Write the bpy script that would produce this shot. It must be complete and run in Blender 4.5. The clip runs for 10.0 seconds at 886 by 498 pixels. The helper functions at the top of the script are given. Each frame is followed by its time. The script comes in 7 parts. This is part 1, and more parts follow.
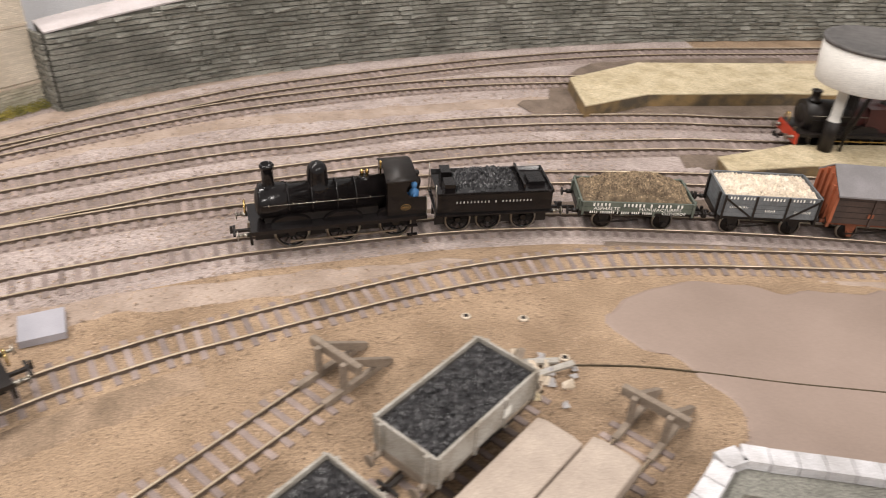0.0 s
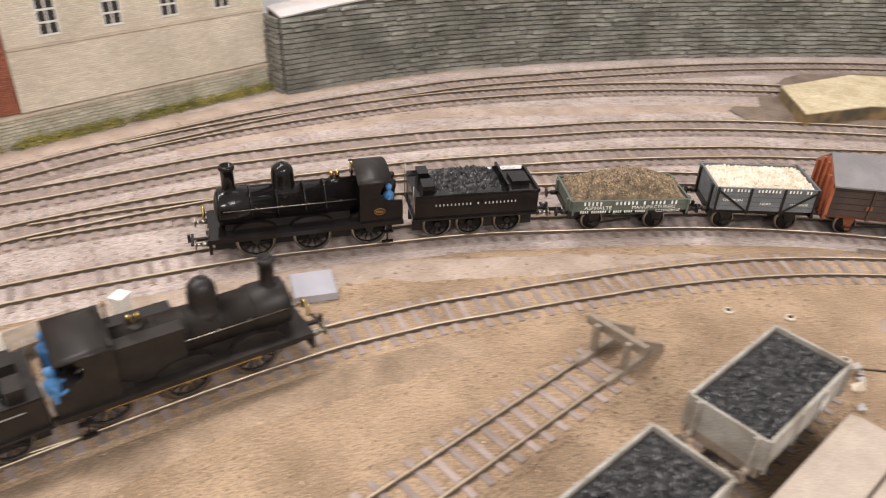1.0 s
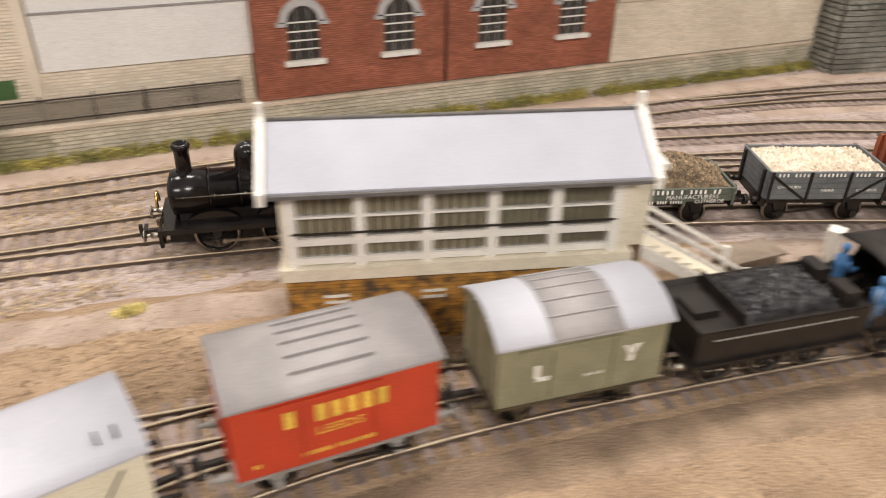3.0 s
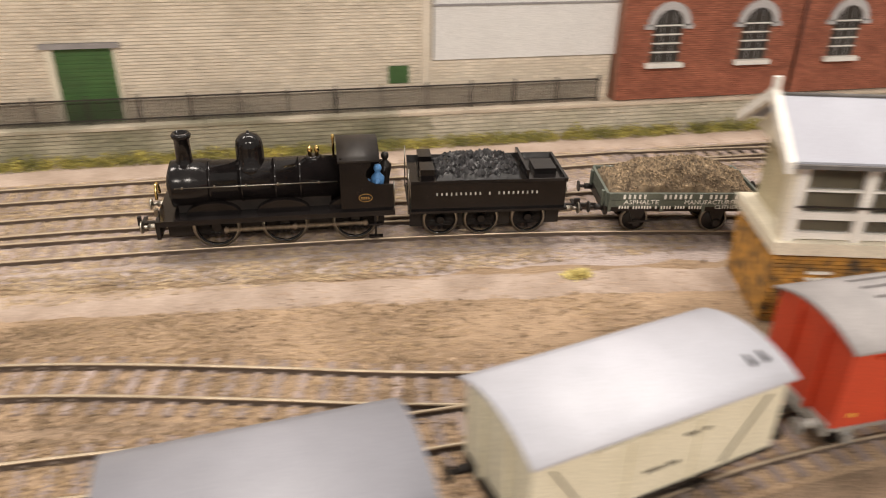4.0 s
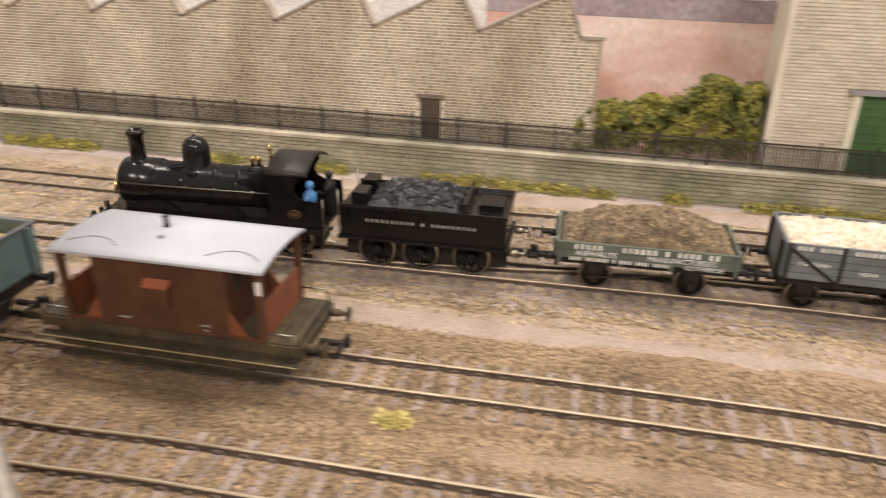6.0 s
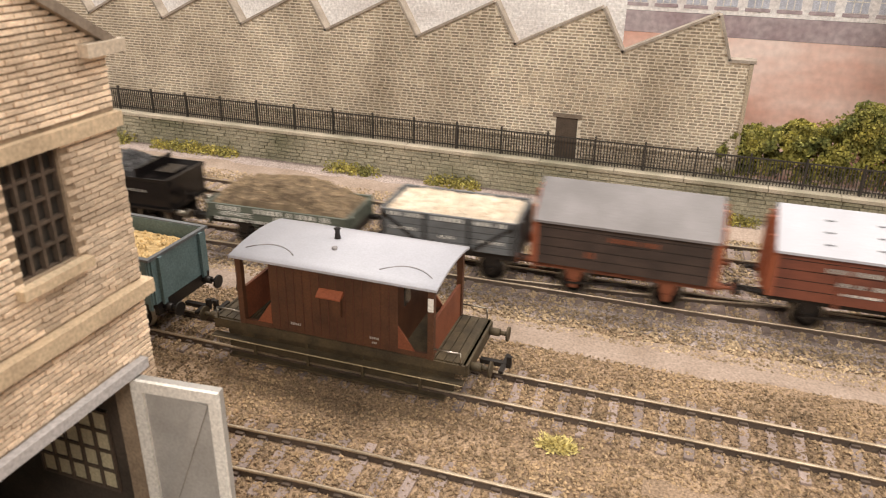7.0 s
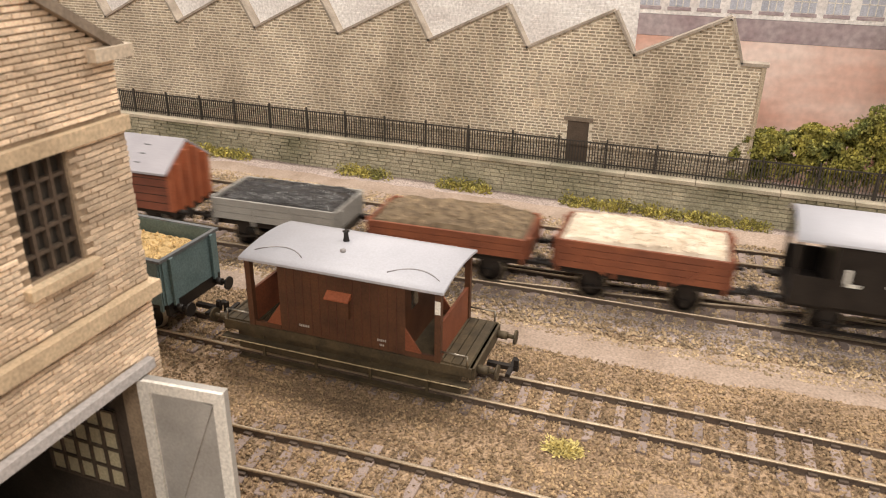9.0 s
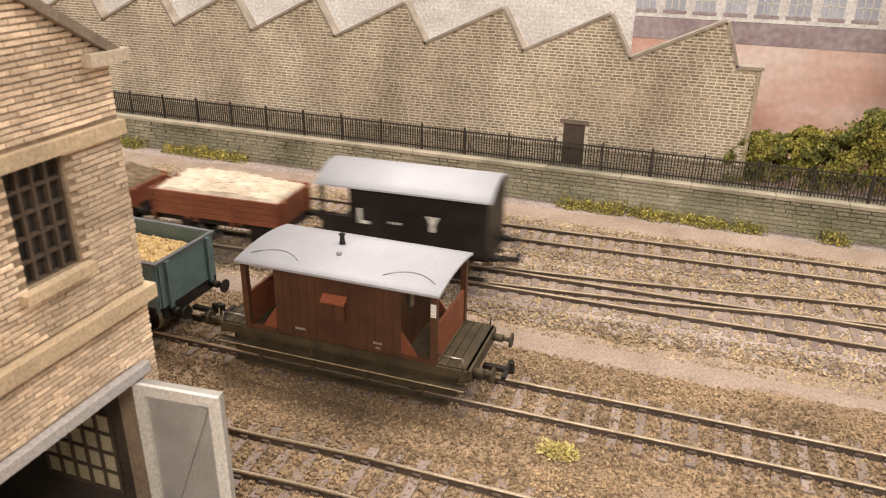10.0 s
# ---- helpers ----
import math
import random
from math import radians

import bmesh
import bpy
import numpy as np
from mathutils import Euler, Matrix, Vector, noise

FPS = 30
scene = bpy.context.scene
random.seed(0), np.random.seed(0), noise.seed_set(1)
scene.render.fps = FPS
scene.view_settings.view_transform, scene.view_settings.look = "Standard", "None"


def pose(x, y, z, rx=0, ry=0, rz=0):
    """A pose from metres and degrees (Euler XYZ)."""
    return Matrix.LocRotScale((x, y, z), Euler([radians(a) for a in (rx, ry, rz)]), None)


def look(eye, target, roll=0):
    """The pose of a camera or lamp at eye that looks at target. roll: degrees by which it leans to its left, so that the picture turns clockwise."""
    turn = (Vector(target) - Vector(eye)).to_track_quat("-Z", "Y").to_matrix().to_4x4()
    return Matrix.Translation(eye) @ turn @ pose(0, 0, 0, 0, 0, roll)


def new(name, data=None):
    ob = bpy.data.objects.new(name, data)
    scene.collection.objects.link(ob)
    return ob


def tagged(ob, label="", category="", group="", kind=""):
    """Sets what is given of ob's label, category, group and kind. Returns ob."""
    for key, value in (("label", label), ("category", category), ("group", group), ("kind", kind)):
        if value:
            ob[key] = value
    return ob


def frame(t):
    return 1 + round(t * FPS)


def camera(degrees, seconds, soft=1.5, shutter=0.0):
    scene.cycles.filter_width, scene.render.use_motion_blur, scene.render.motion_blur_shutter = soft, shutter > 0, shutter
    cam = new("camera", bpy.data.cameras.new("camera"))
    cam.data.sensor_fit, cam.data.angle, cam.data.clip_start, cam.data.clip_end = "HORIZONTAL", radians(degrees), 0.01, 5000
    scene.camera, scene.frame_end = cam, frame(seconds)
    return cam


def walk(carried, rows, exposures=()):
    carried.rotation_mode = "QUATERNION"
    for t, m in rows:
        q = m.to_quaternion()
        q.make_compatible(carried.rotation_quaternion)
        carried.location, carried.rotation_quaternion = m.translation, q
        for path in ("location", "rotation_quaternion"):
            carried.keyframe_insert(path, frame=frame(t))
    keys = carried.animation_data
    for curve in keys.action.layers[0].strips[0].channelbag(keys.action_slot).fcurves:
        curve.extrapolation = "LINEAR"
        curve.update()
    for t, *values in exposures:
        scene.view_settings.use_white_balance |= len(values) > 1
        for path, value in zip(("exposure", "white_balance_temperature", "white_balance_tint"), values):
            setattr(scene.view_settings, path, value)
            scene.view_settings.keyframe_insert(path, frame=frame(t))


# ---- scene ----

# A model railway at 1:76, in true metres: the gauge is 16.5 mm.
cam = camera(60.87, 10.0, soft=1.05, shutter=0.5)
cam.data.dof.use_dof, cam.data.dof.focus_distance, cam.data.dof.aperture_fstop = True, 0.38, 60.0
PATH = [
    (0, 0.0080, 0.0434, 0.2451, 38.52, -33.56, 3.01),
    (0.5, -0.0192, 0.0136, 0.2334, 42.22, -32.81, 2.87),
    (1, -0.0485, -0.0233, 0.2220, 46.63, -32.20, 2.71),
    (1.5, -0.0694, -0.0608, 0.2126, 51.12, -31.78, 2.60),
    (2, -0.0939, -0.1081, 0.2004, 56.52, -31.56, 1.83),
    (2.5, -0.1175, -0.1570, 0.1922, 61.95, -31.46, 1.46),
    (3, -0.1387, -0.2123, 0.1844, 67.87, -31.56, 1.19),
    (4.3, -0.1655, -0.3961, 0.1529, 80.70, -27.30, 1.25),
    (4.5, -0.1741, -0.4249, 0.1463, 82.93, -26.32, 1.30),
    (5, -0.1860, -0.4861, 0.1439, 90.76, -25.93, 1.10),
    (5.5, -0.1891, -0.5382, 0.1432, 97.45, -25.34, 0.89),
    (6, -0.1805, -0.5929, 0.1463, 102.22, -25.00, 1.06),
    (6.2, -0.1776, -0.6047, 0.1475, 104.45, -24.79, 1.03),
    (7.3, -0.1737, -0.6212, 0.1494, 109.38, -24.13, 1.17),
    (7.5, -0.1739, -0.6208, 0.1502, 109.76, -24.12, 1.11),
    (8, -0.1733, -0.6206, 0.1491, 110.09, -24.16, 1.04),
    (8.5, -0.1738, -0.6204, 0.1494, 110.12, -23.97, 0.93),
    (9, -0.1738, -0.6184, 0.1490, 110.03, -24.02, 0.94),
    (9.5, -0.1741, -0.6185, 0.1489, 109.96, -23.96, 0.91),
    (10, -0.1736, -0.6179, 0.1496, 109.79, -23.88, 1.03),
]
walk(cam, [(t, pose(x, y, z, 90 + pitch, 0, yaw) @ pose(0, 0, 0, 0, 0, roll)) for t, x, y, z, yaw, pitch, roll in PATH],
     exposures=[(0, -0.01, 6080, 10), (1.0, 0.12, 6030, 10), (1.8, 0.15, 6050, 10), (3.0, 0.01, 6330, 10), (5.0, 0.06, 6500, 10), (6.0, 0.13, 6420, 10), (7.5, 0.05, 6460, 10), (8.5, 0.06, 6530, 10), (10, 0.02, 6580, 10)])

# ---------------------------------------------------------------- light: an exhibition hall with lamps over the layout
world = bpy.data.worlds.new("hall_air")
world.use_nodes = True
world.node_tree.nodes["Background"].inputs[0].default_value = (1.0, 0.93, 0.84, 1)
world.node_tree.nodes["Background"].inputs[1].default_value = 0.50
scene.world = world


def area_lamp(x, y, z, tx, ty, sx, sy, watts, colour):
    data = bpy.data.lights.new("ceiling_lamp", "AREA")
    data.shape, data.size, data.size_y, data.energy, data.color = "RECTANGLE", sx, sy, watts, colour
    ob = new("ceiling_lamp", data)
    ob.matrix_basis = look((x, y, z), (tx, ty, 0))
    return ob


LAMPS = [(-0.72, -1.1, 11.2), (-0.72, -0.35, 10.8), (-0.72, 0.30, 13.0), (-0.60, 1.1, 0.8)]
for lx, ly, watts in LAMPS:
    area_lamp(lx, ly, 1.55, -0.35, ly * 0.8, 0.5, 0.22, watts, (1.0, 0.903, 0.80))
for ly, watts in ((-1.0, 12.0), (0.12, 15.5), (0.95, 1.0)):
    area_lamp(1.15, ly, 1.25, -0.5, ly * 0.7, 0.5, 0.22, watts, (1.0, 0.903, 0.80))


# ---------------------------------------------------------------- materials
def mat(name, a, b=None, rough=0.6, metal=0.0, scale=150.0, fine=1500.0, bump=0.15, depth=0.0004, island=0.0, obj=0.0, spec=0.5, mixlo=0.35, mixhi=0.65, coat=0.0, grit=0.2, fixed=False, stretch=None):
    """Two tones mixed by coarse noise, fine grain on top, bumped; island / obj: how far single pieces differ in tone."""
    b = b or tuple(c * 0.72 for c in a)
    m = bpy.data.materials.new(name)
    m.use_nodes = True
    nt = m.node_tree
    N, K = nt.nodes, nt.links
    bsdf = N["Principled BSDF"]
    co = N.new("ShaderNodeTexCoord")
    n1 = N.new("ShaderNodeTexNoise")
    n1.inputs["Scale"].default_value, n1.inputs["Detail"].default_value = scale, 4
    n2 = N.new("ShaderNodeTexNoise")
    n2.inputs["Scale"].default_value, n2.inputs["Detail"].default_value = fine, 3
    where = N.new("ShaderNodeNewGeometry").outputs["Position"] if fixed else co.outputs["Object"]
    if stretch:
        streak = N.new("ShaderNodeMapping")
        streak.inputs["Scale"].default_value = stretch
        K.new(where, streak.inputs["Vector"])
        K.new(streak.outputs[0], n1.inputs["Vector"])
    else:
        K.new(where, n1.inputs["Vector"])
    K.new(where, n2.inputs["Vector"])
    ramp = N.new("ShaderNodeMapRange")
    ramp.inputs[1].default_value, ramp.inputs[2].default_value = mixlo, mixhi
    K.new(n1.outputs["Fac"], ramp.inputs[0])
    mix = N.new("ShaderNodeMix")
    mix.data_type = "RGBA"
    mix.inputs[6].default_value, mix.inputs[7].default_value = (*a, 1), (*b, 1)
    K.new(ramp.outputs[0], mix.inputs[0])
    grain = N.new("ShaderNodeMapRange")
    grain.inputs[1].default_value, grain.inputs[2].default_value = 0.3, 0.7
    grain.inputs[3].default_value, grain.inputs[4].default_value = 1 - grit, 1 + grit
    K.new(n2.outputs["Fac"], grain.inputs[0])
    value = grain.outputs[0]
    for amount, kind in ((island, "island"), (obj, "obj")):
        if amount:
            src = N.new("ShaderNodeNewGeometry").outputs["Random Per Island"] if kind == "island" else N.new("ShaderNodeObjectInfo").outputs["Random"]
            r = N.new("ShaderNodeMapRange")
            r.inputs[3].default_value, r.inputs[4].default_value = 1 - amount, 1 + amount
            K.new(src, r.inputs[0])
            mul = N.new("ShaderNodeMath")
            mul.operation = "MULTIPLY"
            K.new(value, mul.inputs[0])
            K.new(r.outputs[0], mul.inputs[1])
            value = mul.outputs[0]
    shade = N.new("ShaderNodeVectorMath")
    shade.operation = "SCALE"
    K.new(mix.outputs[2], shade.inputs[0])
    K.new(value, shade.inputs["Scale"])
    K.new(shade.outputs[0], bsdf.inputs["Base Color"])
    rr = N.new("ShaderNodeMapRange")
    rr.inputs[3].default_value, rr.inputs[4].default_value = max(rough - 0.1, 0.03), min(rough + 0.12, 1)
    K.new(n1.outputs["Fac"], rr.inputs[0])
    K.new(rr.outputs[0], bsdf.inputs["Roughness"])
    bsdf.inputs["Metallic"].default_value = metal
    bsdf.inputs["Specular IOR Level"].default_value = spec
    bsdf.inputs["Coat Weight"].default_value = coat
    if bump:
        bp = N.new("ShaderNodeBump")
        bp.inputs["Strength"].default_value, bp.inputs["Distance"].default_value = bump, depth
        K.new(n2.outputs["Fac"], bp.inputs["Height"])
        K.new(bp.outputs[0], bsdf.inputs["Normal"])
    return m


EARTH = mat("scatter_earth", (0.375, 0.265, 0.172), (0.235, 0.160, 0.100), 0.95, scale=24, fine=1150, bump=1.0, depth=0.0007, grit=0.5)
BALLAST = mat("grey_ballast", (0.43, 0.355, 0.325), (0.31, 0.25, 0.225), 0.95, scale=26, fine=1150, bump=1.0, depth=0.0007, grit=0.5)
DARKBED = mat("dark_ballast_bed", (0.27, 0.212, 0.185), (0.20, 0.155, 0.133), 0.95, scale=40, fine=1200, bump=1.0, depth=0.0007, grit=0.5)
GRIT = mat("mixed_grit", (0.42, 0.31, 0.22), (0.25, 0.175, 0.12), 0.95, scale=40, fine=2500, bump=0.2, island=0.5)
STAIN_SHADE = mat("stain_shade_earth", (0.20, 0.14, 0.092), (0.33, 0.235, 0.16), 0.9, scale=50, fine=1200, bump=1.0, depth=0.0006, grit=0.45)
DARKGROUND = mat("dark_brown_ballast", (0.13, 0.095, 0.07), (0.20, 0.15, 0.115), 0.8, scale=60, fine=1200, bump=1.0, depth=0.0006, grit=0.4)
STONES = mat("ballast_stones", (0.44, 0.335, 0.215), (0.27, 0.195, 0.12), 0.9, scale=60, fine=2000, bump=0.2, island=0.45)
STONES_FINE = mat("brown_ballast_stones", (0.36, 0.255, 0.150), (0.20, 0.138, 0.082), 0.9, scale=30, fine=2000, bump=0.2, island=0.5)
CINDER = mat("cinder_path", (0.39, 0.305, 0.25), (0.285, 0.215, 0.168), 0.9, scale=45, fine=1000, bump=0.5, grit=0.25)
CONCRETE = mat("painted_concrete", (0.305, 0.23, 0.19), (0.25, 0.187, 0.152), 0.65, scale=14, fine=900, bump=0.06, grit=0.06)
RAIL = mat("rail_steel", (0.52, 0.43, 0.32), (0.40, 0.32, 0.23), 0.46, 0.8, scale=80, bump=0.05)
RAIL_SIDE = mat("rusty_rail_web", (0.105, 0.075, 0.056), (0.068, 0.048, 0.036), 0.8, scale=120)
SLEEPER = mat("sleeper_wood", (0.30, 0.236, 0.212), (0.205, 0.158, 0.14), 0.85, scale=70, fine=2200, bump=0.3, obj=0.2, fixed=True)
STONE = mat("dark_stone", (0.285, 0.275, 0.238), (0.165, 0.159, 0.135), 0.85, scale=28, fine=1000, bump=1.0, depth=0.0012, island=0.16, obj=0.16, fixed=True, grit=0.45)
STONE_JOINT = mat("stone_joint", (0.095, 0.09, 0.074), None, 0.95)
COPING = mat("pale_coping", (0.62, 0.52, 0.41), (0.5, 0.42, 0.33), 0.8, scale=60)
LOWSTONE = mat("mossy_stone", (0.47, 0.425, 0.32), (0.19, 0.185, 0.115), 0.9, scale=22, fine=900, bump=0.6, island=0.12, obj=0.12, fixed=True, mixlo=0.33, mixhi=0.67, grit=0.3)
MILLBRICK = mat("buff_brick", (0.55, 0.45, 0.33), (0.26, 0.203, 0.14), 0.85, scale=38, fine=1300, bump=0.4, island=0.26, obj=0.26, mixlo=0.28, mixhi=0.80, grit=0.35, fixed=True, stretch=(1, 1, 0.5))
MILLJOINT = mat("buff_mortar", (0.92, 0.83, 0.69), (0.50, 0.42, 0.32), 0.95, scale=38, mixlo=0.28, mixhi=0.80, stretch=(1, 1, 0.5), fixed=True)
LOWJOINT = mat("mossy_mortar", (0.40, 0.355, 0.27), (0.20, 0.185, 0.12), 0.95, scale=22, fixed=True)
LOWCOPE = mat("weathered_coping", (0.54, 0.47, 0.37), (0.25, 0.23, 0.165), 0.85, scale=30, bump=0.3, fixed=True)
CREAMBRICK = mat("cream_brick", (0.79, 0.70, 0.58), (0.66, 0.575, 0.465), 0.85, scale=30, fine=2200, bump=0.25, island=0.10, obj=0.10, fixed=True)
CREAMJOINT = mat("cream_mortar", (0.64, 0.56, 0.455), (0.54, 0.465, 0.37), 0.95, scale=40)
REDBRICK = mat("red_brick", (0.45, 0.155, 0.09), (0.34, 0.115, 0.068), 0.85, scale=45, fine=2200, bump=0.25, island=0.2, obj=0.2, fixed=True)
REDJOINT = mat("red_mortar", (0.30, 0.14, 0.09), (0.24, 0.11, 0.07), 0.95, scale=40)
SHEDBRICK = mat("pale_buff_brick", (0.76, 0.61, 0.46), (0.52, 0.40, 0.29), 0.85, scale=90, fine=2600, bump=0.5, island=0.22, obj=0.22, fixed=True)
SHEDJOINT = mat("shed_mortar", (0.34, 0.255, 0.175), None, 0.95)
BUFFSTONE = mat("buff_dressed_stone", (0.60, 0.47, 0.32), (0.48, 0.37, 0.25), 0.8, scale=90)
SLATE = mat("slate_grey_roof", (0.385, 0.395, 0.455), (0.345, 0.35, 0.405), 0.5, scale=30, bump=0.02, grit=0.06)
DARKSLATE = mat("dark_roof", (0.13, 0.12, 0.115), None, 0.7)
CREAM = mat("cream_paint", (0.74, 0.68, 0.55), (0.66, 0.60, 0.48), 0.5, scale=90, bump=0.05)
WHITE = mat("white_paint", (0.80, 0.77, 0.72), (0.72, 0.69, 0.64), 0.5, scale=90, bump=0.05)
GREYDOOR = mat("grey_white_paint", (0.40, 0.385, 0.365), (0.33, 0.315, 0.295), 0.6, scale=110, bump=0.08, grit=0.1)
OCHRE = mat("ochre_stained_brick", (0.47, 0.235, 0.045), (0.075, 0.055, 0.036), 0.85, scale=230, fine=1600, bump=0.4, island=0.25, obj=0.25, mixlo=0.42, mixhi=0.66, fixed=True)
GREEN = mat("green_door", (0.055, 0.13, 0.035), (0.045, 0.10, 0.03), 0.55, scale=60)
BROWNWOOD = mat("brown_wood", (0.10, 0.07, 0.05), (0.07, 0.05, 0.035), 0.75)
FENCE = mat("fence_black_brown", (0.05, 0.04, 0.033), (0.036, 0.03, 0.025), 0.7, obj=0.15)
PANEL = mat("pale_grey_sheet", (0.78, 0.76, 0.74), (0.72, 0.70, 0.68), 0.6, scale=18)
PINK = mat("painted_pink_ground", (0.90, 0.73, 0.67), (0.72, 0.43, 0.35), 0.8, scale=20, fine=260, bump=0, mixlo=0.35, mixhi=0.62, stretch=(1, 0.7, 2.2), grit=0.08)
MAUVE = mat("painted_mauve_band", (0.47, 0.40, 0.42), (0.36, 0.28, 0.30), 0.8, scale=40, fine=300, bump=0)
PALEBACK = mat("painted_pale_brick", (0.92, 0.90, 0.89), (0.74, 0.70, 0.69), 0.85, scale=30, fine=600, bump=0, stretch=(1, 1, 2.0))
PALEWIN = mat("painted_window_blue", (0.56, 0.58, 0.66), (0.44, 0.46, 0.54), 0.7, scale=60, bump=0)
SKY = mat("painted_sky", (0.70, 0.72, 0.76), (0.76, 0.76, 0.78), 0.9, scale=6, bump=0)
HALL = mat("hall_plaster", (0.55, 0.50, 0.44), None, 0.9, scale=3, fine=60)
LEAF = mat("olive_foliage", (0.40, 0.35, 0.075), (0.12, 0.135, 0.035), 0.75, scale=75, fine=700, bump=0, island=0.5)
TUFT = mat("yellow_green_tuft", (0.44, 0.37, 0.09), (0.20, 0.19, 0.055), 0.85, scale=90, fine=700, bump=0, island=0.45)
YELLOW = mat("yellow_tuft", (0.62, 0.52, 0.20), (0.44, 0.36, 0.13), 0.85, scale=90, bump=0, island=0.3)
STRAW = mat("straw_platform", (0.56, 0.47, 0.315), (0.42, 0.34, 0.21), 0.9, scale=60, fine=700, bump=1.0, depth=0.0008, grit=0.3)
PLATSIDE = mat("stained_platform_side", (0.25, 0.165, 0.07), (0.085, 0.068, 0.047), 0.9, scale=70, bump=0.4)
BLACK = mat("satin_black", (0.006, 0.005, 0.005), (0.010, 0.008, 0.008), 0.15, scale=140, bump=0.04, spec=0.34)
MATTBLACK = mat("matt_black", (0.013, 0.0105, 0.0095), (0.022, 0.0175, 0.015), 0.42, scale=160, bump=0.1, spec=0.3)
TARP = mat("buff_tarpaulin", (0.42, 0.345, 0.285), (0.35, 0.285, 0.235), 0.7, scale=60, bump=0.1)
GRIME = mat("brown_grime", (0.078, 0.056, 0.028), (0.040, 0.029, 0.015), 0.7, scale=160, bump=0.2)
STEEL = mat("dull_steel", (0.42, 0.39, 0.34), (0.25, 0.22, 0.18), 0.35, 1.0, bump=0)
BRASS = mat("brass", (0.70, 0.50, 0.20), None, 0.25, 1.0, bump=0)
COAL = mat("coal", (0.016, 0.015, 0.016), (0.04, 0.038, 0.04), 0.28, scale=400, fine=3000, bump=0.3, island=0.6)
GRAVEL = mat("gravel_load", (0.29, 0.212, 0.13), (0.14, 0.10, 0.064), 0.9, scale=300, fine=3000, island=0.65)
LIME = mat("limestone_load", (0.72, 0.635, 0.525), (0.58, 0.485, 0.375), 0.9, scale=150, fine=2500, island=0.2)
SAND = mat("ochre_load", (0.68, 0.49, 0.24), (0.5, 0.34, 0.15), 0.9, scale=300, fine=2500, island=0.3)
GREYWOOD = mat("grey_wagon_paint", (0.30, 0.29, 0.27), (0.24, 0.23, 0.215), 0.6, scale=110, bump=0.12)
PALEWOOD = mat("pale_wagon_timber", (0.40, 0.375, 0.34), (0.225, 0.195, 0.155), 0.7, scale=60, bump=0.25, grit=0.3)
GREENWAGON = mat("grey_green_wagon", (0.115, 0.13, 0.105), (0.08, 0.09, 0.072), 0.6, scale=110, bump=0.12)
SLATEWAGON = mat("slate_wagon_paint", (0.15, 0.16, 0.17), (0.11, 0.115, 0.12), 0.55, scale=110, bump=0.12)
OXIDE = mat("red_oxide_paint", (0.23, 0.072, 0.032), (0.165, 0.05, 0.024), 0.6, scale=110, bump=0.12)
DARKOXIDE = mat("dark_red_brown", (0.12, 0.042, 0.026), (0.085, 0.03, 0.02), 0.6, scale=110, bump=0.12)
VANBROWN = mat("bauxite_brown", (0.105, 0.043, 0.020), (0.068, 0.028, 0.014), 0.55, scale=90, bump=0.12)
REDVAN = mat("bright_red_paint", (0.50, 0.052, 0.018), (0.44, 0.045, 0.017), 0.45, scale=60, bump=0.04)
KHAKI = mat("khaki_grey_paint", (0.25, 0.235, 0.15), (0.20, 0.19, 0.12), 0.6, scale=90, bump=0.1)
TEAL = mat("teal_grey_paint", (0.125, 0.185, 0.19), (0.095, 0.145, 0.15), 0.55, scale=90, bump=0.1)
ROOFGREY = mat("light_grey_roof", (0.48, 0.485, 0.54), (0.43, 0.435, 0.485), 0.5, scale=50, bump=0.02, grit=0.06)
ROOFDARK = mat("mid_grey_roof", (0.31, 0.29, 0.29), (0.26, 0.245, 0.245), 0.55, scale=90, bump=0.03, grit=0.1)
CREAMVAN = mat("cream_van_paint", (0.70, 0.66, 0.53), (0.64, 0.6, 0.47), 0.5, scale=60, bump=0.05)
MAROON = mat("maroon_paint", (0.06, 0.018, 0.016), (0.045, 0.014, 0.012), 0.4, scale=90, bump=0.05)
BLUE = mat("blue_overalls", (0.075, 0.21, 0.44), (0.05, 0.15, 0.33), 0.6, scale=300, bump=0.05)
LETTER = mat("white_lettering", (0.88, 0.86, 0.80), None, 0.6, bump=0)
GOLD = mat("yellow_lettering", (0.80, 0.52, 0.08), None, 0.5, bump=0)
SLABGREY = mat("grey_card", (0.45, 0.43, 0.43), (0.41, 0.39, 0.39), 0.7, scale=60)
TIMBER = mat("weathered_timber", (0.25, 0.20, 0.155), (0.18, 0.14, 0.105), 0.8, scale=200, bump=0.3)
ROOFBLUE = mat("blue_grey_roof", (0.27, 0.27, 0.305), (0.235, 0.235, 0.265), 0.5, scale=50, bump=0.02, grit=0.06)
PALETIMBER = mat("grey_coping_timber", (0.42, 0.36, 0.30), (0.29, 0.245, 0.20), 0.8, scale=120, bump=0.3, fixed=True)
SOOTROOF = mat("sooty_grey_roof", (0.215, 0.20, 0.205), (0.165, 0.153, 0.155), 0.55, scale=60, bump=0.03, grit=0.1)
ROOFMAUVE = mat("mauve_grey_roof", (0.37, 0.355, 0.39), (0.31, 0.30, 0.33), 0.5, scale=50, bump=0.02, grit=0.08)
LOWPALE = mat("cream_wall_stone", (0.62, 0.56, 0.455), (0.42, 0.385, 0.29), 0.9, scale=26, fine=900, bump=0.6, island=0.12, obj=0.12, fixed=True, grit=0.25)
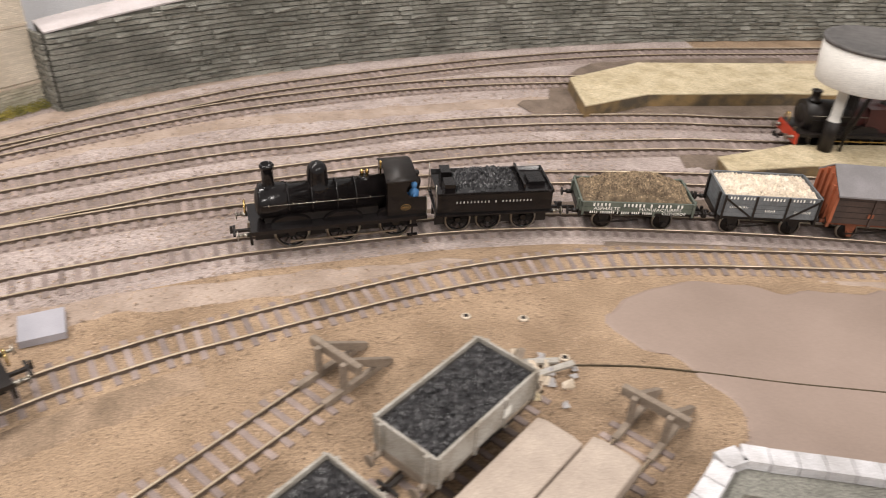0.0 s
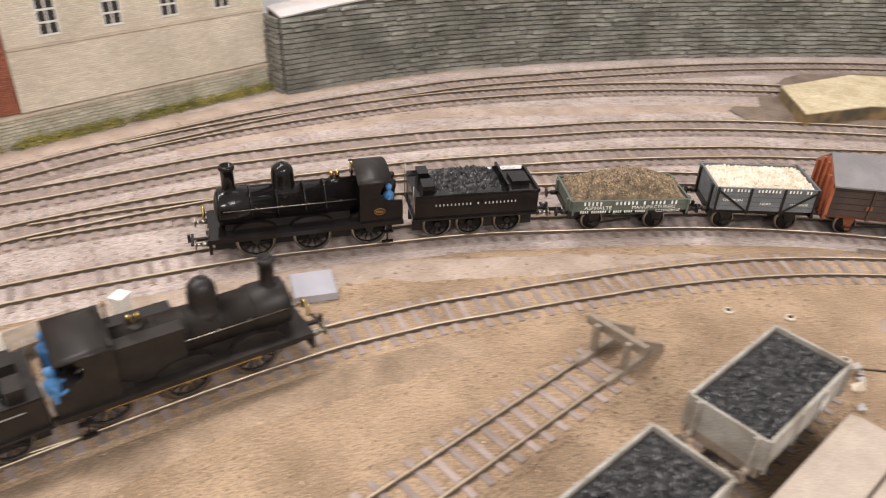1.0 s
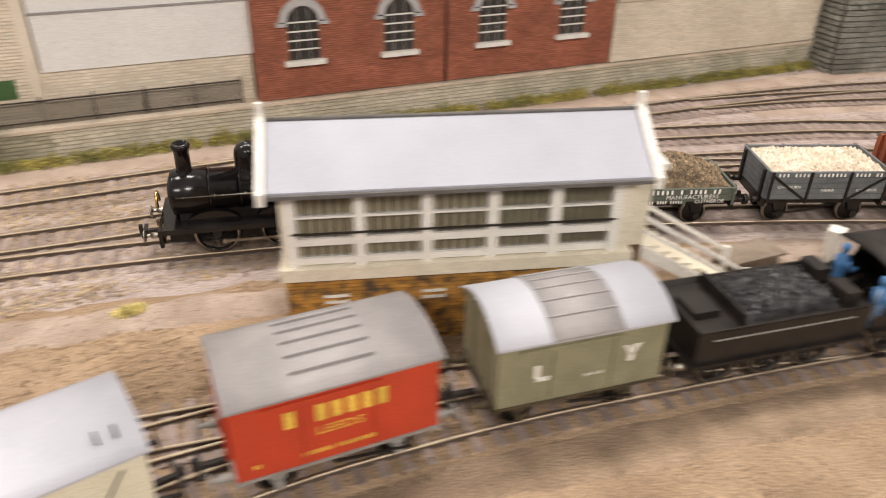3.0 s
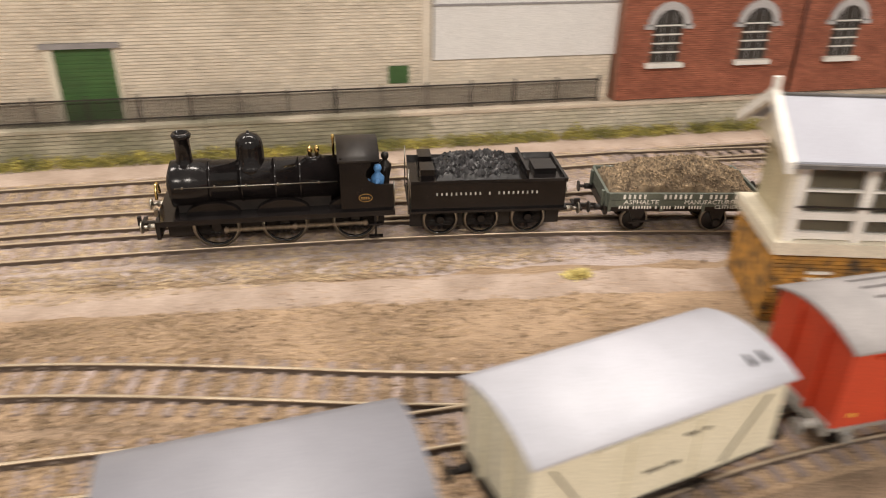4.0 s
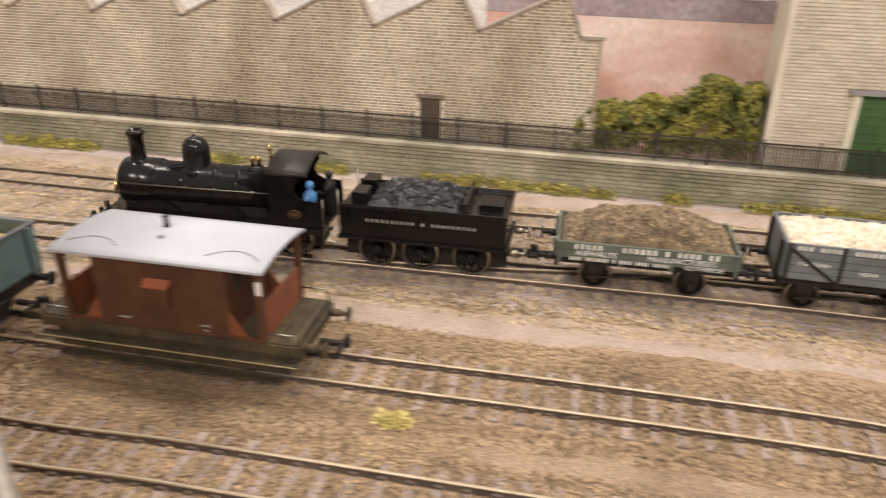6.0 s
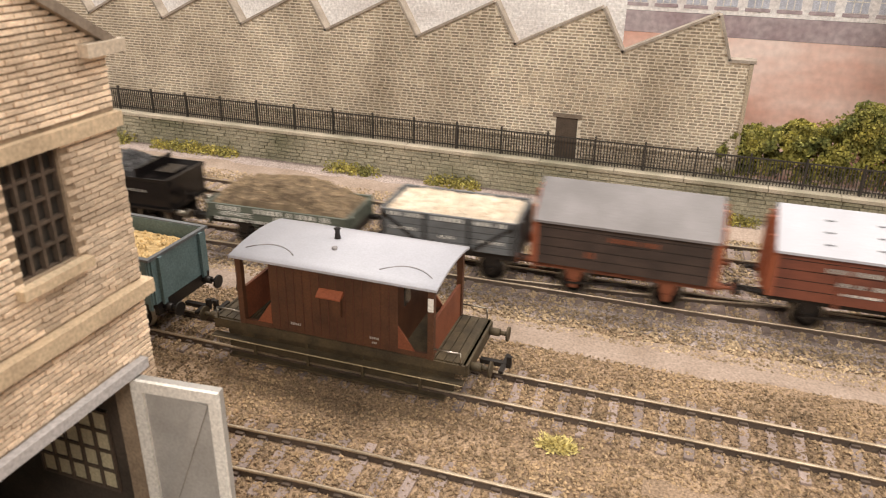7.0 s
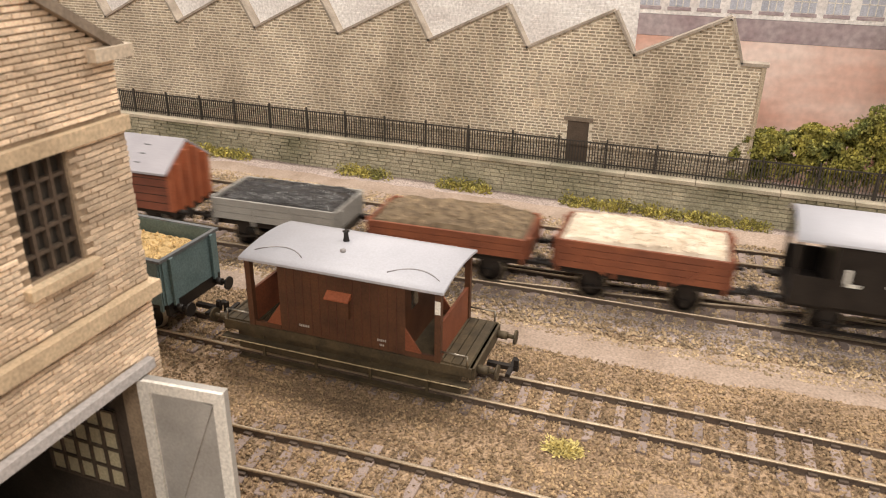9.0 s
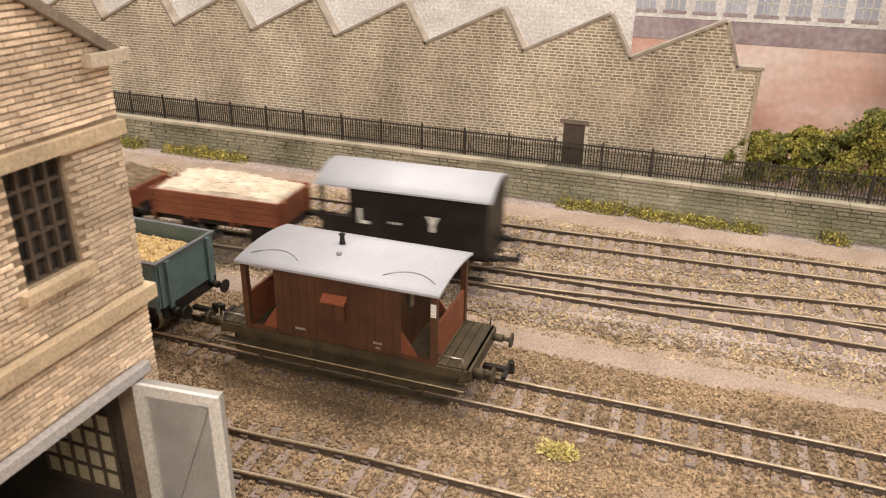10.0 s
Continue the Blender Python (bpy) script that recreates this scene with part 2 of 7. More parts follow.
PALECAP = mat("pale_mauve_render", (0.56, 0.505, 0.50), (0.45, 0.40, 0.39), 0.8, scale=40, bump=0.05)
DARKLINING = mat("dark_brown_lining", (0.075, 0.055, 0.04), (0.045, 0.034, 0.025), 0.9, scale=60, bump=0.2)
WHITEWASH = mat("grey_whitewash", (0.60, 0.585, 0.60), (0.42, 0.40, 0.40), 0.85, scale=90, bump=0.4, obj=0.12, fixed=True)
GLASS = bpy.data.materials.new("window_glass")
GLASS.use_nodes = True
g = GLASS.node_tree.nodes["Principled BSDF"]
g.inputs["Base Color"].default_value, g.inputs["Roughness"].default_value = (0.05, 0.045, 0.04, 1), 0.08
CURTAIN = mat("beige_blind", (0.56, 0.49, 0.33), (0.44, 0.385, 0.25), 0.6, scale=40, bump=0)
DARKBAR = mat("dark_bar_paint", (0.022, 0.016, 0.012), None, 0.6)
GREYLETTER = mat("worn_grey_lettering", (0.50, 0.48, 0.44), None, 0.6, bump=0)
END_RED = mat("orange_red_ends", (0.36, 0.105, 0.045), (0.28, 0.08, 0.035), 0.6, scale=110, bump=0.12)
BROWNBLACK = mat("sooty_brown", (0.060, 0.038, 0.030), (0.040, 0.026, 0.021), 0.65, scale=110, bump=0.12)
SIDE_RED = mat("deep_red_brown", (0.19, 0.058, 0.032), (0.13, 0.04, 0.024), 0.6, scale=110, bump=0.12)


# ---------------------------------------------------------------- building helpers
def part(name, bm, material, parent=None, label="", category="", kind="", group="", bevel=0.0):
    if bevel:
        bmesh.ops.bevel(bm, geom=[e for e in bm.edges if len(e.link_faces) == 2 and e.calc_face_angle(0) > 0.6], offset=bevel, segments=1, affect="EDGES")
    me = bpy.data.meshes.new(name)
    bm.to_mesh(me)
    bm.free()
    me.materials.append(material)
    ob = new(name, me)
    ob.parent = parent
    return tagged(ob, label, category, group, kind)


def thing(name, label, category, group="", m=None):
    ob = tagged(new(name), label, category, group)
    ob.empty_display_size = 0.005
    if m is not None:
        ob.matrix_basis = m
    return ob


def box(bm, x0, x1, y0, y1, z0, z1):
    v = [bm.verts.new(p) for p in ((x0, y0, z0), (x1, y0, z0), (x1, y1, z0), (x0, y1, z0), (x0, y0, z1), (x1, y0, z1), (x1, y1, z1), (x0, y1, z1))]
    for f in ((3, 2, 1, 0), (4, 5, 6, 7), (0, 1, 5, 4), (1, 2, 6, 5), (2, 3, 7, 6), (3, 0, 4, 7)):
        bm.faces.new([v[i] for i in f])
    return bm


def boxes(*rows):
    bm = bmesh.new()
    for r in rows:
        box(bm, *r)
    return bm


def ring_tube(bm, rings, close=True):
    """Skins a row of rings of points."""
    vs = [[bm.verts.new(p) for p in r] for r in rings]
    n = len(vs[0])
    for a, b in zip(vs, vs[1:]):
        for i in range(n):
            f = bm.faces.new((a[i], a[(i + 1) % n], b[(i + 1) % n], b[i]))
            f.smooth = True
    if close:
        bm.faces.new(vs[0][::-1])
        bm.faces.new(vs[-1])
    return bm


def cyl(bm, p, q, r, r2=None, n=14):
    p, q = Vector(p), Vector(q)
    d = (q - p).normalized()
    u = d.orthogonal().normalized()
    w = d.cross(u)
    r2 = r if r2 is None else r2
    return ring_tube(bm, [[c + (u * math.cos(a) + w * math.sin(a)) * k for a in [2 * math.pi * i / n for i in range(n)]] for c, k in ((p, r), (q, r2))])


def pipe(bm, pts, r, n=8):
    """A bent round bar through the points."""
    P = [Vector(p) for p in pts]
    rings = []
    for i, p in enumerate(P):
        d = (P[min(i + 1, len(P) - 1)] - P[max(i - 1, 0)]).normalized()
        u = Vector((1, 0, 0)) if abs(d.x) < 0.9 else Vector((0, 1, 0))
        u = (u - d * u.dot(d)).normalized()
        w = d.cross(u)
        rings.append([p + (u * math.cos(2 * math.pi * k / n) + w * math.sin(2 * math.pi * k / n)) * r for k in range(n)])
    return ring_tube(bm, rings)


def lathe(bm, profile, x, y, z, n=20):
    """A turned shape about the upright axis through x, y: rows of radius and height."""
    return ring_tube(bm, [[(x + r * math.cos(2 * math.pi * i / n), y + r * math.sin(2 * math.pi * i / n), z + h) for i in range(n)] for r, h in profile])


def prism(bm, poly, a, b, axis="x"):
    """A flat outline drawn out from a to b along an axis; poly in the other two axes, in order."""
    put = {"x": lambda s, p: (s, p[0], p[1]), "y": lambda s, p: (p[0], s, p[1]), "z": lambda s, p: (p[0], p[1], s)}[axis]
    va, vb = [bm.verts.new(put(a, p)) for p in poly], [bm.verts.new(put(b, p)) for p in poly]
    n = len(poly)
    bm.faces.new(va)
    bm.faces.new(vb[::-1])
    for i in range(n):
        bm.faces.new((va[i], vb[i], vb[(i + 1) % n], va[(i + 1) % n]))
    bmesh.ops.recalc_face_normals(bm, faces=bm.faces[:])
    return bm


def spline(points, step=0.004):
    """An even polyline through the points (Catmull-Rom)."""
    P = [np.array(p, float) for p in points]
    out = []
    for i in range(len(P) - 1):
        a, b, c, d = P[max(i - 1, 0)], P[i], P[i + 1], P[min(i + 2, len(P) - 1)]
        for k in range(16):
            u = k / 16
            out.append(0.5 * (2 * b + (c - a) * u + (2 * a - 5 * b + 4 * c - d) * u * u + (3 * b - a - 3 * c + d) * u ** 3))
    out = np.array(out + [P[-1]])
    s = np.r_[0, np.cumsum(np.linalg.norm(np.diff(out, axis=0), axis=1))]
    t = np.linspace(0, s[-1], max(2, int(s[-1] / step)))
    return np.c_[np.interp(t, s, out[:, 0]), np.interp(t, s, out[:, 1])], t


def normals(line):
    d = np.gradient(line, axis=0)
    d /= np.linalg.norm(d, axis=1)[:, None]
    return d, np.c_[-d[:, 1], d[:, 0]]


def sweep(bm, line, profile):
    """Draws a section (offset to the left, height) along a plan line."""
    _, nn = normals(line)
    ring_tube(bm, [[(p[0] + k[0] * o, p[1] + k[1] * o, h) for o, h in profile] for p, k in zip(line, nn)])
    bmesh.ops.recalc_face_normals(bm, faces=bm.faces[:])
    for f in bm.faces:
        f.smooth = False
    return bm


def mesh_of(name, verts, faces, material, parent=None, label="", category="", kind="", group=""):
    me = bpy.data.meshes.new(name)
    me.from_pydata([tuple(v) for v in verts], [], faces)
    me.materials.append(material)
    ob = new(name, me)
    ob.parent = parent
    return tagged(ob, label, category, group, kind)


def unit_brick(name, material):
    bm = box(bmesh.new(), -0.5, 0.5, -0.5, 0.5, -0.5, 0.5)
    me = bpy.data.meshes.new(name)
    bm.to_mesh(me)
    bm.free()
    me.materials.append(material)
    return me


def laid(parent, name, material, cells, place, near=None, jag=0.0):
    """Bricks or stones: cells are (u0, u1, v0, v1, depth); place(u, v, out) gives the point. Those for which near(u, v) holds, up to 300, are objects of their own."""
    rest_v, rest_f = [], []
    made = 0
    me = None
    for u0, u1, v0, v1, d in cells:
        if near and made < 300 and near((u0 + u1) / 2, (v0 + v1) / 2):
            if me is None:
                me = unit_brick(name, material)
            a, b, c = (Vector(place((u0 + u1) / 2, (v0 + v1) / 2, k)) for k in (0, d, 0))
            e = Vector(place(u1, (v0 + v1) / 2, 0)) - Vector(place(u0, (v0 + v1) / 2, 0))
            ob = new(name, me)
            ob.parent = parent
            x, y = e.normalized(), (b - a).normalized()
            z = x.cross(y)
            rot = Matrix((x, y, z)).transposed().to_4x4()
            ob.matrix_basis = Matrix.Translation((a + b) / 2) @ rot @ Matrix.Diagonal((e.length, d, v1 - v0, 1))
            made += 1
            continue
        k = len(rest_v)
        rest_v += [place(u0, v0, 0), place(u1, v0, 0), place(u1, v1, 0), place(u0, v1, 0)]
        i = min(u1 - u0, v1 - v0) * 0.08
        e = [d * (1 + jag * (rnd.random() - 0.5)) for _ in range(4)]
        rest_v += [place(u0 + i, v0 + i, e[0]), place(u1 - i, v0 + i, e[1]), place(u1 - i, v1 - i, e[2]), place(u0 + i, v1 - i, e[3])]
        rest_f += [(k + 4, k + 5, k + 6, k + 7), (k, k + 1, k + 5, k + 4), (k + 1, k + 2, k + 6, k + 5), (k + 2, k + 3, k + 7, k + 6), (k + 3, k, k + 4, k + 7)]
    if rest_v:
        ob = mesh_of(name + "work", rest_v, rest_f, material, parent)
        ob["kind"] = "stuff"
        bm = bmesh.new()
        bm.from_mesh(ob.data)
        bmesh.ops.recalc_face_normals(bm, faces=bm.faces[:])
        bm.to_mesh(ob.data)
        bm.free()


def courses(u0, u1, v0, v1, length, height, depth, keep, rnd, joint=0.12, vary=0.0, rough=0.3, upright=None):
    """Rows of staggered bricks over a rectangle, where keep(u, v) holds."""
    out = []
    rows = int(round((v1 - v0) / height))
    for r in range(rows):
        va, vb = v0 + r * height, v0 + (r + 1) * height
        u = u0 - (length / 2 if r % 2 else 0) - rnd.random() * vary * length
        while u < u1:
            w = length * (1 + vary * (rnd.random() - 0.5) * 1.6)
            a, b = max(u, u0), min(u + w, u1)
            if b - a > length * 0.15 and keep((a + b) / 2, (va + vb) / 2):
                j = height * joint
                k = j if upright is None else height * upright
                out.append((a + k / 2, b - k / 2, va + j / 2, vb - j / 2, depth * (1 + rough * (rnd.random() - 0.5) * 2)))
            u += w
    return out


def tuft_mesh(bm, x, y, z, r, h, n, rnd):
    """Loose upright flakes and blades."""
    for _ in range(n):
        a, d = rnd.random() * 6.283, r * math.sqrt(rnd.random())
        px, py = x + math.cos(a) * d, y + math.sin(a) * d
        s = 0.0003 + 0.0005 * rnd.random()
        hh = h * (0.35 + 0.65 * rnd.random()) * (1 - 0.6 * d / r)
        t = rnd.random() * 6.283
        c, sn = math.cos(t) * s, math.sin(t) * s
        lx, ly = (rnd.random() - 0.5) * 0.004, (rnd.random() - 0.5) * 0.004
        z0 = z + hh * 0.4 * rnd.random()
        v = [bm.verts.new(p) for p in ((px - c, py - sn, z0), (px + c, py + sn, z0), (px + lx + c * 0.4, py + ly + sn * 0.4, z + hh), (px + lx - c * 0.4, py + ly - sn * 0.4, z + hh))]
        bm.faces.new(v)


def heap(bm, x0, x1, y0, y1, z0, h, grain, rnd, flat=0.3, stones=0, size=0.001):
    """A load: an uneven domed surface with loose lumps on it."""
    nx, ny = max(6, int((x1 - x0) / grain)), max(4, int((y1 - y0) / grain))
    def top(u, v):
        e = (1 - abs(2 * u - 1) ** 3) * (1 - abs(2 * v - 1) ** 3)
        return z0 + h * (flat + (1 - flat) * e) * (e > 0.001) + (noise.noise(Vector((u * 9 + z0 * 999, v * 6, x0 * 77))) * 0.25 * h if e > 0.05 else 0)
    g = [[bm.verts.new((x0 + (x1 - x0) * i / nx, y0 + (y1 - y0) * j / ny, top(i / nx, j / ny) + (rnd.random() - 0.5) * grain * 0.5 * (0 < i < nx and 0 < j < ny))) for j in range(ny + 1)] for i in range(nx + 1)]
    for i in range(nx):
        for j in range(ny):
            bm.faces.new((g[i][j], g[i + 1][j], g[i + 1][j + 1], g[i][j + 1]))
    for _ in range(stones):
        u, v = 0.03 + 0.94 * rnd.random(), 0.05 + 0.9 * rnd.random()
        lump(bm, x0 + (x1 - x0) * u, y0 + (y1 - y0) * v, top(u, v), size * (0.5 + rnd.random()), rnd)


def lump(bm, x, y, z, s, rnd):
    """One angular stone."""
    k = [Vector(((rnd.random() - 0.5) * 0.6, (rnd.random() - 0.5) * 0.6, (rnd.random() - 0.5) * 0.6)) for _ in range(6)]
    base = [Vector(p) for p in ((1, 0, 0), (0, 1, 0), (-1, 0, 0), (0, -1, 0), (0, 0, 1), (0, 0, -1))]
    v = [bm.verts.new(Vector((x, y, z)) + (b + q) * s * 0.5) for b, q in zip(base, k)]
    for a, b, c in ((0, 1, 4), (1, 2, 4), (2, 3, 4), (3, 0, 4), (1, 0, 5), (2, 1, 5), (3, 2, 5), (0, 3, 5)):
        bm.faces.new((v[a], v[b], v[c]))


rnd = random.Random(7)

# ---------------------------------------------------------------- the baseboard and the hall round it
part("baseboard", boxes((-0.70, 0.62, -1.45, 1.35, -0.05, -0.0006)), EARTH, None, "plywood baseboard under the scenery", "baseboard", "structure")
part("floor", boxes((-0.95, 1.35, -1.75, 1.65, -0.09, -0.0502)), HALL, None, "plain table surface beneath the baseboard", "floor", "structure")
nx, ny = 150, 300
gv, gf = [], []
for i in range(nx + 1):
    for j in range(ny + 1):
        gx, gy = -0.70 + 1.32 * i / nx, -1.45 + 2.8 * j / ny
        gv.append((gx, gy, 0.00025 * noise.noise(Vector((gx * 30, gy * 30, 0))) + 0.0002 * noise.noise(Vector((gx * 140, gy * 140, 3)))))
for i in range(nx):
    for j in range(ny):
        k = i * (ny + 1) + j
        gf.append((k, k + ny + 1, k + ny + 2, k + 1))
mesh_of("ground", gv, gf, EARTH, None, "sandy brown scatter over the baseboard", "ground", "structure")

# ---------------------------------------------------------------- track plan (centre lines, from the far curve to the yard)
MAIN = [(0.09, 0.615), (0.03, 0.575), (-0.025, 0.535), (-0.079, 0.495), (-0.133, 0.451), (-0.186, 0.404), (-0.233, 0.352), (-0.281, 0.285), (-0.309, 0.243), (-0.336, 0.191), (-0.363, 0.135), (-0.385, 0.075), (-0.402, 0.02), (-0.416, -0.03), (-0.437, -0.12), (-0.453, -0.21), (-0.462, -0.29), (-0.467, -0.38), (-0.469, -0.47), (-0.469, -0.54), (-0.466, -0.62), (-0.4635, -0.7), (-0.459, -0.78), (-0.4545, -0.86), (-0.450, -0.95), (-0.440, -1.2), (-0.430, -1.42)]
LOOP = [(0.04, 0.552), (-0.021, 0.499), (-0.064, 0.462), (-0.089, 0.44), (-0.114, 0.417), (-0.138, 0.392), (-0.160, 0.366), (-0.180, 0.338), (-0.197, 0.31), (-0.213, 0.28), (-0.226, 0.252), (-0.238, 0.226), (-0.249, 0.2), (-0.26, 0.175), (-0.268, 0.152), (-0.2755, 0.129), (-0.281, 0.105), (-0.287, 0.072), (-0.297, 0), (-0.304, -0.067), (-0.308, -0.11), (-0.3095, -0.15), (-0.309, -0.19), (-0.304, -0.235), (-0.295, -0.275), (-0.286, -0.315), (-0.280, -0.36), (-0.276, -0.40), (-0.268, -0.48), (-0.255, -0.57), (-0.246, -0.65), (-0.243, -0.72), (-0.243, -0.95)]
SIDE_D = [(-0.293, 0.03), (-0.303, -0.02), (-0.316, -0.08), (-0.326, -0.13), (-0.333, -0.19), (-0.3325, -0.25), (-0.3295, -0.31), (-0.328, -0.38), (-0.329, -0.45), (-0.327, -0.6), (-0.325, -0.7), (-0.322, -0.76), (-0.320, -0.95), (-0.32, -1.3)]
SIDE_C = [(-0.333, -0.185), (-0.337, -0.225), (-0.342, -0.275), (-0.351, -0.325), (-0.3605, -0.365), (-0.3715, -0.415), (-0.378, -0.455), (-0.3825, -0.51), (-0.3825, -0.56), (-0.3815, -0.61), (-0.380, -0.66), (-0.379, -0.72), (-0.378, -0.8), (-0.377, -1.0), (-0.376, -1.3)]
BACK = [(-0.10, 0.965), (-0.15, 0.91), (-0.2, 0.853), (-0.3, 0.74), (-0.366, 0.645), (-0.418, 0.55), (-0.46, 0.46), (-0.485, 0.4), (-0.502, 0.335), (-0.513, 0.29), (-0.523, 0.23), (-0.529, 0.15), (-0.531, 0.08), (-0.531, -0.05), (-0.531, -0.3), (-0.530, -0.45), (-0.529, -0.54), (-0.524, -0.62), (-0.518, -0.72), (-0.515, -0.9), (-0.515, -1.3)]
BACK_B = [(-0.20, 0.755), (-0.28, 0.655), (-0.33, 0.60), (-0.37, 0.55), (-0.41, 0.49), (-0.447, 0.42), (-0.474, 0.36), (-0.493, 0.3), (-0.509, 0.24), (-0.520, 0.19), (-0.528, 0.13)]
INNER_Q = [(-0.05, 0.74), (-0.11, 0.69), (-0.169, 0.636), (-0.207, 0.604), (-0.254, 0.556), (-0.3, 0.503), (-0.345, 0.44), (-0.38, 0.376), (-0.413, 0.32), (-0.443, 0.252), (-0.467, 0.19), (-0.474, 0.167), (-0.495, 0.073), (-0.509, 0.02), (-0.519, -0.03), (-0.526, -0.09), (-0.530, -0.16)]
INNER_A = [(-0.05, 0.68), (-0.10, 0.637), (-0.157, 0.587), (-0.184, 0.562), (-0.242, 0.497), (-0.27, 0.463), (-0.32, 0.39), (-0.367, 0.308), (-0.39, 0.262), (-0.403, 0.229), (-0.426, 0.171), (-0.441, 0.12), (-0.455, 0.06), (-0.461, 0.02), (-0.468, -0.03), (-0.478, -0.15), (-0.483, -0.27), (-0.488, -0.36), (-0.4935, -0.45), (-0.489, -0.54), (-0.475, -0.63), (-0.466, -0.70)]
INNER_B = [(0.0, 0.64), (-0.04, 0.61), (-0.095, 0.565), (-0.16, 0.508), (-0.2, 0.471), (-0.245, 0.424), (-0.30, 0.358), (-0.344, 0.291), (-0.368, 0.25), (-0.385, 0.218), (-0.41, 0.164), (-0.432, 0.112), (-0.453, 0.05)]
COAL_SIDING = [(-0.1855, 0.212), (-0.1855, 0.14), (-0.186, 0.06), (-0.19, -0.03), (-0.2, -0.12), (-0.215, -0.22)]
COAL_ROAD = [(-0.12, 0.272), (-0.12, 0.17), (-0.121, 0.08), (-0.125, 0.0), (-0.135, -0.1)]
DOCK_ROAD = [(-0.0635, 0.281), (-0.0635, 0.2), (-0.064, 0.1), (-0.07, 0.0)]

HEAD = 0.004
sleeper_bm = boxes((-0.0016, 0.0016, -0.015, 0.015, -0.001, 0.0016))
bmesh.ops.bevel(sleeper_bm, geom=sleeper_bm.edges[:], offset=0.0002, segments=1, affect="EDGES")
SLEEPER_ME = bpy.data.meshes.new("sleeper")
sleeper_bm.to_mesh(SLEEPER_ME)
sleeper_bm.free()
SLEEPER_ME.materials.append(SLEEPER)
CHAIRS = boxes(*[(-0.0013, 0.0013, s * 0.00825 - 0.0016, s * 0.00825 + 0.0016, 0.0014, 0.0024) for s in (-1, 1)])
CHAIR_ME = bpy.data.meshes.new("rail_chair")
CHAIRS.to_mesh(CHAIR_ME)
CHAIRS.free()
CHAIR_ME.materials.append(RAIL_SIDE)


def track(points, label, pitch=0.008, bed=BALLAST, lift=0.0, bedwidth=0.023, chairs=None):
    line, s = spline(points)
    road = thing("railway_track", label, "railway track", "tracks")
    d, nn = normals(line)
    for o in (-0.00825, 0.00825):
        web, head = bmesh.new(), bmesh.new()
        rail_line = line + nn * o
        sweep(web, rail_line, [(-0.0008, 0.0003), (0.0008, 0.0003), (0.0003, 0.0022), (0.0003, 0.0033), (-0.0003, 0.0033), (-0.0003, 0.0022)])
        sweep(head, rail_line, [(-0.0005, 0.0034), (0.0005, 0.0034), (0.0005, 0.00374), (0.0003, HEAD), (-0.0003, HEAD), (-0.0005, 0.00374)])
        web_ob = part("rail", web, RAIL_SIDE, road)
        part("rail_head", head, RAIL, web_ob, "worn bright rail head")
    for k in np.arange(pitch / 2, s[-1], pitch):
        x, y = np.interp(k, s, line[:, 0]), np.interp(k, s, line[:, 1])
        a = math.atan2(np.interp(k, s, d[:, 1]), np.interp(k, s, d[:, 0])) + rnd.gauss(0, 0.02)
        ob = new("sleeper", SLEEPER_ME)
        ob.parent = road
        ob.matrix_basis = pose(x, y, rnd.random() * 0.0003 + 0.0003, 0, 0, math.degrees(a))
        if chairs and chairs(x, y):
            ch = new("rail_chair", CHAIR_ME)
            ch.parent = ob
    if bed:
        bm = bmesh.new()
        w = bedwidth
        sweep(bm, line, [(-w, -0.0005), (w, -0.0005), (w - 0.006, 0.0014 + lift), (-w + 0.006, 0.0014 + lift)])
        part("ballast_bed", bm, bed, road, "loose ballast between the sleepers", kind="stuff")
    TRACK_LINES.append(line)
    return line, s


TRACK_LINES = []
nearby = lambda x, y: -0.9 < y < -0.42 and x > -0.40
main_line, main_s = track(MAIN, "main line of steel rail on ballasted sleepers", lift=0.0002)
loop_line, loop_s = track(LOOP, "goods loop of rail on half-buried sleepers", bed=EARTH, lift=0.0001, bedwidth=0.0205, chairs=nearby)
track(SIDE_D, "through siding of bright rail on mauve-brown sleepers", bed=EARTH, bedwidth=0.0205, chairs=nearby)
track(SIDE_C, "siding of bright rail on mauve-brown sleepers", bed=EARTH, lift=-0.0001, bedwidth=0.0205, chairs=nearby)
track(BACK, "rearmost running line beside the wall", 0.0074, bed=DARKBED, lift=0.0001, bedwidth=0.021)
track(BACK_B, "rear line joining at a turnout", 0.0068, bed=DARKBED, lift=-0.0001, bedwidth=0.019)
track(INNER_Q, "curved running line on grey ballast", 0.0076, bed=DARKBED, lift=0.0001, bedwidth=0.019)
track(INNER_A, "inner line crossing to the main line", 0.0076, bed=DARKBED, lift=0.00005, bedwidth=0.019)
track(INNER_B, "inner line joining at a turnout", 0.0076, bed=DARKBED, lift=0.0, bedwidth=0.019)
track(COAL_SIDING, "short coal siding with buried sleepers", 0.0085, bed=EARTH, bedwidth=0.0205)
track(COAL_ROAD, "coal road beneath the standing wagons", 0.0085, bed=EARTH, bedwidth=0.0205)
track(DOCK_ROAD, "short dock road with buried sleepers", 0.0085, bed=EARTH, bedwidth=0.0205)


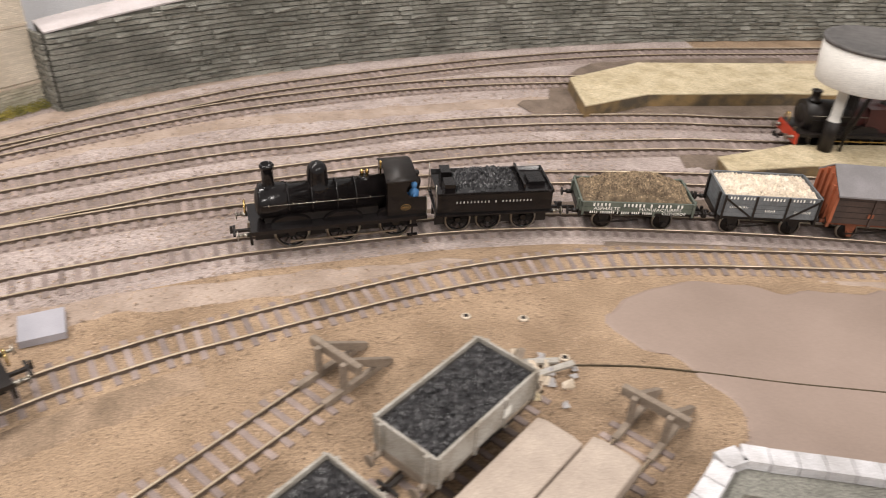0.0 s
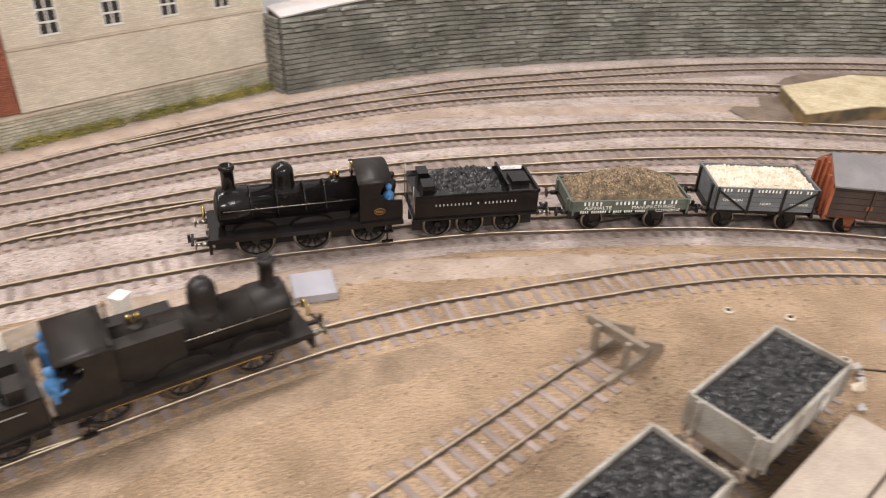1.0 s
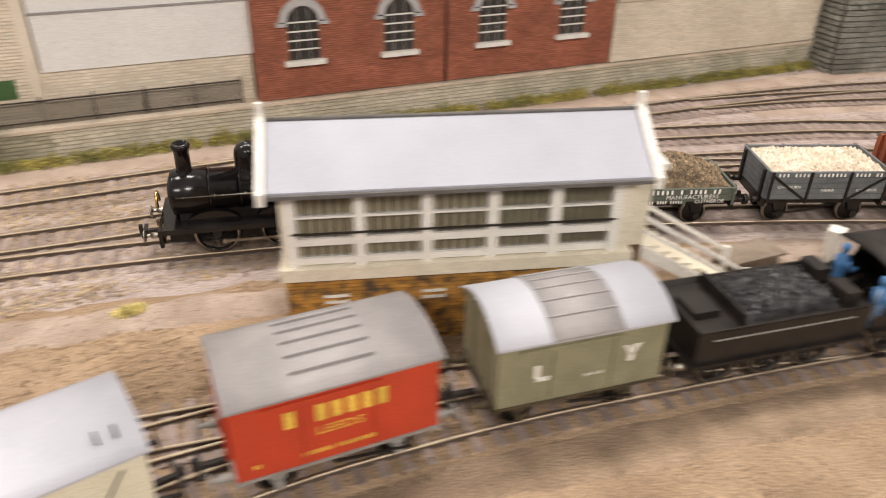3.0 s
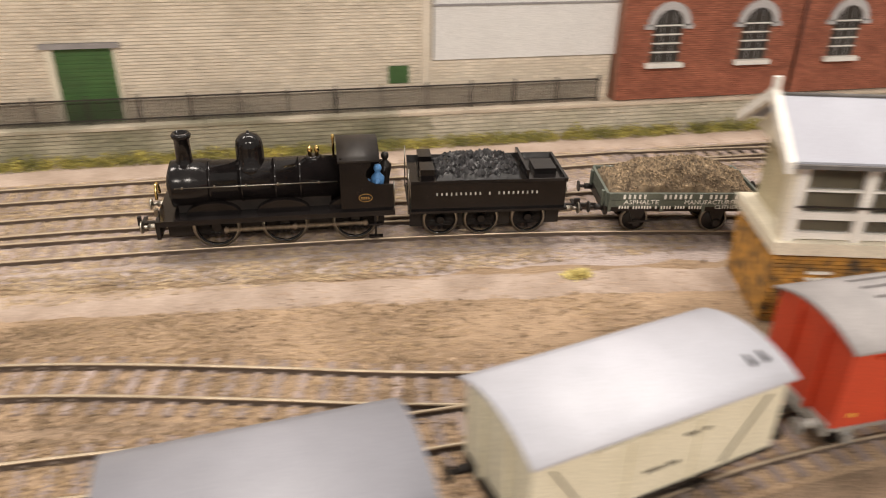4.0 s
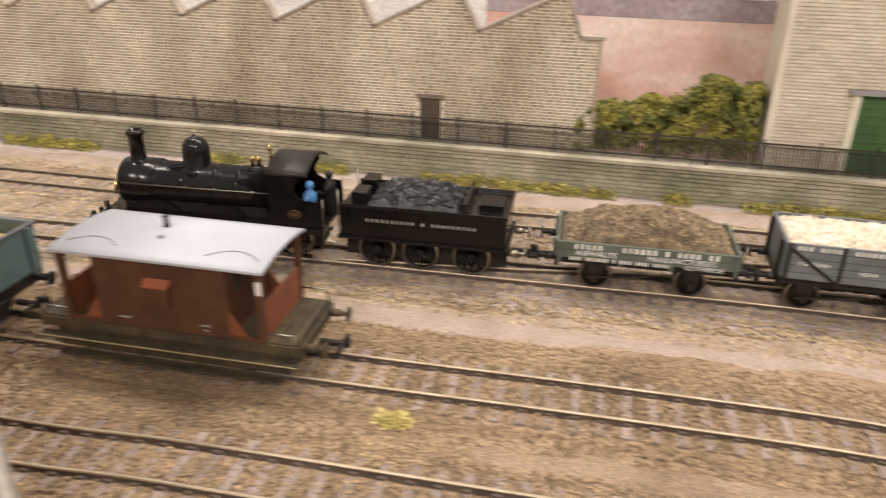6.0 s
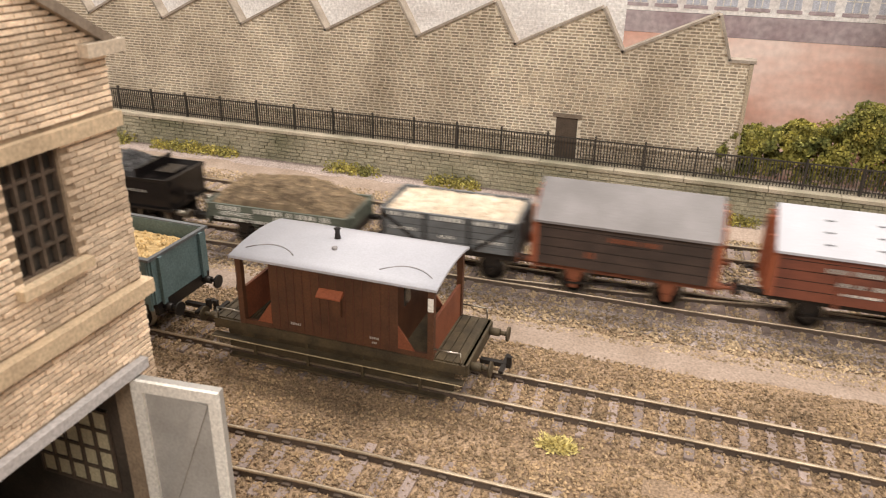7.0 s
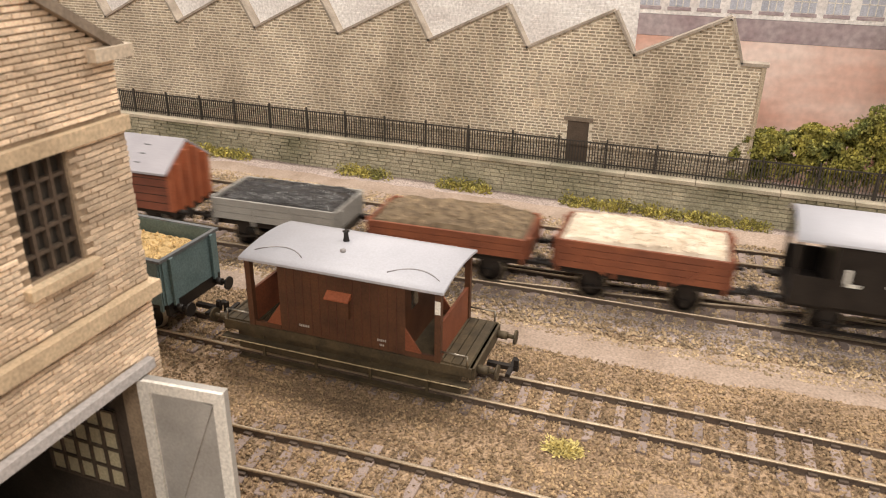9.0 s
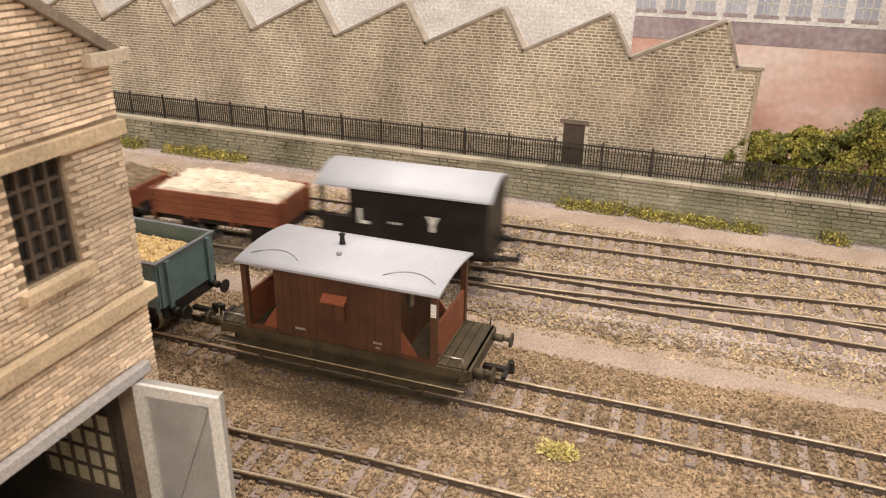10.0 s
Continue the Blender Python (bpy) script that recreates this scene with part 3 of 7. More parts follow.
def ribbon(points, half, name, label, material, z, seed=0, category="path"):
    line, s = spline(points, 0.005)
    _, nn = normals(line)
    v, f = [], []
    for i, (p, k) in enumerate(zip(line, nn)):
        for side, out, h in ((-1, 1.35, -0.0004), (-1, 1.0, z), (1, 1.0, z), (1, 1.35, -0.0004)):
            w = out * half * (1 + 0.45 * noise.noise(Vector((s[i] * 40, side * 9 + seed, 0))) + 0.2 * noise.noise(Vector((s[i] * 160, side * 5, seed))))
            v.append((p[0] + k[0] * w * side, p[1] + k[1] * w * side, h))
    for i in range(len(line) - 1):
        for c in range(3):
            f.append((4 * i + c, 4 * i + c + 1, 4 * i + c + 5, 4 * i + c + 4))
    return mesh_of(name, v, f, material, None, label, category, "structure")


def sheet(poly, name, label, material, z, category, wobble=0.004):
    """A flat patch with an uneven edge."""
    line, s = spline(poly + [poly[0]], 0.006)
    line = line[:-1]
    c = line.mean(0)
    v = [(p[0] + wobble * noise.noise(Vector((p[0] * 60, p[1] * 60, 1))), p[1] + wobble * noise.noise(Vector((p[0] * 60, p[1] * 60, 5))), z) for p in line]
    bm = bmesh.new()
    bm.faces.new([bm.verts.new(p) for p in v])
    bmesh.ops.recalc_face_normals(bm, faces=bm.faces[:])
    if bm.faces[0].normal.z < 0:
        bmesh.ops.reverse_faces(bm, faces=bm.faces[:])
    ext = bmesh.ops.extrude_edge_only(bm, edges=bm.edges[:])
    mid = Vector((c[0], c[1], 0))
    for q in ext["geom"]:
        if isinstance(q, bmesh.types.BMVert):
            d = Vector((q.co.x, q.co.y, 0)) - mid
            q.co += d.normalized() * 0.003
            q.co.z = -0.0004
    bmesh.ops.triangulate(bm, faces=bm.faces[:])
    return part(name, bm, material, None, label, category, "structure")


# grey ballast ground behind the cinder path
edge_line, _ = spline([(0.03, 0.52), (-0.06, 0.455), (-0.15, 0.375), (-0.21, 0.315), (-0.262, 0.245), (-0.299, 0.193), (-0.327, 0.146), (-0.352, 0.08), (-0.372, 0.0), (-0.39, -0.1), (-0.405, -0.2), (-0.415, -0.3), (-0.424, -0.4), (-0.431, -0.5), (-0.428, -0.57), (-0.424, -0.64), (-0.424, -0.7), (-0.424, -0.85), (-0.424, -1.4)], 0.01)
bv, bf = [], []
for i, p in enumerate(edge_line):
    far = (-0.66, p[1]) if p[1] < 0.2 else (p[0] - 0.5, p[1] + 0.45)
    for k in range(9):
        u = k / 8
        bv.append((p[0] + (far[0] - p[0]) * u, p[1] + (far[1] - p[1]) * u, 0.0005 if k else -0.0004))
for i in range(len(edge_line) - 1):
    for k in range(8):
        a = i * 9 + k
        bf.append((a, a + 1, a + 10, a + 9))
mesh_of("ballast_ground", bv, bf, BALLAST, None, "grey-mauve ballast ground between the running lines", "ballast", "structure")
ribbon([tuple(p) for p in edge_line[::6]], 0.0078, "cinder_path", "trodden cinder path beside the main line", CINDER, 0.0008, 1)
ribbon([(-0.25, 0.625), (-0.32, 0.545), (-0.39, 0.44), (-0.442, 0.365), (-0.475, 0.29), (-0.495, 0.23), (-0.509, 0.16)], 0.0085, "cinder_path", "pale cinder path between the curved lines", CINDER, 0.0008, 2)
ribbon([(-0.30, 0.82), (-0.42, 0.65), (-0.487, 0.52), (-0.53, 0.4), (-0.547, 0.3), (-0.553, 0.2), (-0.558, 0.1), (-0.560, -0.1), (-0.560, -0.4), (-0.557, -0.6), (-0.553, -0.8), (-0.55, -1.2)], 0.0095, "cinder_path", "pale path at the foot of the wall", CINDER, 0.0008, 3)
sheet([(-0.1164, 0.350), (-0.117, 0.366), (-0.110, 0.385), (-0.097, 0.406), (-0.075, 0.42), (-0.053, 0.432), (-0.013, 0.47), (0.05, 0.52), (0.2, 0.6), (0.3, 0.5), (0.2, 0.36), (0.08, 0.345), (0.02, 0.318), (-0.012, 0.302), (-0.031, 0.298), (-0.028, 0.311), (-0.039, 0.327), (-0.062, 0.3365), (-0.075, 0.337), (-0.095, 0.335), (-0.114, 0.339)], "concrete_apron", "smooth pinkish-brown painted concrete apron", CONCRETE, 0.0006, "concrete")

# dark brown strips and patches by the running lines and the platform ends
ribbon([(-0.16, 0.41), (-0.125, 0.437), (-0.085, 0.465), (-0.04, 0.49), (0.0, 0.515), (0.05, 0.55)], 0.009, "oily_strip", "dark brown ballast beside the main line", DARKGROUND, 0.0009, 7, "ballast")
ribbon([(0.02, 0.60), (-0.05, 0.548), (-0.11, 0.503), (-0.17, 0.452), (-0.22, 0.40), (-0.262, 0.345)], 0.0055, "oily_strip", "dark brown ballast between the running lines", DARKGROUND, 0.0008, 7, "ballast")
ribbon([(-0.300, 0.535), (-0.292, 0.572), (-0.302, 0.62), (-0.308, 0.66), (-0.29, 0.70), (-0.25, 0.75), (-0.19, 0.82)], 0.016, "dark_patch", "dark brown ground off the platform end", DARKGROUND, 0.0014, 9, "ballast")

ribbon([(-0.315, 0.585), (-0.285, 0.60), (-0.255, 0.575), (-0.20, 0.64), (-0.12, 0.72), (-0.04, 0.80)], 0.018, "dark_patch", "dark brown ground along the platform foot", DARKGROUND, 0.0010, 13, "ballast")
ribbon([(-0.175, 0.548), (-0.13, 0.585), (-0.07, 0.64), (0.0, 0.70)], 0.016, "dark_patch", "dark brown ground between the two platforms", DARKGROUND, 0.0012, 15, "ballast")
ribbon([(-0.19, 0.43), (-0.14, 0.475), (-0.08, 0.525), (-0.02, 0.575), (0.04, 0.62)], 0.014, "dark_patch", "dark brown ground between the running lines", DARKGROUND, 0.0011, 17, "ballast")

# stained ground; the third strip also paints the standing train's shadow beside the loop
for pts, w in (([(-0.262, -0.62), (-0.272, -0.54), (-0.283, -0.44), (-0.29, -0.35), (-0.300, -0.28), (-0.318, -0.215)], 0.011), ([(-0.345, -0.62), (-0.348, -0.52), (-0.346, -0.44), (-0.341, -0.36)], 0.009), ([(-0.236, 0.175), (-0.252, 0.12), (-0.264, 0.06), (-0.273, -0.02), (-0.280, -0.09), (-0.286, -0.16), (-0.281, -0.24), (-0.268, -0.32)], 0.0085), ([(-0.440, 0.03), (-0.4555, -0.1), (-0.476, -0.25), (-0.488, -0.4)], 0.0035)):
    ribbon(pts, w, "stained_strip", "dark brown stained ground along the sidings, train shade painted in by the loop", STAIN_SHADE, 0.0007, 11, "ballast")

# where the track beds stand above the ground, on a millimetre grid
bed_grid = np.zeros((1340, 2900))
for reach, rise in ((21, 0.5), (16, 1.0)):
    for tl in TRACK_LINES:
        ix, iy = ((tl[:, 0] + 0.72) * 1000).astype(int), ((tl[:, 1] + 1.5) * 1000).astype(int)
        for a in range(-reach, reach + 1):
            for b in range(-reach, reach + 1):
                if a * a + b * b <= reach * reach:
                    bed_grid[np.clip(ix + a, 0, 1339), np.clip(iy + b, 0, 2899)] = rise


# loose stones
def scatter(n, xr, yr, size, z, material, name, label, avoid=None, seed=1, bed=0.0012):
    r = np.random.RandomState(seed)
    x, y = r.uniform(*xr, n), r.uniform(*yr, n)
    if avoid is not None:
        keep = avoid(x, y)
        x, y = x[keep], y[keep]
        n = len(x)
    s = size * r.uniform(0.45, 1.15, n)
    base = np.array([(1, 0, 0), (0, 1, 0), (-1, 0, 0), (0, -1, 0), (0, 0, 0.8), (0, 0, -0.8)], float)
    v = (base[None] + r.uniform(-0.35, 0.35, (n, 6, 3))) * s[:, None, None] * 0.5
    v += np.stack([x, y, z + bed * bed_grid[((x + 0.72) * 1000).astype(int), ((y + 1.5) * 1000).astype(int)]], 1)[:, None, :]
    faces = np.array([(0, 1, 4), (1, 2, 4), (2, 3, 4), (3, 0, 4), (1, 0, 5), (2, 1, 5), (3, 2, 5), (0, 3, 5)])
    f = (faces[None] + np.arange(n)[:, None, None] * 6).reshape(-1, 3)
    me = bpy.data.meshes.new(name)
    me.from_pydata(v.reshape(-1, 3).tolist(), [], f.tolist())
    me.materials.append(material)
    tagged(new(name, me), label, "ballast", "", "stuff")


def off_rails(lines):
    pts = np.concatenate([l[::2] for l in lines])
    def ok(x, y):
        keep = np.ones(len(x), bool)
        for a in range(0, len(x), 4000):
            d = np.sqrt(((np.c_[x[a:a + 4000], y[a:a + 4000]][:, None] - pts[None]) ** 2).sum(2)).min(1)
            keep[a:a + 4000] = abs(d - 0.00825) > 0.0013
        return keep
    return ok


side_line, _ = spline(SIDE_C)
dee_line, _ = spline(SIDE_D)
clear = off_rails([main_line, loop_line, side_line, dee_line])
def faded(y0, y1, seed):
    """Thins the stones out unevenly between y0 (full) and y1 (none)."""
    r = np.random.RandomState(seed)
    def ok(x, y):
        p = np.clip((y1 - y) / (y1 - y0), 0, 1) + 0.25 * np.sin(x * 61 + 3 * np.sin(y * 40)) * (y > y0)
        return (r.uniform(0, 1, len(x)) < p) & clear(x, y)
    return ok


scatter(90000, (-0.415, -0.225), (-0.86, -0.10), 0.0013, 0.0004, STONES_FINE, "yard_ballast", "fine brown ballast between the sidings", faded(-0.5, -0.10, 8), 2, 0.0017)
scatter(88000, (-0.548, -0.427), (-0.95, -0.05), 0.0016, 0.0007, STONES, "line_ballast", "coarse ochre ballast along the main line", faded(-0.42, -0.05, 9), 3, 0.0010)
scatter(24000, (-0.555, -0.20), (-0.40, 0.62), 0.0013, 0.0009, GRIT, "line_grit", "mixed grey-brown grit between the running lines", lambda x, y: (x < -0.30 - 0.9 * np.clip(y - 0.1, 0, 1) * 0.0 + 0.5 * np.clip(y - 0.15, 0, 1)) & (x > -0.555 + 0.45 * np.clip(y - 0.3, 0, 1)) & clear(x, y), 4)
scatter(60000, (-0.36, 0.02), (-0.45, 0.40), 0.0010, 0.0002, GRIT, "yard_grit", "sandy grit on the yard", lambda x, y: (y < 0.335) & (x < 0.02 - 0.2 * (y - 0.1)) & clear(x, y), 5)
scatter(42000, (-0.42, -0.22), (-0.86, -0.42), 0.0011, 0.0003, STONES_FINE, "yard_ballast", "fine brown ballast between the sidings", faded(-0.55, -0.42, 18), 12, 0.0016)

# ---------------------------------------------------------------- the low wall, its coping and the railings
WALLX = -0.577
low = part("wall_low", boxes((WALLX - 0.02, WALLX - 0.0012, -1.3, 0.2735, -0.001, 0.0185)), LOWJOINT, None, "low stone retaining wall along the back of the line", "wall", "structure")
cells = courses(-1.3, 0.2735, 0.0, 0.0185, 0.0066, 0.0023, 0.0011, lambda u, v: True, rnd, vary=0.5, rough=0.5)
on_low = lambda u, v, o: (WALLX - 0.0014 + o, u, v)
laid(low, "stone", LOWSTONE, [c for c in cells if c[0] < -0.27], on_low, lambda u, v: -0.78 < u < -0.40)
laid(low, "pale_stone", LOWPALE, [c for c in cells if c[0] >= -0.27], on_low)
y = -1.3
while y < 0.27:
    w = min(0.034 + rnd.random() * 0.01, 0.2735 - y)
    part("coping_stone", boxes((WALLX - 0.012, WALLX + 0.0012, y + 0.0002, y + w - 0.0002, 0.0187, 0.0204 + rnd.random() * 0.0003)), LOWCOPE if y < -0.30 else COPING, low, bevel=0.0004)
    y += w

FX = -0.5825
fence = thing("railing_fence", "black-brown spiked railing fence standing on the low wall", "fence")
FENCE_END = -0.163
pale = boxes((-0.0002, 0.0002, -0.00026, 0.00026, 0.0, 0.0136))
prism(pale, [(-0.0003, 0.0136), (0.0003, 0.0136), (0.0, 0.0143)], -0.00022, 0.00022)
PALE_ME = bpy.data.meshes.new("pale")
pale.to_mesh(PALE_ME)
pale.free()
PALE_ME.materials.append(FENCE)
rest = bmesh.new()
k, y = 0, -1.28
while y < FENCE_END:
    if -0.88 < y < -0.42:
        ob = new("pale", PALE_ME)
        ob.parent = fence
        ob.matrix_basis = pose(FX, y, 0.0206, rnd.gauss(0, 0.8), rnd.gauss(0, 0.8), 0)
    else:
        box(rest, FX - 0.00022, FX + 0.00022, y - 0.00026, y + 0.00026, 0.0206, 0.0348)
    y += 0.0016
part("pale_run", rest, FENCE, fence, kind="stuff")
for z in (0.0222, 0.0338):
    part("rail", boxes((FX - 0.0008, FX - 0.0002, -1.28, FENCE_END, z, z + 0.0007)), FENCE, fence)
for i in range(42):
    y = -1.262 + 0.0268 * i
    if y < FENCE_END:
        part("post", boxes((FX - 0.0005, FX + 0.0008, y - 0.00042, y + 0.00042, 0.0188, 0.0366)), FENCE, fence)

# ---------------------------------------------------------------- the mill with a saw-tooth parapet
MX = -0.590
TEETH = [(-0.6645 - 0.0583 * i) for i in range(11)]        # valleys


def mill_top(y):
    if y > -0.611:
        return 0.0805
    k = (-0.6645 - y) / 0.0583
    f = k - math.floor(k)                                   # 0 at a valley, going away from the end
    peak = 0.215                                            # steep side just beyond the valley
    return 0.0812 + 0.022 * (f / peak if f < peak else (1 - f) / (1 - peak)) if y < -0.6645 else 0.0812 + 0.022 * (1 - (y + 0.6185) / 0.0075 if y > -0.6185 else (y + 0.6645) / 0.046)


outline = [(-1.3, 0.015), (-0.600, 0.015), (-0.600, 0.0805), (-0.611, 0.0805)]
yy = -0.612
while yy > -1.3:
    outline.append((yy, mill_top(yy)))
    yy -= 0.002
outline.append((-1.3, mill_top(-1.3)))
mill = part("mill_building", prism(bmesh.new(), outline, MX - 0.006, MX - 0.0004), MILLJOINT, None, "buff brick weaving mill wall with a saw-tooth parapet", "building")
in_door = lambda u, v: -0.6975 < u < -0.6835 and v < 0.0455
cells = courses(-1.25, -0.600, 0.019, 0.104, 0.0043, 0.00168, 0.0004, lambda u, v: v < mill_top(u) - 0.0012 and not in_door(u, v), rnd, joint=0.29, vary=0.25)
laid(mill, "brick", MILLBRICK, cells, lambda u, v, o: (MX - 0.0006 + o, u, v), lambda u, v: -0.72 < u < -0.62 and 0.047 < v < 0.078)
for i in range(11):
    v = -0.6645 - 0.0583 * i
    top = [(v, 0.0812), (v + 0.046, 0.1032)]
    steep = [(v + 0.046, 0.1032), (v + 0.0583 if i else -0.611, 0.0812)]
    for a, b in (top, steep):
        d = Vector((b[0] - a[0], b[1] - a[1])).normalized()
        nrm = Vector((-d.y, d.x)) * 0.0013
        part("parapet_coping", prism(bmesh.new(), [a, b, (b[0] + nrm.x, b[1] + nrm.y), (a[0] + nrm.x, a[1] + nrm.y)], MX - 0.0065, MX + 0.0016), PALETIMBER, mill)
part("parapet_coping", boxes((MX - 0.0065, MX + 0.0016, -0.611, -0.5975, 0.0806, 0.0822)), PALETIMBER, mill)
part("door", boxes((MX - 0.002, MX + 0.0001, -0.6965, -0.6845, 0.0195, 0.0435)), BROWNWOOD, mill, "dark brown plank door")
part("lintel", boxes((MX - 0.002, MX + 0.0012, -0.6985, -0.6825, 0.0437, 0.0458)), TIMBER, mill)
part("quoin", boxes((MX - 0.004, MX + 0.0008, -0.6005, -0.5985, 0.019, 0.0804)), MILLBRICK, mill)

# ---------------------------------------------------------------- cream warehouse with a green door
CXX = -0.587
wh = part("warehouse", boxes((CXX - 0.03, CXX - 0.0008, -0.512, -0.267, 0.015, 0.15), (CXX - 0.03, CXX - 0.0006, -0.267, -0.1545, 0.015, 0.0478)), CREAMJOINT, None, "cream brick warehouse with a green roller door", "building")
green = lambda u, v: -0.4725 < u < -0.4385 and v < 0.0625
hatch = lambda u, v: -0.2925 < u < -0.2805 and 0.0355 < v < 0.0455
cells = courses(-0.512, -0.267, 0.017, 0.148, 0.0062, 0.0018, 0.0006, lambda u, v: not green(u, v) and not hatch(u, v), rnd, joint=0.2)
cells += courses(-0.267, -0.1545, 0.017, 0.0472, 0.0062, 0.0018, 0.0006, lambda u, v: True, rnd, joint=0.2)
laid(wh, "brick", CREAMBRICK, cells, lambda u, v, o: (CXX - 0.0008 + o, u, v), lambda u, v: -0.44 < u < -0.36 and 0.04 < v < 0.075)
part("jamb", boxes((CXX - 0.002, CXX + 0.0014, -0.4745, -0.4705, 0.0175, 0.0615)), CREAM, wh)
part("jamb", boxes((CXX - 0.002, CXX + 0.0014, -0.4405, -0.4385, 0.0175, 0.0615)), CREAM, wh)
part("door_head", boxes((CXX - 0.002, CXX + 0.003, -0.4765, -0.4365, 0.0615, 0.0638)), ROOFDARK, wh)
rd = part("roller_door", boxes((CXX - 0.004, CXX - 0.0021, -0.4705, -0.4405, 0.0176, 0.0616)), GREEN, wh, "green ribbed roller door")
for i in range(20):
    part("slat", boxes((CXX - 0.002, CXX - 0.0006 + 0.0005 * (i % 2), -0.4705, -0.4405, 0.0176 + i * 0.0022, 0.0198 + i * 0.0022)), GREEN, rd)
part("hatch", boxes((CXX - 0.002, CXX + 0.0003, -0.2925, -0.2805, 0.0355, 0.0455)), GREEN, wh, "small dark green hatch")
part("pilaster", boxes((CXX - 0.002, CXX + 0.0012, -0.512, -0.5085, 0.017, 0.148)), CREAMBRICK, wh)
part("pilaster", boxes((CXX - 0.002, CXX + 0.0012, -0.2735, -0.2675, 0.017, 0.148)), CREAMBRICK, wh)
sheets = thing("sheeted_building", "pale grey sheeted store between the brick buildings", "building")
part("cladding", boxes((CXX - 0.012, CXX + 0.0008, -0.266, -0.147, 0.0484, 0.0795), (CXX - 0.012, CXX + 0.0003, -0.266, -0.147, 0.0797, 0.13)), PANEL, sheets)
part("flashing", boxes((CXX - 0.006, CXX + 0.0016, -0.2665, -0.1465, 0.0790, 0.0800)), ROOFDARK, sheets)

# ---------------------------------------------------------------- red brick works with arched windows
RX = -0.578
WIN = [-0.1245, -0.0655, -0.0025, 0.0560]
works = part("works_building", boxes((RX - 0.03, RX - 0.0008, -0.1535, 0.0885, 0.0213, 0.12)), REDJOINT, None, "red brick works with stone-arched windows", "building")
def in_window(u, v):
    for c in WIN:
        if abs(u - c) < 0.0105 and 0.0430 < v < 0.0665 or (u - c) ** 2 + (v - 0.0665) ** 2 < 0.0135 ** 2 and v >= 0.0655:
            return True
    return False
cells = courses(-0.1535, 0.0885, 0.0215, 0.119, 0.0040, 0.00135, 0.0005, lambda u, v: not in_window(u, v), rnd, joint=0.2)
laid(works, "brick", REDBRICK, cells, lambda u, v, o: (RX - 0.0008 + o, u, v), lambda u, v: -0.10 < u < -0.02 and 0.024 < v < 0.036)
for c in WIN:
    fr = part("window", boxes((RX - 0.0030, RX - 0.0004, c - 0.0092, c + 0.0092, 0.0445, 0.0666)), GLASS, works, "arched window with white glazing bars")
    top = [(c + 0.0092 * math.cos(a), 0.0665 + 0.0092 * math.sin(a)) for a in [math.pi * i / 14 for i in range(15)]]
    part("pane", prism(bmesh.new(), top, RX - 0.003, RX - 0.0004), GLASS, fr)
    bars = bmesh.new()
    for z in (0.0505, 0.0558, 0.0611, 0.0664):
        box(bars, RX - 0.001, RX + 0.0002, c - 0.0092, c + 0.0092, z - 0.0004, z + 0.0004)
    part("glazing_bar", bars, WHITE, fr)
    mull = bmesh.new()
    for o in (-0.0035, 0.0035):
        box(mull, RX - 0.001, RX - 0.0001, c + o - 0.0002, c + o + 0.0002, 0.0445, 0.0740)
    part("mullion", mull, ROOFDARK, fr)
    ring = [(c + r * math.cos(a), 0.0665 + r * math.sin(a)) for r, seq in ((0.0138, range(15)), (0.0094, range(14, -1, -1))) for a in [math.pi * i / 14 for i in seq]]
    part("arch", prism(bmesh.new(), ring, RX - 0.002, RX + 0.0012), SLABGREY, fr, "grey stone arch")
    part("impost", boxes(*[(RX - 0.002, RX + 0.0012, min(c + s * 0.0096, c + s * 0.0155), max(c + s * 0.0096, c + s * 0.0155), 0.0645, 0.0672) for s in (-1, 1)]), SLABGREY, fr)
    part("sill", boxes((RX - 0.002, RX + 0.0030, c - 0.0122, c + 0.0122, 0.0415, 0.0442)), WHITE, fr, "white stone sill", bevel=0.0004)
cyl_bm = cyl(bmesh.new(), (RX + 0.0006, -0.0345, 0.0215), (RX + 0.0006, -0.0345, 0.118), 0.0011, n=8)
part("downpipe", cyl_bm, DARKOXIDE, works, "dark iron downpipe")

# ---------------------------------------------------------------- cream rendered house beside the stone wall
HX = -0.577
house = part("rendered_house", boxes((HX - 0.03, HX - 0.0004, 0.0890, 0.2735, 0.0213, 0.12)), CREAMJOINT, None, "cream brick house wall with white sash windows", "building")
HWIN = [0.1175, 0.1585, 0.1985, 0.2390]
cells = courses(0.0890, 0.2735, 0.0215, 0.119, 0.0048, 0.0014, 0.0004, lambda u, v: not any(abs(u - c) < 0.0068 and 0.067 < v < 0.094 for c in HWIN), rnd, joint=0.2)
laid(house, "brick", CREAMBRICK, cells, lambda u, v, o: (HX - 0.0005 + o, u, v))
for c in HWIN:
    w = part("window", boxes((HX - 0.0025, HX - 0.0001, c - 0.0058, c + 0.0058, 0.0690, 0.0930)), GLASS, house, "white sash window with dark panes")
    fb = bmesh.new()
    for u in (-0.0060, 0.0, 0.0060):
        box(fb, HX - 0.001, HX + 0.0004, c + u - 0.0006, c + u + 0.0006, 0.0686, 0.0930)
    for z in (0.0692, 0.0772, 0.0852, 0.0925):
        box(fb, HX - 0.001, HX + 0.0006, c - 0.0064, c + 0.0064, z - 0.0006, z + 0.0006)
    part("sash", fb, WHITE, w)
part("string_course", boxes((HX - 0.002, HX + 0.0012, 0.0892, 0.2733, 0.0625, 0.0642)), COPING, house)

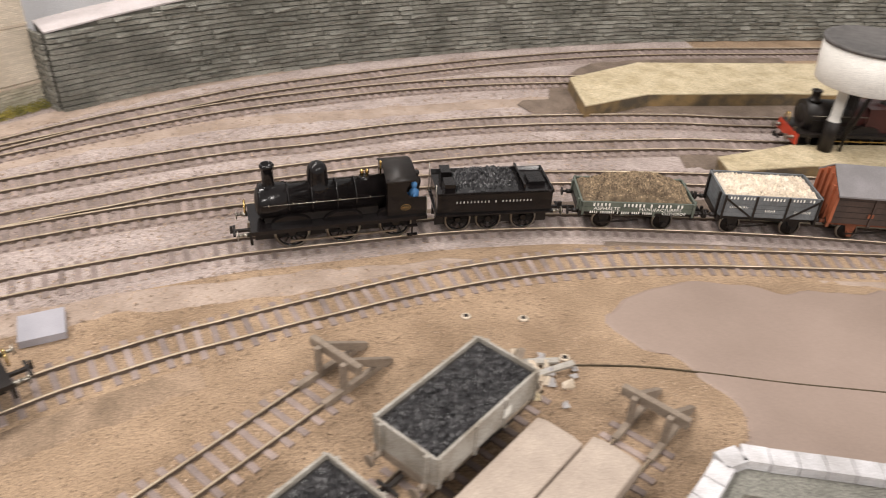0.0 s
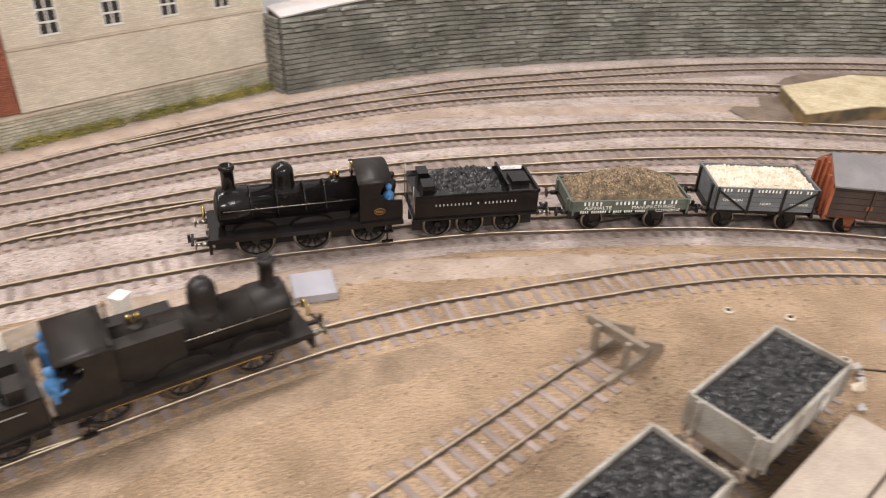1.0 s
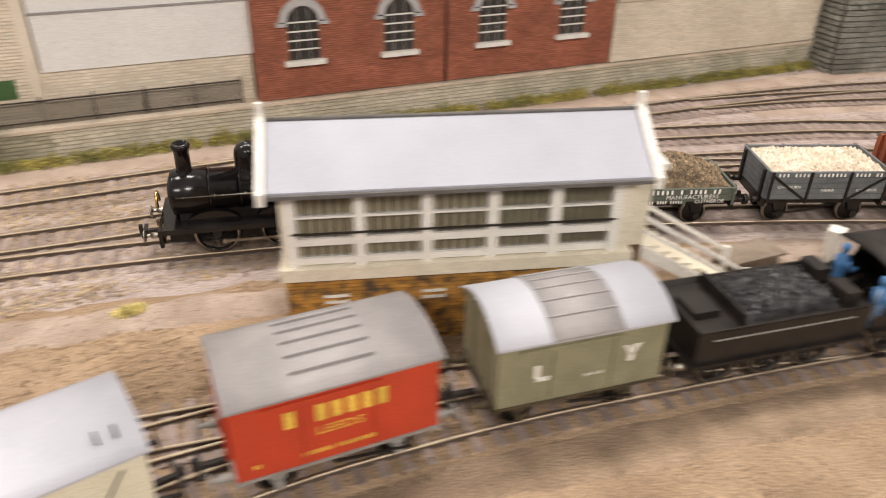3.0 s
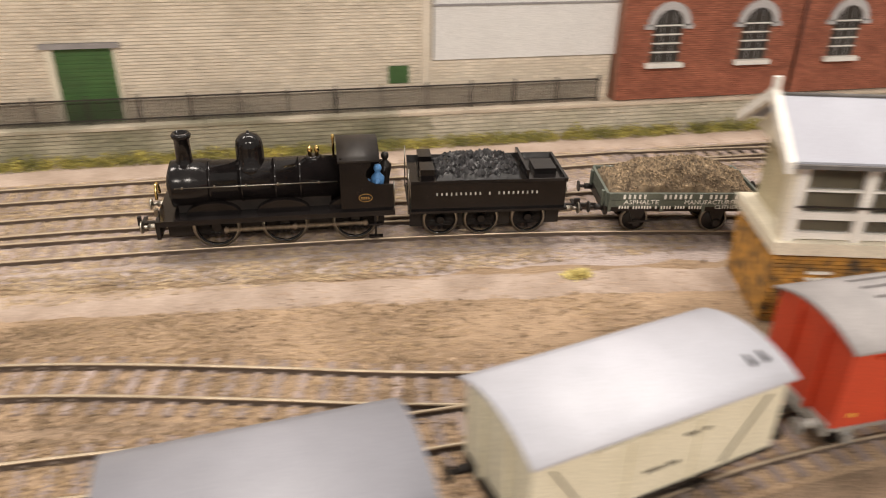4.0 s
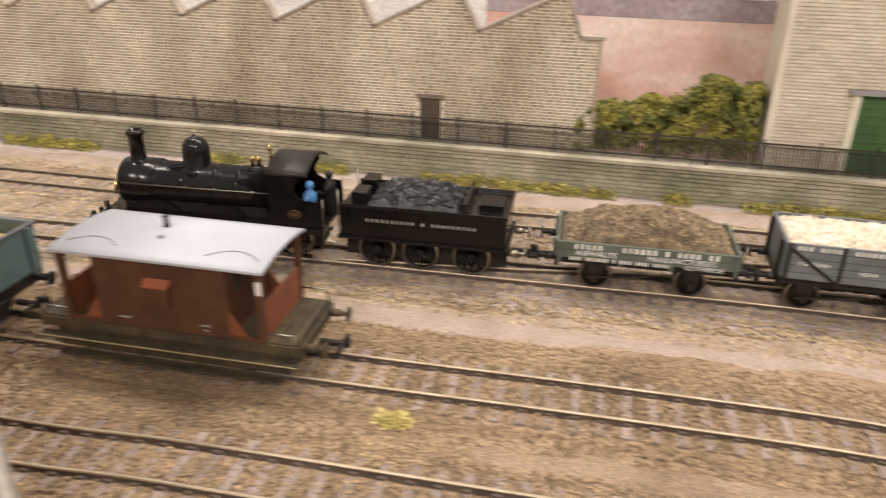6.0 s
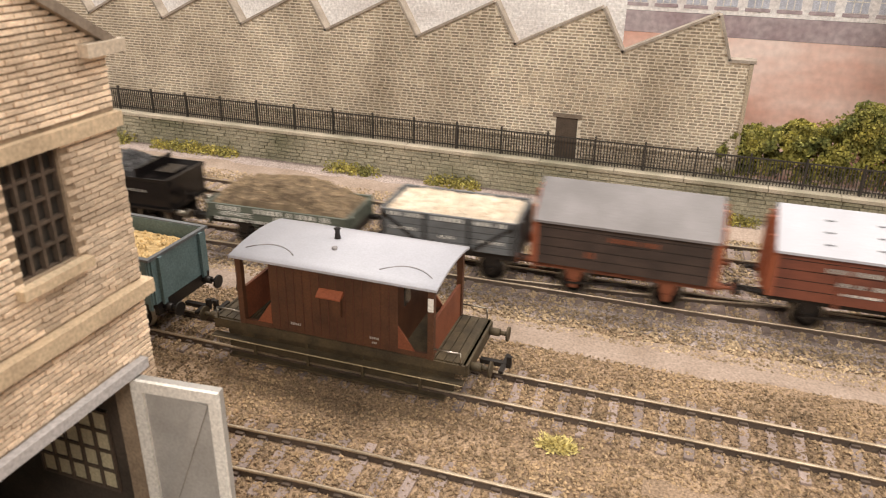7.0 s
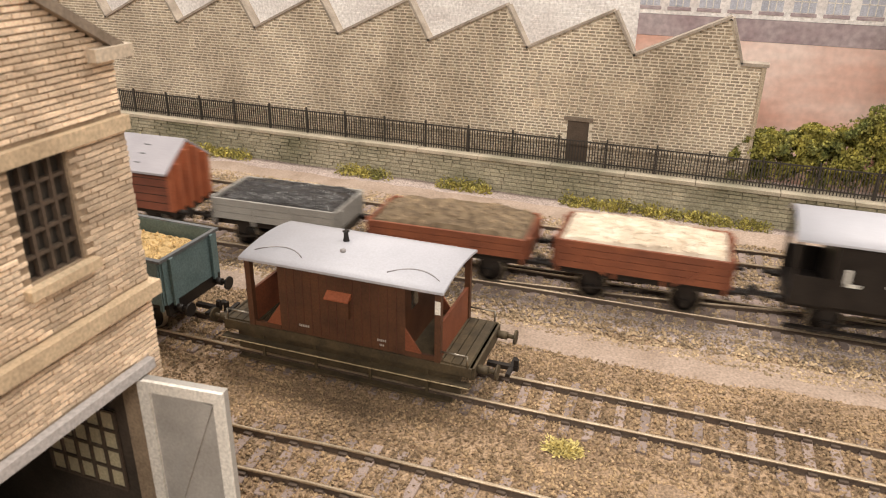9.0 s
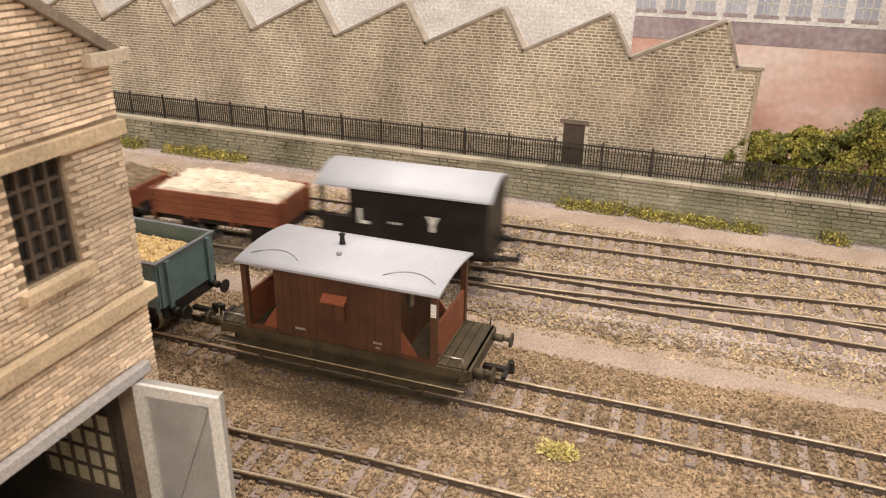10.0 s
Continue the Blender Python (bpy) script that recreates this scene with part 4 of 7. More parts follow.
# ---------------------------------------------------------------- the dark stone retaining wall that follows the curve
WALL = [(-0.553, 0.2745), (-0.551, 0.285), (-0.546, 0.32), (-0.538, 0.356), (-0.524, 0.405), (-0.507, 0.45), (-0.486, 0.5), (-0.462, 0.548), (-0.434, 0.6), (-0.405, 0.65), (-0.371, 0.702), (-0.336, 0.753), (-0.297, 0.803), (-0.256, 0.852), (-0.191, 0.926), (-0.10, 1.02), (0.0, 1.11)]
wline, ws = spline(WALL, 0.004)
_, wn = normals(wline)
def wall_height(u):
    """The top ramps up from the end of the wall."""
    return 0.0600 + 0.0115 * min(1.0, u / 0.13)


wall_bm = bmesh.new()
ring_tube(wall_bm, [[(p[0] + k[0] * o, p[1] + k[1] * o, h) for o, h in ((0.0012, -0.001), (0.030, -0.001), (0.034, wall_height(u)), (0.0045, wall_height(u)))] for p, k, u in zip(wline, wn, ws)])
for face in wall_bm.faces:
    face.smooth = False
bmesh.ops.recalc_face_normals(wall_bm, faces=wall_bm.faces[:])
sw = part("wall_stone", wall_bm, STONE_JOINT, None, "tall dark stone retaining wall round the curve", "wall", "structure")
def on_wall(u, v, o):
    x, y = np.interp(u, ws, wline[:, 0]), np.interp(u, ws, wline[:, 1])
    a, b = np.interp(u, ws, wn[:, 0]), np.interp(u, ws, wn[:, 1])
    k = 0.0013 + 0.0035 * v / 0.07 - o
    return (float(x + a * k), float(y + b * k), float(v))
cells = courses(0.0, ws[-1], 0.0, 0.0715, 0.0115, 0.0040, 0.0019, lambda u, v: v < wall_height(u) - 0.001, rnd, joint=0.2, vary=0.8, rough=0.6, upright=0.05)
laid(sw, "stone", STONE, cells, on_wall, lambda u, v: u < 0.09 and v < 0.05, jag=1.1)
end_cells = courses(0.0, 0.03, 0.0, 0.0600, 0.0085, 0.0040, 0.0016, lambda u, v: True, rnd, joint=0.2, vary=0.5, rough=0.6, upright=0.06)
laid(sw, "end_stone", STONE, end_cells, lambda u, v, o: (-0.5555 - u - 0.0035 * v / 0.07, 0.2742 - o, v))
cap_bm = bmesh.new()
ring_tube(cap_bm, [[(p[0] + k[0] * o, p[1] + k[1] * o, wall_height(u) + h) for o, h in ((0.003, 0.0002), (0.036, 0.0002), (0.036, 0.0014), (0.003, 0.0014))] for p, k, u in zip(wline, wn, ws)])
for face in cap_bm.faces:
    face.smooth = False
bmesh.ops.recalc_face_normals(cap_bm, faces=cap_bm.faces[:])
part("wall_cap", cap_bm, PALECAP, sw, "smooth pale mauve capping")
capbush = bmesh.new()
for u in (0.16, 0.168):
    q = on_wall(u, 0.071, -0.01)
    tuft_mesh(capbush, q[0], q[1], q[2], 0.006, 0.008, 90, rnd)
part("tuft", capbush, TUFT, None, "small green tuft on top of the stone wall", "grass")

# ---------------------------------------------------------------- painted backscene boards
part("backscene", boxes((-0.672, -0.662, -1.45, 1.30, 0.0, 0.45)), SKY, None, "painted sky board along the back", "backdrop", "structure")
bsx = -0.6615
mill_far = thing("painted_mill", "pale painted mill with rows of windows on the backscene", "backdrop")
part("pink_ground", boxes((bsx, bsx + 0.0006, -0.70, -0.40, 0.0, 0.0830)), PINK, mill_far, "washed pink painted ground")
part("mauve_band", boxes((bsx, bsx + 0.0008, -0.70, -0.40, 0.0832, 0.0955)), MAUVE, mill_far)
part("pale_storey", boxes((bsx, bsx + 0.0008, -0.70, -0.40, 0.0957, 0.22)), PALEBACK, mill_far)
for r in range(3):
    for i in range(16):
        yw = -0.6720 + i * 0.0170
        wz = 0.1005 + r * 0.033
        w = part("painted_window", boxes((bsx, bsx + 0.0011, yw, yw + 0.0115, wz, wz + 0.0235)), PALEWIN, mill_far)
        bb = bmesh.new()
        for u in (0.0038, 0.0077):
            box(bb, bsx, bsx + 0.0013, yw + u - 0.0003, yw + u + 0.0003, wz, wz + 0.0235)
        for u in (0.006, 0.012, 0.018):
            box(bb, bsx, bsx + 0.0013, yw, yw + 0.0115, wz + u - 0.0003, wz + u + 0.0003)
        part("glazing_bar", bb, WHITE, w)
        part("painted_sill", boxes((bsx, bsx + 0.0013, yw - 0.001, yw + 0.0125, wz - 0.0022, wz - 0.0004)), MAUVE, w)
works_far = part("painted_brick_mill", boxes((bsx, bsx + 0.0016, -1.30, -0.672, 0.0, 0.20)), PALEBACK, None, "whitish painted brick mill on the backscene", "backdrop")
cells = courses(-1.10, -0.672, 0.06, 0.19, 0.006, 0.0026, 0.00015, lambda u, v: rnd.random() < 0.8, rnd, joint=0.25)
laid(works_far, "painted_brick", PALEBACK, cells, lambda u, v, o: (bsx + 0.0016 + o, u, v))

# ---------------------------------------------------------------- hedge and weeds
def hedge(x0, x1, y0, y1, z0, ztop, n, name, label):
    bm = bmesh.new()
    r = random.Random(5)
    for _ in range(n):
        u, v = r.random(), r.random()
        y = y0 + (y1 - y0) * u
        top = z0 + (ztop - z0) * float(np.interp(u, (0, 0.08, 0.3, 0.5, 0.68, 0.85, 1), (0.32, 0.55, 0.66, 0.74, 0.95, 1.0, 0.93))) * (0.96 + 0.16 * noise.noise(Vector((y * 75, 1.3, 0))))
        x = x0 + (x1 - x0) * v
        z = z0 + (top - z0) * (r.random() ** 0.6)
        bulge = noise.noise(Vector((x * 160, y * 160, z * 160)))
        if bulge < -0.12:
            continue
        s = 0.00045 + 0.0006 * r.random()
        m = pose(x + 0.003 * bulge, y, z, r.random() * 360, r.random() * 360, r.random() * 360)
        vs = [bm.verts.new(m @ Vector(p)) for p in ((-s, -s * 0.5, 0), (s, -s * 0.6, 0), (s * 0.8, s * 0.6, s * 0.3), (-s * 0.7, s * 0.7, s * 0.2))]
        bm.faces.new(vs)
    return part(name, bm, LEAF, None, label, "hedge", "stuff")


hedge(-0.612, -0.5885, -0.609, -0.513, 0.02, 0.064, 52000, "hedge", "rounded olive-green foliage behind the railings")
weeds = random.Random(11)


def flakes(bm, x, y, z, r, h, n, rr):
    """A fuzzy clump of small flakes and bits of foam."""
    for _ in range(n):
        a, d = rr.random() * 6.283, math.sqrt(rr.random())
        k = h * rr.random() * math.sqrt(max(0.05, 1 - d * d)) + 0.0006
        s = 0.0003 + 0.0005 * rr.random()
        m = pose(x + math.cos(a) * d * r, y + math.sin(a) * d * r, z + k, rr.random() * 360, rr.random() * 360, rr.random() * 360)
        bm.faces.new([bm.verts.new(m @ Vector(p)) for p in ((-s, -s * 0.5, 0), (s, -s * 0.7, 0), (s * 0.7, s * 0.6, s * 0.4), (-s * 0.8, s * 0.7, 0))])


for ya, yb in ((-1.1, -0.98), (-0.96, -0.90), (-0.83, -0.80), (-0.765, -0.735), (-0.69, -0.655), (-0.65, -0.632), (-0.628, -0.60), (-0.597, -0.585), (-0.555, -0.545), (-0.515, -0.48), (-0.475, -0.43), (-0.425, -0.38), (-0.375, -0.33), (-0.325, -0.265), (-0.26, -0.19), (-0.185, -0.11), (-0.10, -0.015), (-0.005, 0.07), (0.08, 0.15), (0.16, 0.215), (0.22, 0.272)):
    bm = bmesh.new()
    y = ya
    while y < yb:
        flakes(bm, WALLX + 0.0045 + weeds.random() * 0.0015, y, 0.0, 0.0034 + 0.0024 * weeds.random(), 0.0048 + 0.0065 * weeds.random() * (0.6 + 0.6 * noise.noise(Vector((y * 70, 0, 4)))), 95, weeds)
        y += 0.0028
    part("weed_clump", bm, TUFT, None, "low yellow-green weeds growing at the foot of the wall", "weeds", group="weeds along the wall")
for tx, ty in ((-0.357, -0.4835), (-0.3614, -0.6455), (-0.414, -0.235), (-0.318, -0.415)):
    bm = bmesh.new()
    for _ in range(5):
        tuft_mesh(bm, tx + weeds.gauss(0, 0.001), ty + weeds.gauss(0, 0.0025), 0.0005, 0.0035, 0.0026, 130, weeds)
    part("yellow_tuft", bm, YELLOW, None, "bright yellow tuft of scatter on the ground", "grass", group="yellow tufts")

# ---------------------------------------------------------------- signal box
SB = pose(-0.3745, -0.1125, 0, 0, 0, 76.05)
sb = thing("signal_box", "long cream signal box with a grey slate roof", "signal box", "", SB)
part("brick_base", boxes((-0.064, 0.064, -0.0205, 0.0205, 0, 0.0305)), OCHRE, sb, "ochre brick base stained with soot")
cells = courses(-0.064, 0.064, 0.0005, 0.0300, 0.0036, 0.0016, 0.0005, lambda u, v: True, rnd, joint=0.2)
base_ob = sb.children[0]
laid(base_ob, "brick", OCHRE, cells, lambda u, v, o: (u, -0.0205 - o, v), lambda u, v: v > 0.022)
for u in (-0.046, -0.010, 0.026):
    part("vent_brick", boxes((u - 0.0045, u + 0.0045, -0.0216, -0.0205, 0.0195, 0.0205), (u - 0.0045, u + 0.0045, -0.0216, -0.0205, 0.0222, 0.0232)), LETTER, base_ob)
part("floor_band", boxes((-0.0655, 0.0655, -0.0225, 0.0225, 0.0305, 0.0355)), CREAM, sb, bevel=0.0004)
part("cabin", boxes((-0.0585, 0.0565, -0.0166, 0.0205, 0.0355, 0.0655)), CURTAIN, sb, "cabin wall behind the glass")
part("corner_panel", boxes((-0.064, -0.0585, -0.0205, -0.0150, 0.0355, 0.066)), CREAM, sb)
part("corner_panel", boxes((0.0565, 0.064, -0.0205, -0.0150, 0.0355, 0.066)), CREAM, sb)
BAYS = [(-0.0585, -0.0385), (-0.0345, -0.0145), (-0.0105, 0.0095), (0.0135, 0.0325), (0.0365, 0.0555)]
for a, b in BAYS:
    w = part("window", boxes((a, b, -0.0172, -0.0168, 0.0375, 0.0655)), GLASS, sb, "sliding sash window with dark bars")
    w.data.materials[0] = CURTAIN
    for i in range(7):
        u = a + (b - a) * i / 6
        part("dark_bar", boxes((u - 0.00075, u + 0.00075, -0.0188, -0.0173, 0.0375, 0.0655)), DARKBAR, w)
    part("hand_bar", boxes((a - 0.002, b + 0.002, -0.0216, -0.0209, 0.0493, 0.0499)), DARKBAR, w)
    for za, zb in ((0.0440, 0.0468), (0.0550, 0.0557), (0.0362, 0.0388), (0.0640, 0.0655)):
        part("transom", boxes((a, b, -0.0200, -0.0174, za, zb)), WHITE, w)
for u in (-0.0605, -0.0365, -0.0125, 0.0115, 0.0345, 0.0575):
    part("mullion", boxes((u - 0.002, u + 0.002, -0.0207, -0.0165, 0.0355, 0.0655)), WHITE, sb)
for side in (-1, 1):
    e = side * 0.0255
    poly = [(0, 0.0827), (e, 0.0672), (e, 0.0684), (0, 0.0842)]
    part("roof_slope", prism(bmesh.new(), poly, -0.0672, 0.0672), SLATE, sb, "pale grey slate roof slope")
part("gutter", boxes((-0.0672, 0.0672, -0.0268, -0.0252, 0.0662, 0.0676)), DARKSLATE, sb)
part("ridge", cyl(bmesh.new(), (-0.0672, 0, 0.0842), (0.0672, 0, 0.0842), 0.0008, n=8), DARKSLATE, sb)
for x in (-0.0690, 0.0690):
    bm = bmesh.new()
    prism(bm, [(-0.0275, 0.0645), (-0.0275, 0.0688), (0, 0.0867), (0.0275, 0.0688), (0.0275, 0.0645), (0, 0.0822)], x - 0.0014, x + 0.0014)
    bo = part("bargeboard", bm, WHITE, sb, "white bargeboard")
    part("finial", boxes((x - 0.0011, x + 0.0011, -0.0011, 0.0011, 0.0857, 0.0905)), WHITE, bo)
for x in (-0.064, 0.064):
    part("gable_wall", prism(bmesh.new(), [(-0.0205, 0.0655), (0.0205, 0.0655), (0, 0.0818)], x - 0.001, x + 0.001), CREAM, sb)
porch = part("porch", boxes((0.0642, 0.0755, -0.0085, 0.0110, 0.030, 0.064)), CREAM, sb, "cream entrance porch")
part("porch_roof", boxes((0.0642, 0.0790, -0.0120, 0.0135, 0.0640, 0.0665)), WHITE, porch)
stair = part("staircase", boxes((0.0755, 0.0765, -0.0075, 0.0085, 0.0, 0.0285)), CREAM, sb, "cream timber staircase")
for i in range(9):
    part("tread", boxes((0.0765 + i * 0.0052, 0.0765 + (i + 1) * 0.0052 + 0.0012, -0.0078, 0.0088, 0.0285 - i * 0.0031 - 0.0012, 0.0285 - i * 0.0031)), CREAM, stair)
for yy in (-0.0085, 0.0095):
    part("stringer", prism(bmesh.new(), [(0.0750, 0.0300), (0.1230, 0.0015), (0.1230, -0.0005), (0.1170, -0.0005), (0.0750, 0.0245)], yy - 0.0006, yy + 0.0006, "y"), WHITE, stair)
    part("handrail", prism(bmesh.new(), [(0.0750, 0.0430), (0.1240, 0.0135), (0.1240, 0.0118), (0.0750, 0.0410)], yy - 0.0006, yy + 0.0006, "y"), WHITE, stair)
    part("midrail", prism(bmesh.new(), [(0.0750, 0.0370), (0.1240, 0.0080), (0.1240, 0.0068), (0.0750, 0.0356)], yy - 0.0005, yy + 0.0005, "y"), WHITE, stair)
    part("newel", boxes((0.1225, 0.1245, yy - 0.001, yy + 0.001, -0.0005, 0.0150)), WHITE, stair)

# timber crate by the foot of the stairs
part("timber_box", boxes((-0.3630, -0.3520, 0.012, 0.040, 0.0, 0.0060), (-0.3650, -0.3500, 0.010, 0.042, 0.0060, 0.0072)), TIMBER, None, "low weathered timber platform box beside the stairs", "box", bevel=0.0003)

relay = thing("relay_cabinet", "small white lineside cabinet on the ballast", "cabinet", "", pose(-0.3412, 0.0575, 0.0004, 0, 0, 30))
part("cabinet_body", boxes((-0.0028, 0.0028, -0.0032, 0.0032, 0.0, 0.0195)), WHITE, relay, bevel=0.0004)
part("cabinet_lid", boxes((-0.0032, 0.0032, -0.0036, 0.0036, 0.0195, 0.0208)), WHITE, relay, bevel=0.0003)

# ---------------------------------------------------------------- engine shed in the foreground
SX, SY = -0.280, -0.719
shed = thing("engine_shed", "buff brick engine shed with a gable and an open door", "building")
dw, dz = -0.2735, 0.0635
gbm = bmesh.new()
for outline in ([(SX, 0), (dw, 0), (dw, dz), (-0.2165, dz), (-0.2165, 0), (-0.205, 0), (-0.205, 0.0920), (SX, 0.0920)], [(SX, 0.0920), (-0.2660, 0.0920), (-0.2660, 0.1120), (SX, 0.1120)], [(-0.2545, 0.0920), (-0.205, 0.0920), (-0.205, 0.1120), (-0.2545, 0.1120)], [(SX, 0.1120), (-0.205, 0.1120), (-0.205, 0.1255), (-0.2425, 0.1500), (SX, 0.1255)]):
    prism(gbm, outline, SY - 0.006, SY - 0.0007, "y")
gw = part("gable_wall", gbm, SHEDJOINT, shed)
win_in = lambda u, v: -0.2665 < u < -0.2540 and 0.0915 < v < 0.1125
cells = courses(SX, -0.205, 0.0, 0.150, 0.0034, 0.00105, 0.0004, lambda u, v: not (dw - 0.0006 < u < -0.2165 and v < dz + 0.0022) and not win_in(u, v) and v < 0.1255 + (0.0375 - abs(u + 0.2425)) * 0.645 and not 0.0785 < v < 0.0815 and not (0.1120 < v < 0.1150), rnd, joint=0.24, rough=0.5, upright=0.12)
laid(gw, "brick", SHEDBRICK, cells, lambda u, v, o: (u, SY - 0.0008 + o, v), lambda u, v: u < -0.255 and 0.082 < v < 0.1118)
part("stone_band", boxes((SX - 0.001, -0.204, SY - 0.003, SY + 0.0016, 0.0785, 0.0815)), BUFFSTONE, shed, bevel=0.0003)
part("stone_band", boxes((SX - 0.0005, -0.2045, SY - 0.003, SY + 0.0007, 0.1122, 0.1148)), BUFFSTONE, shed, bevel=0.0002)
part("side_wall", boxes((SX, SX + 0.005, -0.95, SY - 0.006, 0.0, 0.1255)), SHEDBRICK, shed)
part("side_wall", boxes((-0.210, -0.205, -0.95, SY - 0.006, 0.0, 0.1255)), SHEDBRICK, shed)
part("rear_wall", boxes((SX, -0.205, -0.955, -0.9505, 0.0, 0.1255)), SHEDBRICK, shed)
part("roof_slope", prism(bmesh.new(), [(SX - 0.003, 0.1245), (-0.2425, 0.1495), (-0.2425, 0.1515), (SX - 0.003, 0.1265)], -0.955, SY + 0.001, "y"), TIMBER, shed)
part("roof_slope", prism(bmesh.new(), [(-0.202, 0.1245), (-0.2425, 0.1495), (-0.2425, 0.1515), (-0.202, 0.1265)], -0.955, SY + 0.001, "y"), TIMBER, shed)
part("kneeler_stone", boxes((SX - 0.003, SX + 0.0060, SY - 0.007, SY + 0.0016, 0.1250, 0.1272)), COPING, shed, "pale kneeler stone at the eaves", bevel=0.0007)
part("lintel", boxes((dw - 0.003, -0.2135, SY - 0.004, SY + 0.0012, dz, dz + 0.0022)), SLABGREY, shed, "grey iron lintel over the door")
sw_ = part("window", boxes((-0.2660, -0.2545, SY - 0.0035, SY - 0.0025, 0.0920, 0.1120)), GLASS, shed, "small-paned window in a stone surround")
bars = bmesh.new()
for i in range(5):
    u = -0.2660 + 0.0115 * i / 4
    box(bars, u - 0.0003, u + 0.0003, SY - 0.0026, SY - 0.0014, 0.0920, 0.1120)
for i in range(6):
    z = 0.0920 + 0.02 * i / 5
    box(bars, -0.2660, -0.2545, SY - 0.0026, SY - 0.0015, z - 0.0003, z + 0.0003)
part("glazing_bar", bars, BROWNWOOD, sw_)
part("window_sill", boxes((-0.2678, -0.2525, SY - 0.003, SY + 0.0013, 0.0900, 0.0918)), BUFFSTONE, sw_)
leaf = part("door_leaf", boxes((-0.0010, 0.0006, 0.0, 0.0190, 0.0015, 0.0628)), GREYDOOR, shed, "open grey-white plank door")
leaf.matrix_basis = pose(-0.2732, SY - 0.0002, 0, 0, 0, 6)
part("door_frame", boxes(*[(0.0006, 0.0014, p, q, r, s) for p, q, r, s in ((0.0, 0.0025, 0.0015, 0.0628), (0.0168, 0.0190, 0.0015, 0.0628), (0.0025, 0.0168, 0.0603, 0.0628), (0.0025, 0.0168, 0.0285, 0.0310), (0.0025, 0.0168, 0.0015, 0.0040))]), WHITE, leaf)
part("door_brace", prism(bmesh.new(), [(0.0030, 0.0320), (0.0060, 0.0320), (0.0165, 0.0595), (0.0140, 0.0600)], 0.0006, 0.0012), GREYDOOR, leaf)
# dark brown sheets over the inner walls and the floor
part("wall_lining", boxes((SX + 0.0052, SX + 0.0056, -0.949, SY - 0.0065, 0.0, 0.124), (-0.2106, -0.2102, -0.949, SY - 0.0065, 0.0, 0.124), (SX + 0.006, -0.211, -0.9496, -0.9490, 0.0, 0.124)), DARKLINING, shed, "dark brown inner walls")
part("shed_floor", boxes((SX + 0.006, -0.211, -0.949, SY - 0.0065, 0.0010, 0.0016)), DARKLINING, shed, "dark brown shed floor")
# opaque beige panes on the solid wall, painted as if lit from outside
inner = part("inner_window", boxes((SX + 0.0057, SX + 0.0060, -0.7500, -0.7290, 0.0300, 0.0510)), CURTAIN, shed, "small-paned window, outside light painted as beige panes")
inner_bars = bmesh.new()
for i in range(6):
    box(inner_bars, SX + 0.0060, SX + 0.0066, -0.7502 + i * 0.0042, -0.7496 + i * 0.0042, 0.0300, 0.0510)
for i in range(5):
    box(inner_bars, SX + 0.0060, SX + 0.0065, -0.7502, -0.7288, 0.0298 + i * 0.0052, 0.0304 + i * 0.0052)
part("glazing_bar", inner_bars, BROWNWOOD, inner)

# ---------------------------------------------------------------- yard details
part("grey_slab", boxes((-0.0105, 0.0105, -0.0105, 0.0105, 0.0, 0.0040)), ROOFMAUVE, None, "plain grey card cabinet base on the ballast", "slab", bevel=0.0003).matrix_basis = pose(-0.316, 0.1415, 0.0005, 0, 0, -25)


def buffer_stop(x, y, a):
    st = thing("buffer_stop", "weathered timber buffer stop at the end of the siding", "buffer stop", "buffer stops", pose(x, y, 0.0, 0, 0, a))
    part("beam", boxes((-0.0015, 0.0015, -0.0155, 0.0155, 0.0150, 0.0195)), TIMBER, st, bevel=0.0003)
    for s in (-1, 1):
        part("upright", boxes((-0.0045, -0.0018, s * 0.00825 - 0.0013, s * 0.00825 + 0.0013, 0, 0.0185)), TIMBER, st)
        part("brace", prism(bmesh.new(), [(0.0018, 0.0185), (0.0018, 0.0150), (0.0230, 0.0), (0.0275, 0.0), (0.0275, 0.0026)], s * 0.00825 - 0.0012, s * 0.00825 + 0.0012, "y"), TIMBER, st)
        part("foot", boxes((-0.016, 0.020, s * 0.00825 - 0.0014, s * 0.00825 + 0.0014, 0.0012, 0.0046)), TIMBER, st)


buffer_stop(-0.1855, 0.2135, 90)
buffer_stop(-0.0635, 0.2830, 90)
for hx, hy in ((-0.1724, 0.292), (-0.1495, 0.3112), (-0.117, 0.300)):
    ring_ob = part("ring_post", lathe(bmesh.new(), [(0.0028, 0.0), (0.0024, 0.0008), (0.0016, 0.0010), (0.0013, 0.0002)], hx, hy, 0.0002, 12), COPING, None, "pale ring round a hole in the ground", "ring", group="ground rings")
    part("hole", lathe(bmesh.new(), [(0.0013, 0.0), (0.0013, 0.0012), (0.0011, 0.0012)], hx, hy, 0.0002, 10), MATTBLACK, ring_ob, "dark hole")
rub = random.Random(3)
for _ in range(26):
    bm = bmesh.new()
    lump(bm, -0.121 + rub.gauss(0, 0.009), 0.278 + rub.gauss(0, 0.008), 0.0018, 0.004 + 0.004 * rub.random(), rub)
    part("rubble", bm, rub.choice([LIME, STRAW, SLABGREY, COPING]), None, "pale broken stone beyond the coal road", "rubble", group="rubble heap")
